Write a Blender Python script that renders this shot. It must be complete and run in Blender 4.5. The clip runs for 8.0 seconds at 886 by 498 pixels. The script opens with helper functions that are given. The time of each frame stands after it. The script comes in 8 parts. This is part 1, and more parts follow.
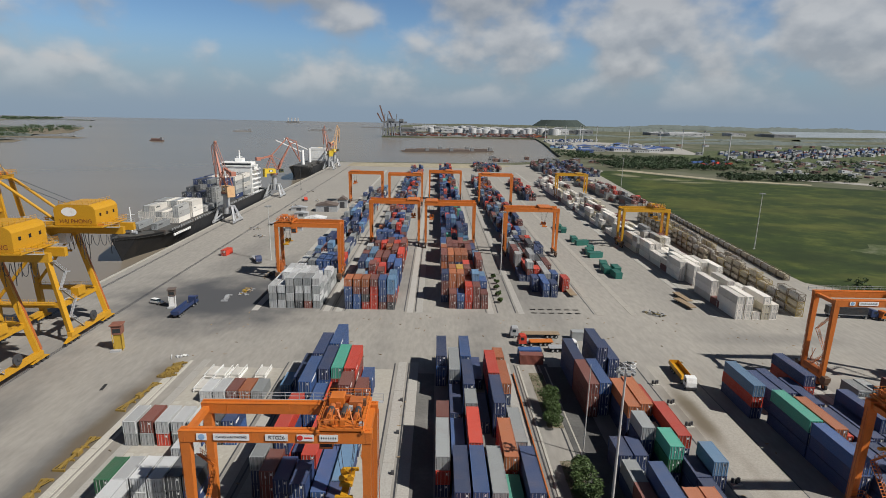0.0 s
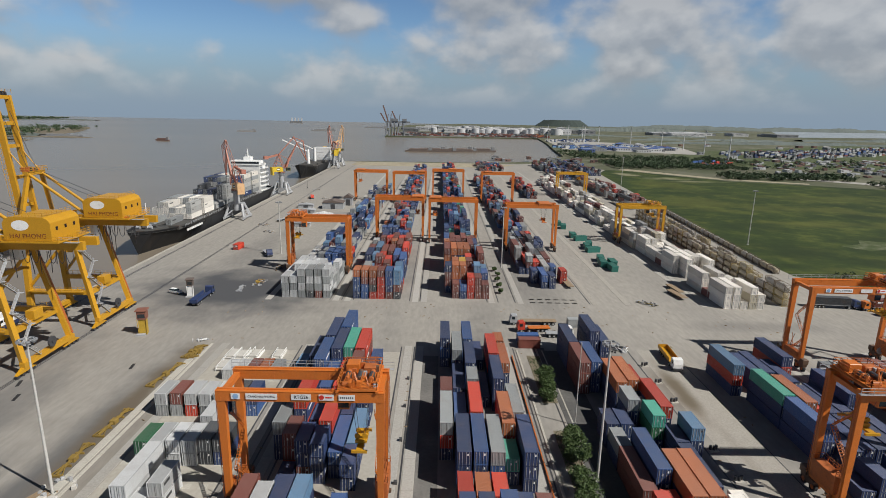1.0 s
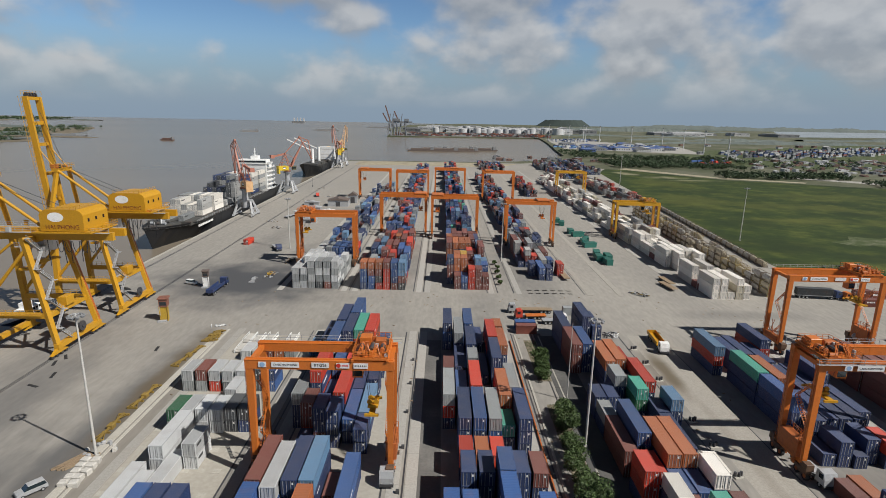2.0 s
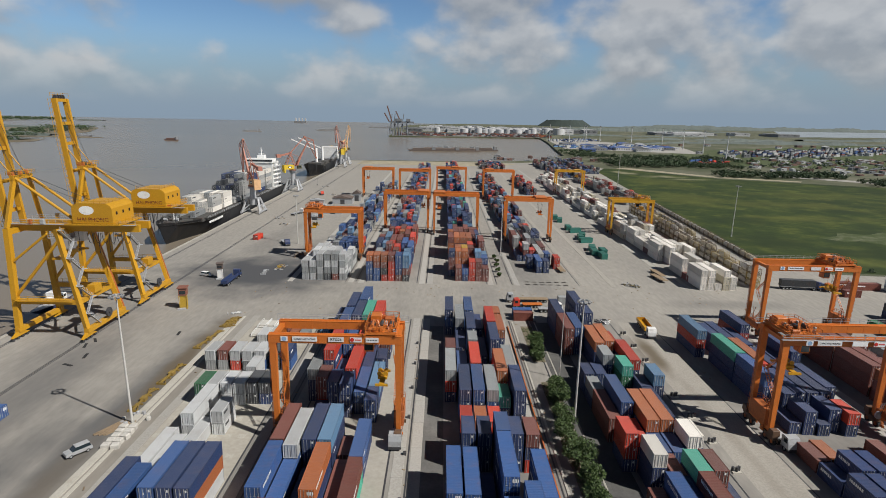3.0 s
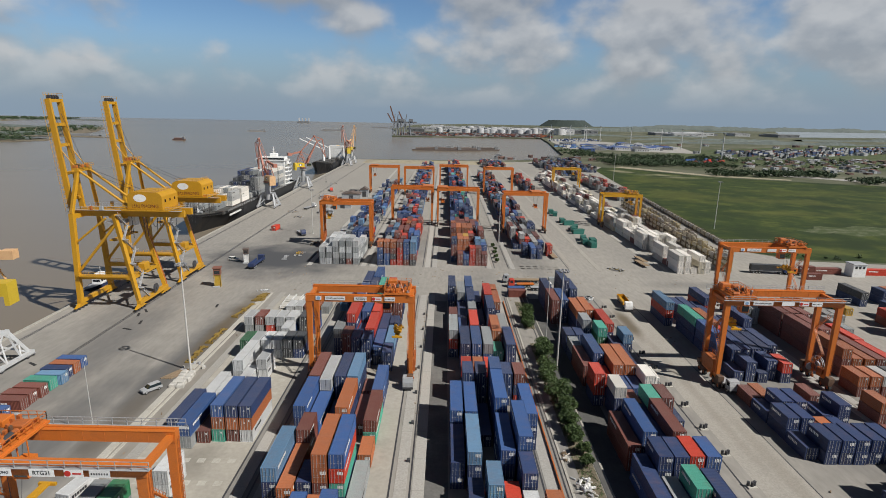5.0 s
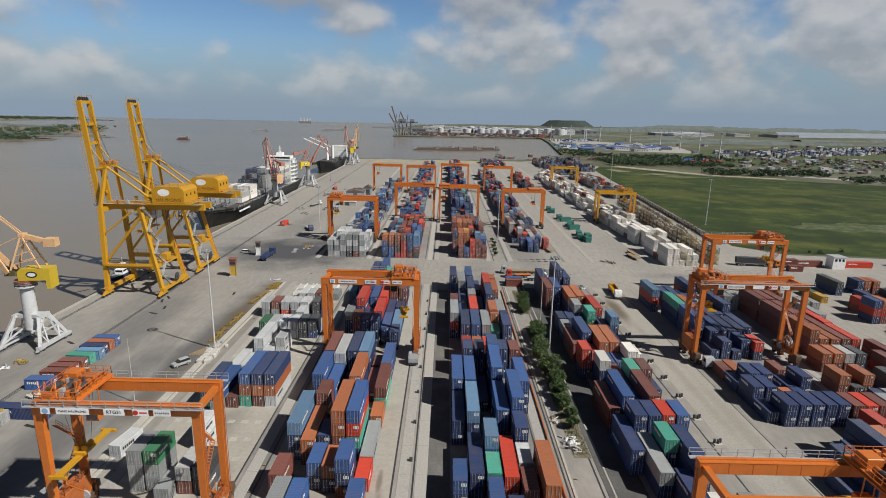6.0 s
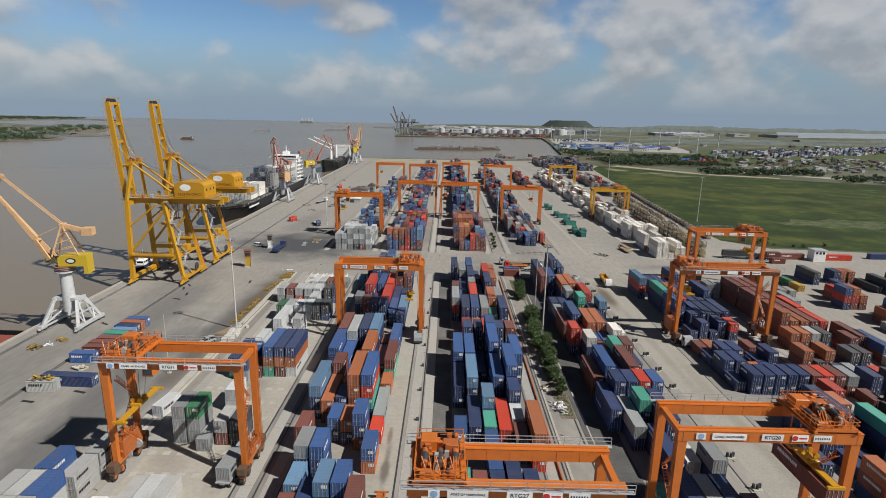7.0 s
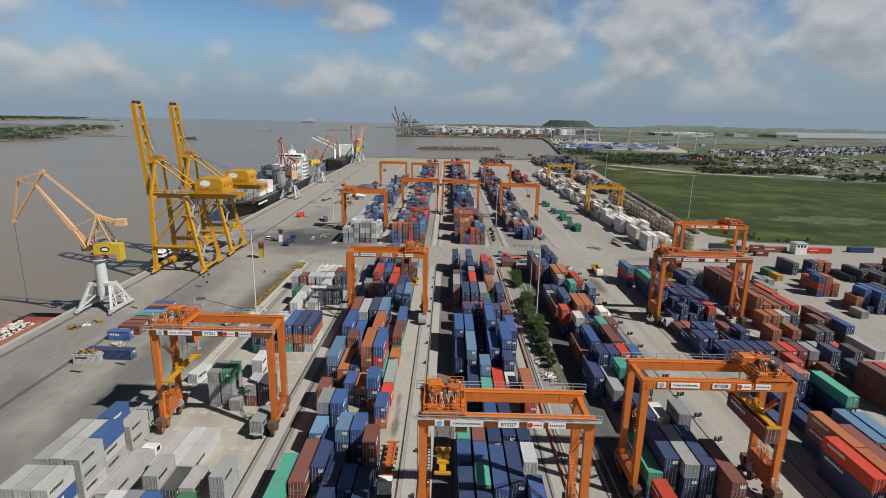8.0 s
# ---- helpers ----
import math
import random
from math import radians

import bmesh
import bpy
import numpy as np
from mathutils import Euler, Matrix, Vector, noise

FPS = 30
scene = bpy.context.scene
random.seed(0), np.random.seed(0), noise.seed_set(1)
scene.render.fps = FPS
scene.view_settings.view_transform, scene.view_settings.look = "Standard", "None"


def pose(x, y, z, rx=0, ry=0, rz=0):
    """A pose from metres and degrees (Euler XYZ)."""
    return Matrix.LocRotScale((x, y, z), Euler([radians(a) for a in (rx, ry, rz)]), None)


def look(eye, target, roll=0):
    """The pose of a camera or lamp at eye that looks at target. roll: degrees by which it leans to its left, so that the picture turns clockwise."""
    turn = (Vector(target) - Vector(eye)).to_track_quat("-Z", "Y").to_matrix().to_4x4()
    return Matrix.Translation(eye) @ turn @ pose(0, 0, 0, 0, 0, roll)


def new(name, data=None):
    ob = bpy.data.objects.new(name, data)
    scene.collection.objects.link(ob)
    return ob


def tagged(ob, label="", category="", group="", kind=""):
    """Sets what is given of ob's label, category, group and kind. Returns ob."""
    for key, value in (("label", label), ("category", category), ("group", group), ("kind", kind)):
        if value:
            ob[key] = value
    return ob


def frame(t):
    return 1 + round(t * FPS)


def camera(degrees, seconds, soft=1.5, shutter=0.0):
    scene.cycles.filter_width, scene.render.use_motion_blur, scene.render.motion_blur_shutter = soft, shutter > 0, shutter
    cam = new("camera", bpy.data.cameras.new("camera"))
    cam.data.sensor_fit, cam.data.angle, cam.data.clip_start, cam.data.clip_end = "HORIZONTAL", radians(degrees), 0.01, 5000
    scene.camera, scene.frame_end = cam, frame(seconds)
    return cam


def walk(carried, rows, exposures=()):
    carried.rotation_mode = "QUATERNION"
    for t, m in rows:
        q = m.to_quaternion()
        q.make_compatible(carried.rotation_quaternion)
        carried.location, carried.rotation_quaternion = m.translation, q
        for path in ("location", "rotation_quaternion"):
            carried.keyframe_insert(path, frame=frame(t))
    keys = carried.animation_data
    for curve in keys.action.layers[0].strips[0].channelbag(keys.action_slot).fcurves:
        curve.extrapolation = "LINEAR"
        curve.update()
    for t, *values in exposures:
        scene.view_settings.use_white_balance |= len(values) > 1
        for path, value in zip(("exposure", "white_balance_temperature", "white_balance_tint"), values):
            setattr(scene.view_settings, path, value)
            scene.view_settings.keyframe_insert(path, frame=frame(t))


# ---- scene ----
cam = camera(78.25, 8.0, soft=0.88)
PATH = [
    (0.0, (0.15, 1.50, 62.25), (1.52, 98.66, 38.62), 1.13),
    (0.5, (-0.03, -3.42, 62.13), (1.07, 93.75, 38.50), 1.15),
    (1.0, (-0.19, -8.48, 62.08), (0.69, 88.68, 38.45), 1.15),
    (1.5, (-0.34, -13.67, 62.08), (0.37, 83.49, 38.44), 1.14),
    (2.0, (-0.47, -18.99, 62.11), (0.10, 78.17, 38.47), 1.13),
    (2.5, (-0.60, -24.43, 62.17), (-0.15, 72.73, 38.53), 1.12),
    (3.0, (-0.73, -30.01, 62.24), (-0.39, 67.16, 38.60), 1.11),
    (3.5, (-0.86, -35.74, 62.31), (-0.61, 61.43, 38.67), 1.10),
    (4.0, (-0.98, -41.64, 62.38), (-0.83, 55.52, 38.74), 1.11),
    (4.5, (-1.12, -47.75, 62.44), (-1.05, 49.42, 38.81), 1.12),
    (5.0, (-1.25, -54.06, 62.49), (-1.28, 43.11, 38.87), 1.13),
    (5.5, (-1.39, -60.61, 62.53), (-1.50, 36.56, 38.92), 1.15),
    (6.0, (-1.54, -67.39, 62.58), (-1.73, 29.78, 38.98), 1.16),
    (6.5, (-1.70, -74.41, 62.63), (-1.96, 22.77, 39.04), 1.18),
    (7.0, (-1.85, -81.64, 62.71), (-2.20, 15.53, 39.12), 1.19),
    (7.5, (-2.01, -89.06, 62.83), (-2.43, 8.12, 39.23), 1.19),
    (8.0, (-2.17, -96.61, 63.02), (-2.65, 0.56, 39.40), 1.18),
]
walk(cam, [(t, look(eye, target, roll)) for t, eye, target, roll in PATH], exposures=[(0.0, 0.0), (8.0, 0.0)])

# ---- world and sun ----
SUN_DIR = Vector((22.0, -11.5, 25.5)).normalized()
SUN_EL = math.asin(SUN_DIR.z)
SUN_AZ = math.atan2(SUN_DIR.x, SUN_DIR.y)


def build_world():
    w = bpy.data.worlds.new("sky")
    scene.world = w
    w.use_nodes = True
    nt = w.node_tree
    nt.nodes.clear()
    n, ln = nt.nodes.new, nt.links.new
    out, bg = n("ShaderNodeOutputWorld"), n("ShaderNodeBackground")
    sky = n("ShaderNodeTexSky")
    sky.sky_type, sky.sun_disc = "NISHITA", False
    sky.sun_elevation, sky.sun_rotation = SUN_EL, SUN_AZ
    sky.air_density, sky.dust_density, sky.ozone_density = 1.3, 0.4, 3.0
    tc, sep = n("ShaderNodeTexCoord"), n("ShaderNodeSeparateXYZ")
    ln(tc.outputs["Generated"], sep.inputs[0])
    # heaped clouds, wider than they are high; the same heaps a little higher up tell tops from bases
    sums = []
    for lift in (0.0, 0.022):
        mp = n("ShaderNodeMapping"); mp.inputs["Location"].default_value = tuple(c + d for c, d in zip(CLOUD_SHIFT, (0, 0, lift * 1.5))); mp.inputs["Scale"].default_value = (1.0, 1.0, 1.5)
        ln(tc.outputs["Generated"], mp.inputs["Vector"])
        big, small = n("ShaderNodeTexNoise"), n("ShaderNodeTexNoise")
        for tex, sc, det, ro in ((big, 7.5, 9.0, 0.46), (small, 2.6, 2.0, 0.5)):
            tex.inputs["Scale"].default_value, tex.inputs["Detail"].default_value, tex.inputs["Roughness"].default_value = sc, det, ro
            ln(mp.outputs[0], tex.inputs["Vector"])
        half = n("ShaderNodeMath"); half.operation = "MULTIPLY"; half.inputs[1].default_value = 0.55
        add = n("ShaderNodeMath"); add.operation = "ADD"
        ln(small.outputs["Fac"], half.inputs[0]); ln(big.outputs["Fac"], add.inputs[0]); ln(half.outputs[0], add.inputs[1])
        sums.append(add.outputs[0])
    ramp = n("ShaderNodeValToRGB")
    ramp.color_ramp.interpolation = "EASE"
    ramp.color_ramp.elements[0].position, ramp.color_ramp.elements[1].position = CLOUD_EDGE
    ramp.color_ramp.elements[0].color, ramp.color_ramp.elements[1].color = (0, 0, 0, 1), (1, 1, 1, 1)
    ln(sums[0], ramp.inputs[0])
    diff = n("ShaderNodeMath"); diff.operation = "SUBTRACT"
    ln(sums[1], diff.inputs[0]); ln(sums[0], diff.inputs[1])
    lit = n("ShaderNodeMapRange")
    lit.inputs[1].default_value, lit.inputs[2].default_value = -0.10, 0.08
    ln(diff.outputs[0], lit.inputs[0])
    shade = n("ShaderNodeMix"); shade.data_type = "RGBA"
    shade.inputs[6].default_value, shade.inputs[7].default_value = CLOUD_LIT, CLOUD_DARK
    ln(lit.outputs[0], shade.inputs[0])
    tint = n("ShaderNodeVectorMath"); tint.operation = "MULTIPLY"; tint.inputs[1].default_value = SKY_TINT
    ln(sky.outputs[0], tint.inputs[0])
    # the clear sky deepens towards the zenith
    deep = n("ShaderNodeMapRange")
    deep.inputs[1].default_value, deep.inputs[2].default_value, deep.inputs[3].default_value, deep.inputs[4].default_value = 0.12, 0.6, 1.0, 0.24
    ln(sep.outputs["Z"], deep.inputs[0])
    gain = n("ShaderNodeVectorMath"); gain.operation = "SCALE"
    ln(tint.outputs[0], gain.inputs[0]); ln(deep.outputs[0], gain.inputs["Scale"])
    # haze thins out with height
    hz = n("ShaderNodeValToRGB")
    hz.color_ramp.interpolation = "EASE"
    hz.color_ramp.elements[0].position, hz.color_ramp.elements[1].position = 0.0, 0.15
    hz.color_ramp.elements[0].color, hz.color_ramp.elements[1].color = (1, 1, 1, 1), (0, 0, 0, 1)
    ln(sep.outputs["Z"], hz.inputs[0])
    m0 = n("ShaderNodeMix"); m0.data_type = "RGBA"
    m0.inputs[7].default_value = HAZE
    hf = n("ShaderNodeMath"); hf.operation = "MULTIPLY"; hf.inputs[1].default_value = 0.92
    ln(hz.outputs[0], hf.inputs[0]); ln(hf.outputs[0], m0.inputs[0]); ln(gain.outputs[0], m0.inputs[6])
    # clouds fade into the haze near the horizon
    fade = n("ShaderNodeValToRGB")
    fade.color_ramp.elements[0].position, fade.color_ramp.elements[1].position = 0.012, 0.075
    ln(sep.outputs["Z"], fade.inputs[0])
    cf = n("ShaderNodeMath"); cf.operation = "MULTIPLY"
    ln(ramp.outputs[0], cf.inputs[0]); ln(fade.outputs[0], cf.inputs[1])
    # overhead only the shaded undersides are seen
    under = n("ShaderNodeMapRange")
    under.inputs[1].default_value, under.inputs[2].default_value, under.inputs[3].default_value, under.inputs[4].default_value = 0.15, 0.5, 1.0, 0.07
    ln(sep.outputs["Z"], under.inputs[0])
    base = n("ShaderNodeVectorMath"); base.operation = "SCALE"
    ln(shade.outputs[2], base.inputs[0]); ln(under.outputs[0], base.inputs["Scale"])
    cg = n("ShaderNodeMath"); cg.operation = "MULTIPLY"; cg.inputs[1].default_value = 0.88
    ln(cf.outputs[0], cg.inputs[0])
    m1 = n("ShaderNodeMix"); m1.data_type = "RGBA"
    ln(cg.outputs[0], m1.inputs[0]); ln(m0.outputs[2], m1.inputs[6]); ln(base.outputs[0], m1.inputs[7])
    ln(m1.outputs[2], bg.inputs["Color"])
    bg.inputs["Strength"].default_value = 0.86
    ln(bg.outputs[0], out.inputs[0])


SKY_TINT = (0.064, 0.082, 0.110)
HAZE = (0.275, 0.365, 0.475, 1)
CLOUD_SHIFT = (0.0, 0.77, 0.0)
CLOUD_EDGE = (0.66, 0.88)
CLOUD_LIT, CLOUD_DARK = (0.60, 0.61, 0.62, 1), (0.36, 0.39, 0.43, 1)
build_world()
sun = new("sun", bpy.data.lights.new("sun", "SUN"))
sun.data.energy, sun.data.angle, sun.data.color = 5.0, radians(0.6), (1.0, 0.965, 0.91)
sun.matrix_world = look(SUN_DIR * 300, (0, 0, 0))


# ---- mesh building ----
class Geo:
    """Collects boxes, beams and tubes and turns them into one mesh."""

    def __init__(self):
        self.v, self.f, self.m, self.s = [], [], [], []

    def poly(self, pts, faces, mat=0, smooth=False):
        b = len(self.v)
        self.v += [tuple(p) for p in pts]
        self.f += [tuple(i + b for i in f) for f in faces]
        self.m += [mat] * len(faces)
        self.s += [smooth] * len(faces)
        return self

    def box(self, x0, y0, z0, x1, y1, z1, mat=0):
        p = [(x0, y0, z0), (x1, y0, z0), (x1, y1, z0), (x0, y1, z0), (x0, y0, z1), (x1, y0, z1), (x1, y1, z1), (x0, y1, z1)]
        return self.poly(p, [(0, 3, 2, 1), (4, 5, 6, 7), (0, 1, 5, 4), (1, 2, 6, 5), (2, 3, 7, 6), (3, 0, 4, 7)], mat)

    def block(self, x0, y0, z0, x1, y1, z1, b=0.05, mat=0):
        """A box with its upper edges bevelled."""
        p = [(x0, y0, z0), (x1, y0, z0), (x1, y1, z0), (x0, y1, z0)]
        p += [(x0, y0, z1 - b), (x1, y0, z1 - b), (x1, y1, z1 - b), (x0, y1, z1 - b)]
        p += [(x0 + b, y0 + b, z1), (x1 - b, y0 + b, z1), (x1 - b, y1 - b, z1), (x0 + b, y1 - b, z1)]
        f = [(0, 3, 2, 1), (8, 9, 10, 11)]
        for k in (0, 4):
            f += [(k + i, k + (i + 1) % 4, k + 4 + (i + 1) % 4, k + 4 + i) for i in range(4)]
        return self.poly(p, f, mat)

    def beam(self, a, b, w, h, mat=0, w2=None, h2=None):
        """A square-section beam from a to b; w is its width across, h its height."""
        a, b = Vector(a), Vector(b)
        d = (b - a).normalized()
        side = d.cross(Vector((0, 0, 1)))
        side = side.normalized() if side.length > 1e-4 else Vector((1, 0, 0))
        up = side.cross(d).normalized()
        p = []
        for c, ww, hh in ((a, w, h), (b, w2 or w, h2 or h)):
            p += [c - side * ww / 2 - up * hh / 2, c + side * ww / 2 - up * hh / 2, c + side * ww / 2 + up * hh / 2, c - side * ww / 2 + up * hh / 2]
        return self.poly(p, [(0, 1, 2, 3), (7, 6, 5, 4), (0, 4, 5, 1), (1, 5, 6, 2), (2, 6, 7, 3), (3, 7, 4, 0)], mat)

    def tube(self, a, b, r, n=8, mat=0, r2=None, caps=True):
        a, b = Vector(a), Vector(b)
        d = (b - a).normalized()
        s = d.orthogonal().normalized()
        u = d.cross(s)
        r2 = r if r2 is None else r2
        p = []
        for c, rr in ((a, r), (b, r2)):
            p += [c + (s * math.cos(2 * math.pi * i / n) + u * math.sin(2 * math.pi * i / n)) * rr for i in range(n)]
        self.poly(p, [(i, (i + 1) % n, n + (i + 1) % n, n + i) for i in range(n)], mat, True)
        if caps:
            self.poly(p, [tuple(range(n))[::-1], tuple(range(n, 2 * n))], mat)
        return self

    def prism(self, outline, y0, y1, mat=0, axis="y"):
        """An outline in two axes pushed along the third."""
        n = len(outline)
        put = {"y": lambda q, d: (q[0], d, q[1]), "x": lambda q, d: (d, q[0], q[1]), "z": lambda q, d: (q[0], q[1], d)}[axis]
        p = [put(q, y0) for q in outline] + [put(q, y1) for q in outline]
        f = [tuple(range(n)), tuple(range(n, 2 * n))[::-1]] + [(i, n + i, n + (i + 1) % n, (i + 1) % n) for i in range(n)]
        return self.poly(p, f, mat)

    def rail(self, pts, h=1.05, r=0.025, step=1.8, mat=0):
        """A handrail with posts and a middle rail along a line of points."""
        for a, b in zip(pts, pts[1:]):
            a, b = Vector(a), Vector(b)
            k = max(1, round((b - a).length / step))
            for i in range(k + 1):
                q = a.lerp(b, i / k)
                self.beam(q, q + Vector((0, 0, h)), 2 * r, 2 * r, mat)
            for z in (h, h * 0.55):
                self.beam(a + Vector((0, 0, z)), b + Vector((0, 0, z)), 2 * r, 2 * r, mat)
        return self

    def mesh(self, name, mats):
        me = bpy.data.meshes.new(name)
        me.from_pydata(self.v, [], self.f)
        for mt in mats if isinstance(mats, (list, tuple)) else [mats]:
            me.materials.append(mt)
        if any(self.m):
            me.polygons.foreach_set("material_index", self.m)
        me.polygons.foreach_set("use_smooth", self.s)
        bm = bmesh.new()
        bm.from_mesh(me)
        bmesh.ops.recalc_face_normals(bm, faces=bm.faces)
        bm.to_mesh(me)
        bm.free()
        me.update()
        return me


def part(name, geo, mats, parent=None, label="", at=None):
    """One mesh object under a thing, from a Geo or a ready mesh."""
    me = geo.mesh(name, mats) if isinstance(geo, Geo) else geo
    ob = new(name, me)
    if parent is not None:
        ob.parent = parent
    if at is not None:
        ob.matrix_basis = at
    return tagged(ob, label)


def thing(name, m, label, category, group="", kind=""):
    """An Empty at a thing's base, to carry its parts."""
    ob = new(name)
    ob.empty_display_size = 0.5
    ob.matrix_basis = m
    return tagged(ob, label, category, group, kind)


def solid(name, geo, mats, label="", category="", group="", kind="", at=None):
    """A thing of one mesh."""
    return tagged(part(name, geo, mats, None, label, at), "", category, group, kind)


# ---- materials ----
def material(name, base, rough=0.6, metal=0.0, vary=0.12, stain=None, stain_amt=0.4, scale=1.0, fine=12.0, bump=0.15, island=False, obj=True, rand=0.10, spec=0.5, ridge=0.0, dust=0.0):
    """Paint, concrete and the like: base colour with grain, broad stains, slight change from piece to piece and fine relief."""
    mt = bpy.data.materials.new(name)
    mt.use_nodes = True
    nt = mt.node_tree
    n, ln = nt.nodes.new, nt.links.new
    bs = nt.nodes["Principled BSDF"]
    bs.inputs["Roughness"].default_value, bs.inputs["Metallic"].default_value = rough, metal
    bs.inputs["Specular IOR Level"].default_value = spec
    tc = n("ShaderNodeTexCoord")
    vec = tc.outputs["Object"]
    info = n("ShaderNodeObjectInfo")
    off = n("ShaderNodeVectorMath"); off.operation = "ADD"
    wide = n("ShaderNodeVectorMath"); wide.operation = "SCALE"; wide.inputs["Scale"].default_value = 90.0
    comb = n("ShaderNodeCombineXYZ")
    for s in "XYZ":
        ln(info.outputs["Random"], comb.inputs[s])
    ln(comb.outputs[0], wide.inputs[0]); ln(vec, off.inputs[0]); ln(wide.outputs[0], off.inputs[1])
    vec = off.outputs[0]
    a, b = n("ShaderNodeTexNoise"), n("ShaderNodeTexNoise")
    a.inputs["Scale"].default_value, a.inputs["Detail"].default_value, a.inputs["Roughness"].default_value = scale, 6.0, 0.6
    b.inputs["Scale"].default_value, b.inputs["Detail"].default_value = fine, 4.0
    ln(vec, a.inputs["Vector"]); ln(vec, b.inputs["Vector"])
    rgb = n("ShaderNodeRGB"); rgb.outputs[0].default_value = (*base, 1)
    mix = n("ShaderNodeMix"); mix.data_type = "RGBA"
    st = stain or tuple(c * 0.45 for c in base)
    mix.inputs[7].default_value = (*st, 1)
    rp = n("ShaderNodeValToRGB")
    rp.color_ramp.elements[0].position, rp.color_ramp.elements[1].position = 0.50, 0.78
    ln(a.outputs["Fac"], rp.inputs[0])
    sm = n("ShaderNodeMath"); sm.operation = "MULTIPLY"; sm.inputs[1].default_value = stain_amt
    ln(rp.outputs[0], sm.inputs[0]); ln(sm.outputs[0], mix.inputs[0]); ln(rgb.outputs[0], mix.inputs[6])
    # grain and piece-to-piece change in value
    hsv = n("ShaderNodeHueSaturation")
    ma = n("ShaderNodeMapRange"); ma.inputs[3].default_value, ma.inputs[4].default_value = 1 - vary, 1 + vary
    ma.inputs[1].default_value, ma.inputs[2].default_value = 0.3, 0.7
    ln(b.outputs["Fac"], ma.inputs[0])
    mr = n("ShaderNodeMapRange"); mr.inputs[3].default_value, mr.inputs[4].default_value = 1 - rand, 1 + rand
    if island:
        ge = n("ShaderNodeNewGeometry"); ln(ge.outputs["Random Per Island"], mr.inputs[0])
    else:
        ln(info.outputs["Random"], mr.inputs[0])
    mu = n("ShaderNodeMath"); mu.operation = "MULTIPLY"
    ln(ma.outputs[0], mu.inputs[0]); ln(mr.outputs[0], mu.inputs[1]); ln(mu.outputs[0], hsv.inputs["Value"])
    ln(mix.outputs[2], hsv.inputs["Color"])
    if dust:
        # pale dust lies on faces that look up, thicker in places
        ge2, sz, dm, df, dmix = n("ShaderNodeNewGeometry"), n("ShaderNodeSeparateXYZ"), n("ShaderNodeMapRange"), n("ShaderNodeMath"), n("ShaderNodeMix")
        ln(ge2.outputs["True Normal"], sz.inputs[0]); ln(sz.outputs["Z"], dm.inputs[0])
        dm.inputs[1].default_value, dm.inputs[2].default_value, dm.inputs[4].default_value = 0.6, 0.95, dust * 2
        df.operation = "MULTIPLY"
        ln(dm.outputs[0], df.inputs[0]); ln(a.outputs["Fac"], df.inputs[1])
        dmix.data_type = "RGBA"; dmix.inputs[7].default_value = (0.30, 0.29, 0.275, 1)
        ln(df.outputs[0], dmix.inputs[0]); ln(hsv.outputs[0], dmix.inputs[6]); ln(dmix.outputs[2], bs.inputs["Base Color"])
    else:
        ln(hsv.outputs[0], bs.inputs["Base Color"])
    if bump:
        bp = n("ShaderNodeBump"); bp.inputs["Strength"].default_value, bp.inputs["Distance"].default_value = bump, 0.05
        src = b.outputs["Fac"]
        if ridge:
            wv = n("ShaderNodeTexWave"); wv.bands_direction = "Y"; wv.inputs["Scale"].default_value = ridge
            ln(tc.outputs["Object"], wv.inputs["Vector"])
            src = wv.outputs["Fac"]
        ln(src, bp.inputs["Height"]); ln(bp.outputs[0], bs.inputs["Normal"])
    return mt


PAINTS = {
    "n": ("navy blue", (0.025, 0.046, 0.122)), "b": ("blue", (0.040, 0.095, 0.25)), "l": ("pale blue", (0.115, 0.225, 0.36)),
    "r": ("bright red", (0.50, 0.046, 0.022)), "m": ("maroon", (0.178, 0.058, 0.043)), "o": ("rust orange", (0.40, 0.125, 0.045)),
    "g": ("dark green", (0.030, 0.16, 0.070)), "t": ("sea green", (0.070, 0.36, 0.26)), "w": ("white", (0.37, 0.37, 0.355)), "W": ("clean white", (0.76, 0.72, 0.65)),
    "s": ("silver grey", (0.275, 0.29, 0.29)), "y": ("yellow", (0.60, 0.36, 0.05)), "k": ("dark grey", (0.06, 0.065, 0.07)),
    "c": ("cream", (0.55, 0.50, 0.38)), "p": ("pale grey white", (0.54, 0.55, 0.55)),
}
RUST = (0.16, 0.07, 0.035)
BOX_PAINT = {k: material(f"container_{v[0].replace(' ', '_')}", v[1], rough=0.5, stain=tuple(0.6 * c + 0.4 * r for c, r in zip(v[1], RUST)), stain_amt=0.7, scale=0.5, fine=7.0, vary=0.14, bump=0.05, rand=0.22, dust=0.04 if k in "wWcnbrp" else 0.07) for k, v in PAINTS.items()}
FAR_PAINT = {k: material(f"stacked_{v[0].replace(' ', '_')}", v[1], rough=0.55, stain=tuple(0.6 * c + 0.4 * r for c, r in zip(v[1], RUST)), stain_amt=0.45, scale=0.35, fine=6.0, vary=0.08, bump=0.6, island=True, rand=0.28, ridge=3.57, dust=0.03 if k in "wWc" else 0.09) for k, v in PAINTS.items()}
ZINC = material("galvanised_steel", (0.45, 0.46, 0.46), rough=0.45, metal=0.4, fine=30)
WHITE_PAINT = material("white_paint", (0.78, 0.78, 0.76), rough=0.5, stain=(0.45, 0.42, 0.38), stain_amt=0.5)
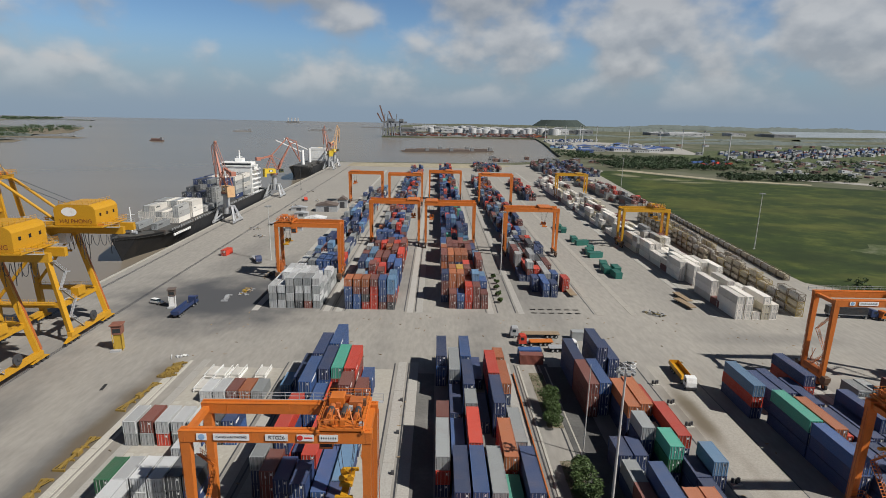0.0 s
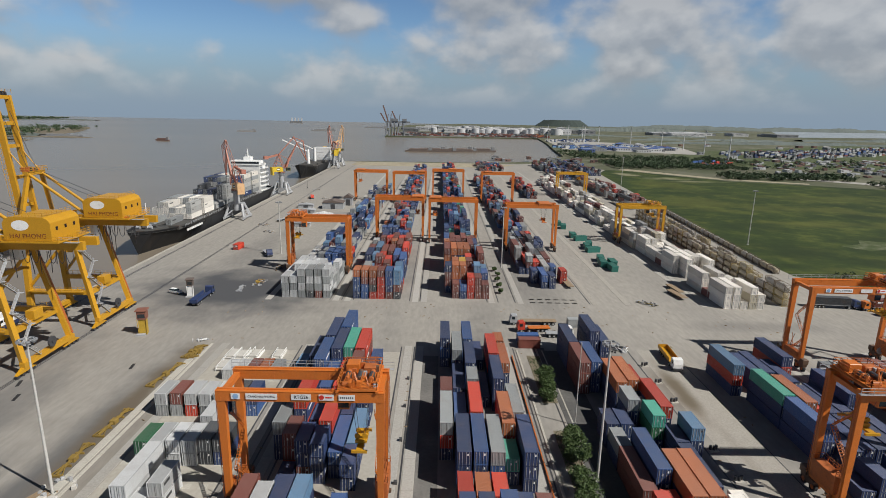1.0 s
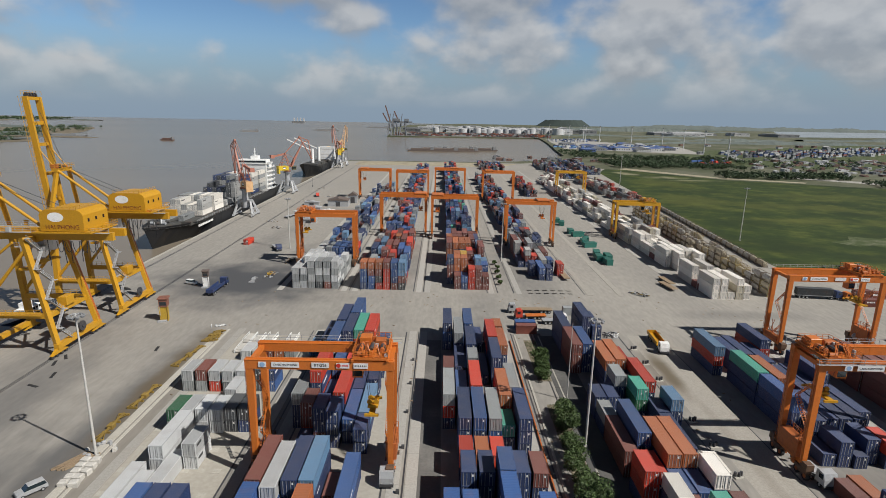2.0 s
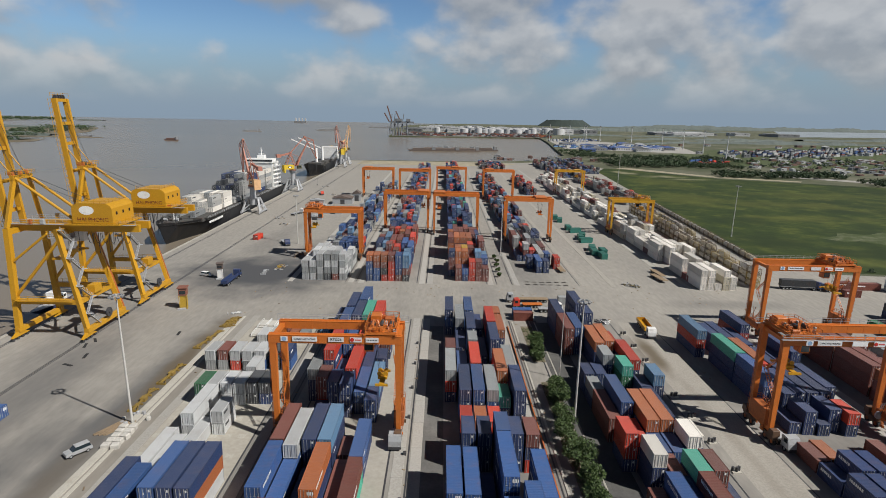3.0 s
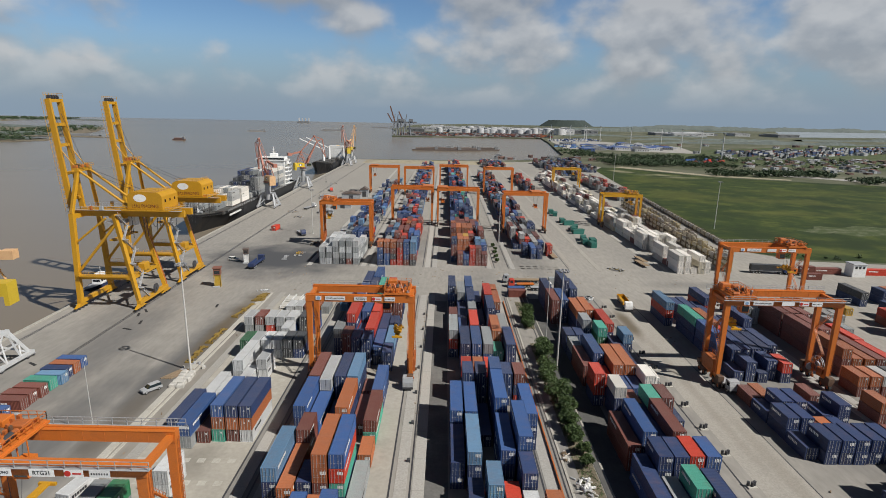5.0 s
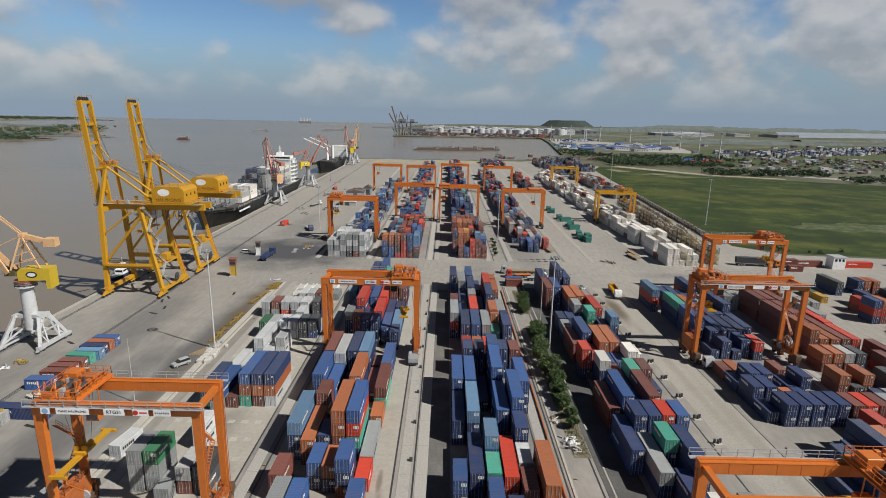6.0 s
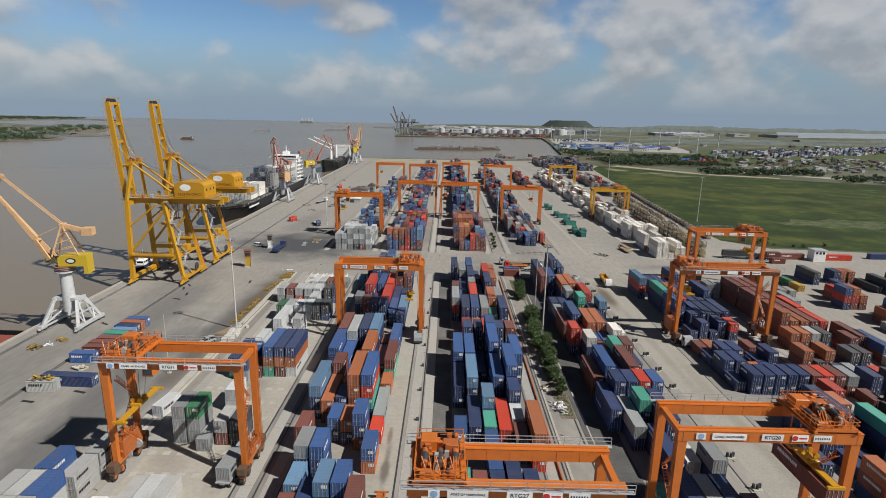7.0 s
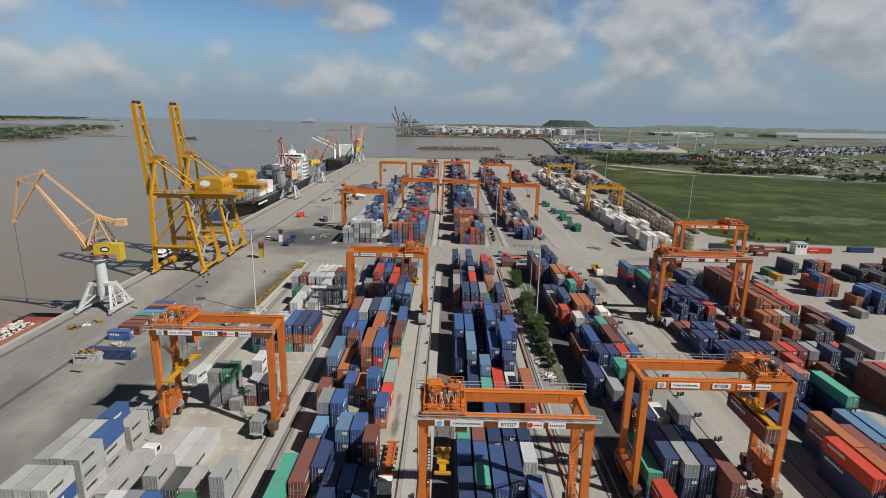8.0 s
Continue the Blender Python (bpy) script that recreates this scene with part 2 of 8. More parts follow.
ORANGE = material("crane_orange_paint", (0.56, 0.155, 0.024), rough=0.45, stain=(0.32, 0.10, 0.03), stain_amt=0.45, scale=0.8, fine=10, rand=0.05)
RUSTY = material("rusty_orange_paint", (0.42, 0.12, 0.03), rough=0.6, stain=(0.14, 0.06, 0.03), stain_amt=0.7, scale=1.2, fine=14)
OILY = material("oily_rusted_steel", (0.13, 0.075, 0.045), rough=0.6, stain=(0.045, 0.035, 0.03), stain_amt=0.8, scale=1.6, fine=18)
YELLOW = material("crane_yellow_paint", (0.52, 0.268, 0.015), rough=0.42, stain=(0.42, 0.20, 0.02), stain_amt=0.4, scale=0.5, fine=8, rand=0.04)
LEMON = material("lemon_yellow_paint", (0.60, 0.42, 0.03), rough=0.45, stain=(0.45, 0.30, 0.03), stain_amt=0.4, scale=0.8)
PEACH = material("faded_orange_paint", (0.60, 0.37, 0.19), rough=0.6, stain=(0.35, 0.17, 0.08), stain_amt=0.5, scale=0.6)
REDDISH = material("faded_red_paint", (0.36, 0.145, 0.10), rough=0.6, stain=(0.25, 0.10, 0.06), stain_amt=0.5, scale=0.6)
RUBBER = material("tyre_rubber", (0.022, 0.022, 0.023), rough=0.85, fine=20)
STEEL_DARK = material("dark_steel", (0.07, 0.07, 0.075), rough=0.5, metal=0.3, fine=16)
STEEL_GREY = material("grey_painted_steel", (0.36, 0.37, 0.38), rough=0.5, stain=(0.20, 0.16, 0.13), stain_amt=0.5)
GLASS = material("cab_glass", (0.02, 0.03, 0.035), rough=0.06, vary=0.0, bump=0.0, stain_amt=0.0, spec=0.8)
BLACK = material("black_lettering", (0.02, 0.02, 0.025), rough=0.6, bump=0)
SIGN_RED = material("red_sign_paint", (0.55, 0.03, 0.02), rough=0.5, bump=0)
PALE_BLUE = material("emblem_blue", (0.25, 0.40, 0.60), rough=0.5, bump=0)
HULL_BLACK = material("ship_hull_black", (0.012, 0.013, 0.015), rough=0.55, stain=(0.04, 0.03, 0.025), stain_amt=0.5, scale=0.15, fine=3)
HULL_RED = material("antifouling_red", (0.26, 0.06, 0.04), rough=0.6, scale=0.2)
SHIP_WHITE = material("ship_white", (0.76, 0.76, 0.74), rough=0.5, stain=(0.5, 0.42, 0.34), stain_amt=0.35, scale=0.3)
DECK_RED = material("deck_oxide_red", (0.27, 0.07, 0.045), rough=0.7, scale=0.4)
WINDOW = material("dark_window", (0.015, 0.02, 0.025), rough=0.12, vary=0, bump=0, stain_amt=0, spec=0.8)
PALE_CONCRETE = material("pale_concrete", (0.36, 0.345, 0.315), rough=0.85, stain=(0.34, 0.31, 0.27), stain_amt=0.5, scale=0.25, fine=3.0)
KERB = material("kerb_concrete", (0.42, 0.40, 0.35), rough=0.85, stain=(0.30, 0.27, 0.22), stain_amt=0.6, scale=0.3, fine=3.0)
BARK = material("bark", (0.12, 0.09, 0.06), rough=0.9, fine=20)
LEAF = material("leaf_green", (0.054, 0.090, 0.024), rough=0.65, vary=0.3, island=True, rand=0.45, stain=(0.10, 0.14, 0.03), stain_amt=0.4, bump=0)
FAR_LEAF = material("far_foliage", (0.045, 0.074, 0.032), rough=0.8, vary=0.3, island=True, rand=0.4, bump=0, scale=0.02, fine=0.3)
TIMBER = material("weathered_timber", (0.26, 0.19, 0.12), rough=0.8, vary=0.25, island=True, rand=0.35)
SACK = material("pale_sacks", (0.50, 0.48, 0.44), rough=0.85, island=True, rand=0.15, fine=6)


def ground_material(name, base, dark, pale, wide=0.012, mid=0.08, fine=1.2, rough=0.85, dark_amt=0.6, pale_amt=0.5, stretch=(1, 1, 1), bump=0.2):
    """A large outdoor surface with broad patches, streaks and grain."""
    mt = bpy.data.materials.new(name)
    mt.use_nodes = True
    nt = mt.node_tree
    n, ln = nt.nodes.new, nt.links.new
    bs = nt.nodes["Principled BSDF"]
    bs.inputs["Roughness"].default_value, bs.inputs["Specular IOR Level"].default_value = rough, 0.25
    tc, mp = n("ShaderNodeTexCoord"), n("ShaderNodeMapping")
    mp.inputs["Scale"].default_value = stretch
    ln(tc.outputs["Object"], mp.inputs["Vector"])
    tex = []
    for sc, det in ((wide, 5.0), (mid, 6.0), (fine, 6.0)):
        t = n("ShaderNodeTexNoise"); t.inputs["Scale"].default_value, t.inputs["Detail"].default_value, t.inputs["Roughness"].default_value = sc, det, 0.6
        ln(mp.outputs[0], t.inputs["Vector"]); tex.append(t)
    col = n("ShaderNodeRGB"); col.outputs[0].default_value = (*base, 1)
    last = col.outputs[0]
    for t, c, amt, lo, hi in ((tex[0], dark, dark_amt, 0.50, 0.72), (tex[1], pale, pale_amt, 0.48, 0.75), (tex[1], dark, dark_amt * 0.8, 0.62, 0.36)):
        rp = n("ShaderNodeMapRange"); rp.inputs[1].default_value, rp.inputs[2].default_value, rp.inputs[4].default_value = lo, hi, amt
        ln(t.outputs["Fac"], rp.inputs[0])
        mx = n("ShaderNodeMix"); mx.data_type = "RGBA"; mx.inputs[7].default_value = (*c, 1)
        ln(rp.outputs[0], mx.inputs[0]); ln(last, mx.inputs[6])
        last = mx.outputs[2]
    hsv = n("ShaderNodeHueSaturation")
    mr = n("ShaderNodeMapRange"); mr.inputs[1].default_value, mr.inputs[2].default_value, mr.inputs[3].default_value, mr.inputs[4].default_value = 0.3, 0.7, 0.88, 1.12
    ln(tex[2].outputs["Fac"], mr.inputs[0]); ln(mr.outputs[0], hsv.inputs["Value"]); ln(last, hsv.inputs["Color"])
    ln(hsv.outputs[0], bs.inputs["Base Color"])
    bp = n("ShaderNodeBump"); bp.inputs["Strength"].default_value, bp.inputs["Distance"].default_value = bump, 0.1
    ln(tex[2].outputs["Fac"], bp.inputs["Height"]); ln(bp.outputs[0], bs.inputs["Normal"])
    return mt


YARD = ground_material("yard_concrete", (0.322, 0.302, 0.268), (0.21, 0.203, 0.19), (0.36, 0.34, 0.302), wide=0.008, mid=0.02, fine=0.5, dark_amt=0.32, pale_amt=0.3, stretch=(1.6, 0.45, 1.0), bump=0.08)
# tyre dirt, stains and a cloud's shade darkened into the yard: centre x, y, half-widths, strength
# the first, broadest blot is a cloud shadow put into the concrete's colour
BLOTS = ((-72.5, 180.2, 40, 34, 1.0), (-101.2, 112.4, 13, 45, 0.4), (-105.6, 132.7, 12, 36, 0.35), (-93.6, 78.6, 10, 60, 0.55), (-100.3, -11.2, 14, 60, 0.65), (-110.1, 33.6, 13, 70, 0.4), (-68.4, 69.6, 6, 60, 0.75), (-77.3, 24.7, 9, 60, 0.7), (-80.7, -33.6, 12, 50, 0.6), (-34.5, 44.9, 4, 110, 0.5), (-62.5, 202.9, 7, 40, 0.6),
         (-14.8, 56.1, 6, 120, 0.35), (11.6, 67.3, 16, 110, 0.5), (42.2, 67.3, 14, 90, 0.5), (88.2, 67.3, 28, 70, 0.45), (34.4, 214.2, 16, 60, 0.4), (-20.7, 214.2, 20, 50, 0.4), (99.9, 150.8, 26, 5, 0.3), (-84.5, 231.3, 10, 60, 0.3))


def add_blots(mt, blots, dark, scale=0.09, rag=1.0):
    nt = mt.node_tree
    n, ln = nt.nodes.new, nt.links.new
    tc, grain = n("ShaderNodeTexCoord"), n("ShaderNodeTexNoise")
    grain.inputs["Scale"].default_value, grain.inputs["Detail"].default_value = scale, 6.0
    ln(tc.outputs["Object"], grain.inputs["Vector"])
    amp = n("ShaderNodeMath"); amp.operation = "MULTIPLY_ADD"
    amp.inputs[1].default_value, amp.inputs[2].default_value = rag, 0.5 - 0.5 * rag
    ln(grain.outputs["Fac"], amp.inputs[0])
    last = None
    for x, y, rx, ry, amt in blots:
        sub, div, ln_, add, mr = n("ShaderNodeVectorMath"), n("ShaderNodeVectorMath"), n("ShaderNodeVectorMath"), n("ShaderNodeMath"), n("ShaderNodeMapRange")
        sub.operation, div.operation, ln_.operation, add.operation = "SUBTRACT", "DIVIDE", "LENGTH", "ADD"
        sub.inputs[1].default_value, div.inputs[1].default_value = (x, y, 0), (rx, ry, 1e6)
        ln(tc.outputs["Object"], sub.inputs[0]); ln(sub.outputs[0], div.inputs[0]); ln(div.outputs[0], ln_.inputs[0])
        ln(ln_.outputs["Value"], add.inputs[0]); ln(amp.outputs[0], add.inputs[1])
        mr.interpolation_type = "SMOOTHSTEP"
        mr.inputs[1].default_value, mr.inputs[2].default_value, mr.inputs[3].default_value, mr.inputs[4].default_value = 0.75, 1.75, amt, 0.0
        ln(add.outputs[0], mr.inputs[0])
        if last is None:
            last = mr.outputs[0]
        else:
            mx = n("ShaderNodeMath"); mx.operation = "MAXIMUM"
            ln(last, mx.inputs[0]); ln(mr.outputs[0], mx.inputs[1]); last = mx.outputs[0]
    bs = nt.nodes["Principled BSDF"]
    src = bs.inputs["Base Color"].links[0].from_socket
    mix = n("ShaderNodeMix"); mix.data_type = "RGBA"; mix.inputs[7].default_value = (*dark, 1)
    ln(last, mix.inputs[0]); ln(src, mix.inputs[6]); ln(mix.outputs[2], bs.inputs["Base Color"])


add_blots(YARD, BLOTS, (0.080, 0.082, 0.087))
add_blots(YARD, ((-66.7, 98.9, 3.6, 34, 0.95), (-67.4, 47.1, 4, 18, 0.5), (-59.7, 67.3, 3, 60, 0.3), (55.7, 110.1, 3, 14, 0.5)), (0.13, 0.105, 0.075))
LAND = ground_material("coastal_land", (0.13, 0.13, 0.085), (0.055, 0.07, 0.035), (0.26, 0.25, 0.20), wide=0.004, mid=0.012, fine=0.1, dark_amt=0.8)
GRASS = ground_material("rough_grass", (0.043, 0.065, 0.014), (0.020, 0.034, 0.010), (0.105, 0.115, 0.026), wide=0.012, mid=0.055, fine=0.22, dark_amt=1.0, pale_amt=0.7, stretch=(0.85, 0.95, 1))
add_blots(GRASS, ((201.9, 414.1, 34, 45, 0.4), (251.7, 330.5, 40, 14, 0.5), (263.6, 391.2, 55, 18, 0.4), (335.5, 454.4, 80, 30, 0.3), (188.5, 216.5, 26, 9, 0.4), (367.4, 374.0, 60, 20, 0.25), (225.5, 535.2, 30, 40, 0.4)), (0.118, 0.122, 0.029), 0.035, 3.2)
add_blots(GRASS, ((201.9, 319.0, 34, 16, 0.8), (177.9, 252.9, 24, 20, 0.75), (208.6, 232.4, 40, 12, 0.75), (272.0, 276.8, 45, 15, 0.8), (292.0, 362.5, 40, 10, 0.7), (414.9, 544.5, 60, 20, 0.9), (447.1, 483.2, 70, 18, 0.8), (370.9, 575.8, 60, 14, 0.9), (241.4, 471.7, 30, 14, 0.6), (366.5, 322.4, 60, 16, 0.6)), (0.021, 0.034, 0.010), 0.03, 3.2)
add_blots(GRASS, ((220.0, 631.6, 14, 20, 0.8), (254.1, 593.2, 22, 12, 0.8), (276.1, 570.0, 30, 7, 0.6)), (0.26, 0.24, 0.15), 0.05, 2.5)
SOIL = ground_material("bare_soil", (0.40, 0.355, 0.25), (0.18, 0.15, 0.11), (0.45, 0.40, 0.31), wide=0.05, mid=0.2, fine=1.5)
MUD = ground_material("damp_patch", (0.20, 0.17, 0.12), (0.10, 0.085, 0.06), (0.30, 0.27, 0.21), wide=0.1, mid=0.4, fine=2.0)
RUBBLE = ground_material("rubble_in_grass", (0.085, 0.10, 0.045), (0.045, 0.07, 0.02), (0.20, 0.20, 0.14), wide=0.03, mid=0.16, fine=1.0, dark_amt=0.9, pale_amt=0.7)
TARMAC = ground_material("worn_asphalt", (0.16, 0.155, 0.145), (0.08, 0.08, 0.078), (0.26, 0.25, 0.23), wide=0.02, mid=0.09, fine=1.5, dark_amt=0.5)

# dark asphalt with the shade of the neighbouring stacks mixed into its colour
LANE_ASPHALT = ground_material("shade_darkened_asphalt", (0.115, 0.113, 0.108), (0.05, 0.05, 0.05), (0.16, 0.155, 0.145), wide=0.03, mid=0.12, fine=1.5, dark_amt=0.5)


def water_material():
    mt = bpy.data.materials.new("muddy_river_water")
    mt.use_nodes = True
    nt = mt.node_tree
    n, ln = nt.nodes.new, nt.links.new
    bs = nt.nodes["Principled BSDF"]
    bs.inputs["Roughness"].default_value, bs.inputs["IOR"].default_value = 0.24, 1.33
    bs.inputs["Specular IOR Level"].default_value = 0.13
    tc = n("ShaderNodeTexCoord")
    a, b, mp = n("ShaderNodeTexNoise"), n("ShaderNodeTexNoise"), n("ShaderNodeMapping")
    mp.inputs["Scale"].default_value = (0.35, 1.0, 1.0)
    ln(tc.outputs["Object"], mp.inputs["Vector"])
    a.inputs["Scale"].default_value, a.inputs["Detail"].default_value = 0.0022, 5.0
    b.inputs["Scale"].default_value, b.inputs["Detail"].default_value = 0.12, 5.0
    ln(mp.outputs[0], a.inputs["Vector"]); ln(tc.outputs["Object"], b.inputs["Vector"])
    rp = n("ShaderNodeValToRGB")
    rp.color_ramp.elements[0].position, rp.color_ramp.elements[1].position = 0.42, 0.62
    rp.color_ramp.elements[0].color, rp.color_ramp.elements[1].color = (0.195, 0.166, 0.128, 1), (0.164, 0.142, 0.112, 1)
    ln(a.outputs["Fac"], rp.inputs[0]); ln(rp.outputs[0], bs.inputs["Base Color"])
    bp = n("ShaderNodeBump"); bp.inputs["Strength"].default_value, bp.inputs["Distance"].default_value = 0.22, 0.25
    ln(b.outputs["Fac"], bp.inputs["Height"]); ln(bp.outputs[0], bs.inputs["Normal"])
    return mt


WATER = water_material()


def quay_x(y):
    """The line of the quay's edge."""
    return -122.6 - 0.0153 * (y - 67.6)


def sheet(name, outline, z, mat, label, thick=0.0, category="ground"):
    g = Geo()
    n = len(outline)
    if thick:
        g.poly([(x, y, z) for x, y in outline] + [(x, y, z - thick) for x, y in outline], [tuple(range(n))] + [(i, n + i, n + (i + 1) % n, (i + 1) % n) for i in range(n)])
    else:
        g.poly([(x, y, z) for x, y in outline], [tuple(range(n))])
    me = g.mesh(name, mat)
    bm = bmesh.new(); bm.from_mesh(me)
    bmesh.ops.triangulate(bm, faces=[f for f in bm.faces if len(f.verts) > 4])
    if sum(f.normal.z * f.calc_area() for f in bm.faces) < 0:
        bmesh.ops.reverse_faces(bm, faces=bm.faces)
    bm.to_mesh(me); bm.free()
    return tagged(new(name, me), label, category, "", "structure")


# river, land, yard and field
sheet("water", [(-5158.4, -1590.0), (5141.6, -1590.0), (6587.4, 6905.6), (-6526.6, 6905.6)], -3.6, WATER, "brown silty river water with faint ripples", category="water")
COAST = [(quay_x(-450), -450), (quay_x(751), 751), (71.4, 766.0), (136.8, 803.6), (210.0, 928.7), (235.0, 1130.0), (276.3, 1434.5), (311.7, 1757.6), (298.1, 1784.9), (135.0, 1779.9), (-47.8, 1744.0), (-172.5, 1726.6), (-190.3, 2145.6), (-265.7, 2688.7), (-226.7, 3993.6), (678.1, 6448.4), (6392.8, 6448.4), (5271.3, -441.6)]
sheet("ground", COAST, -0.06, LAND, "flat coastal land with mixed scrub and bare earth", thick=6.0)
sheet("yard_pavement", [(quay_x(-225) + 0.9, -225), (quay_x(743) + 0.9, 743), (110.5, 750.8), (172.5, 791.8), (209.5, 686.4), (188.8, 639.7), (175.2, 512.1), (155.1, 282.5), (149.1, 231.3), (148.8, 209.7), (166.3, 192.7), (237.7, 185.9), (474.1, 180.2), (465.5, -222.4)], 0.0, YARD, "stained light grey concrete port pavement", category="pavement")
sheet("grass_field", [(175.2, 512.1), (155.1, 282.5), (148.6, 230.1), (148.6, 210.8), (168.5, 196.1), (237.7, 189.3), (771.2, 185.9), (998.3, 374.0), (469.9, 514.4), (315.2, 579.3), (231.8, 681.7), (209.5, 686.4), (188.8, 639.7)], -0.02, GRASS, "wide green field of rough uneven grass", category="field")
sheet("sand_flat", [(-112.6, 686.4), (-112.5, 740.2), (71.3, 747.2), (102.5, 733.2), (70.8, 686.4)], 0.03, SOIL, "pale sandy ground at the end of the quay", category="ground")
sheet("dirt_track", [(227.4, 692.2), (315.4, 590.9), (387.3, 560.7), (395.3, 570.0), (322.3, 604.8), (243.3, 707.4)], 0.0, SOIL, "pale dirt track beside the field", category="road")
sheet("far_road", [(371.9, 639.7), (470.8, 558.4), (712.8, 454.4), (1324.8, 259.7), (1325.6, 276.8), (724.4, 471.7), (482.3, 577.0), (385.6, 656.1)], 0.02, PALE_CONCRETE, "pale distant road crossing the plain", category="road")
sheet("rubble_patch", [(211.2, 268.8), (219.9, 258.6), (228.8, 262.0), (237.5, 252.9), (254.1, 257.4), (263.9, 250.6), (279.5, 259.7), (291.6, 258.6), (297.2, 268.8), (287.4, 274.5), (295.2, 282.5), (274.2, 281.4), (262.2, 288.2), (246.6, 279.1), (232.4, 284.8), (225.6, 274.5)], -0.008, RUBBLE, "pale rubble and bare earth showing through the grass", category="bare ground")

# quay edge, crane rails and runways
g = Geo()
g.prism([(quay_x(-225), -225), (quay_x(751), 751), (quay_x(751) + 0.9, 751), (quay_x(-225) + 0.9, -225)], -1.2, 0.28, axis="z")
solid("quay_kerb", g, KERB, "pale concrete kerb along the edge of the quay", "kerb", kind="structure")
for x in (4.8, 24.1):
    g = Geo()
    for d in (-0.42, 0.42):
        g.prism([(quay_x(-225) + x + d - 0.12, -225), (quay_x(733) + x + d - 0.12, 733), (quay_x(733) + x + d + 0.12, 733), (quay_x(-225) + x + d + 0.12, -225)], 0.004, 0.012, axis="z")
    g.prism([(quay_x(-225) + x - 0.06, -225), (quay_x(733) + x - 0.06, 733), (quay_x(733) + x + 0.06, 733), (quay_x(-225) + x + 0.06, -225)], 0.004, 0.05, axis="z")
    solid("crane_rail", g, STEEL_DARK, "dark steel crane rail sunk into the quay", "rail", "rails of the quay cranes", "structure")
ROAD_CONCRETE = material("road_concrete", (0.345, 0.322, 0.282), rough=0.85, stain=(0.28, 0.26, 0.23), stain_amt=0.5, scale=0.2, fine=3.0)
RUNWAYS = (-58.3, -35.2, -31.2, -7.9, -4.8, 18.6, 28.6, 54.4, 65.8, 92.2, 94.6, 119.4)
for k, x in enumerate(RUNWAYS):
    for y0, y1 in ((-225, 132.2), (169, 640)):
        if 50 < x < 66 and y0 < 0:
            continue
        if k >= 10 and y0 > 0:
            y1 = 546
        g = Geo()
        y = y0
        while y < y1 - 1:
            e = min(y + 9.0, y1)
            g.block(x - 1.05, y + 0.03, -0.1, x + 1.05, e - 0.03, 0.055, 0.03)
            y = e
        # the strip at 28.6 takes the lane's shade-darkened colour
        solid("crane_runway", g, ROAD_CONCRETE if 50 < x < 66 else LANE_ASPHALT if x == 28.6 and y0 < 0 else PALE_CONCRETE, "pale concrete slab strip for rubber-tyred cranes", "runway", "crane runways", "structure")
# drains and dark slots beside the runways
for x in (-37.2, -33.2, -29.2, -9.8, -6.2, 17.1, 20.9, 26.8, 52.6):
    for y0, y1 in ((-225, 131.6), (170, 546)):
        g = Geo().box(x - 0.16, y0, -0.1, x + 0.16, y1, 0.014)
        solid("drain_slot", g, STEEL_DARK, "dark narrow drain slot in the pavement", "drain", "drain slots", "structure")
# the broad pale kerb beside the reefer yard, and the edges of the planted strip
for x0, x1, y0, y1, h in ((-64.4, -62.8, -225, 121.4, 0.20), (-62.4, -61.7, -225, 131.6, 0.10), (21.6, 22.1, -225, 130.5, 0.15), (28.6, 28.95, -225, 130.5, 0.10)):
    g = Geo()
    y = y0
    while y < y1:
        e = min(y + 6.0, y1)
        g.block(x0, y + 0.02, -0.1, x1, e - 0.02, h, 0.03)
        y = e
    solid("kerb", g, KERB, "weathered pale concrete kerb", "kerb", "yard kerbs", "structure")
g = Geo().beam((20.0, -225, 0.35), (20.0, 126, 0.35), 0.22, 0.35)
y = -225
while y < 126:
    g.box(19.95, y, 0, 20.05, y + 0.1, 0.3)
    y += 3.0
solid("guard_rail", g, RUSTY, "low rust-red guard rail along the container rows", "guard rail", kind="structure")
for y0, y1 in ((24, 91), (102, 127)):
    sheet("planting_bed", [(24.0, y0), (27.4, y0), (27.4, y1), (24.0, y1)], 0.03, MUD, "bare soil bed with shrubs", category="planting bed")
sheet("service_lane", [(29.2, -225), (34.6, -225), (34.6, 130.5), (29.2, 130.5)], 0.006, LANE_ASPHALT, "strip of worn dark asphalt beside the planted bed, toned down for the stacks' shade", category="lane")
add_blots(ROAD_CONCRETE, ((57.6, 108.5, 2.8, 15, 1.0), (59.2, 67.3, 1.6, 40, 0.25), (62.2, 22.4, 2, 50, 0.25)), (0.14, 0.115, 0.08))
sheet("truck_road", [(55.3, -225), (64.8, -225), (64.8, 131.6), (55.3, 131.6)], 0.008, ROAD_CONCRETE, "smooth pale concrete truck road", category="road")
sheet("road_joint", [(64.8, -225), (65.05, -225), (65.05, 131.6), (64.8, 131.6)], 0.010, STEEL_DARK, "dark joint along the truck road", category="joint")
# dark sheet that paints the stacks' shade onto the lane
sheet("truck_lane", [(-3.7, -225), (0.4, -225), (0.4, 126), (-3.7, 126)], 0.006, TARMAC, "worn truck lane, coloured dark for the shade of the stacks", category="lane")
YARD_BEIGE = material("worn_beige_concrete", (0.345, 0.323, 0.278), rough=0.85, stain=(0.25, 0.232, 0.20), stain_amt=0.55, scale=0.12, fine=1.2, vary=0.08)
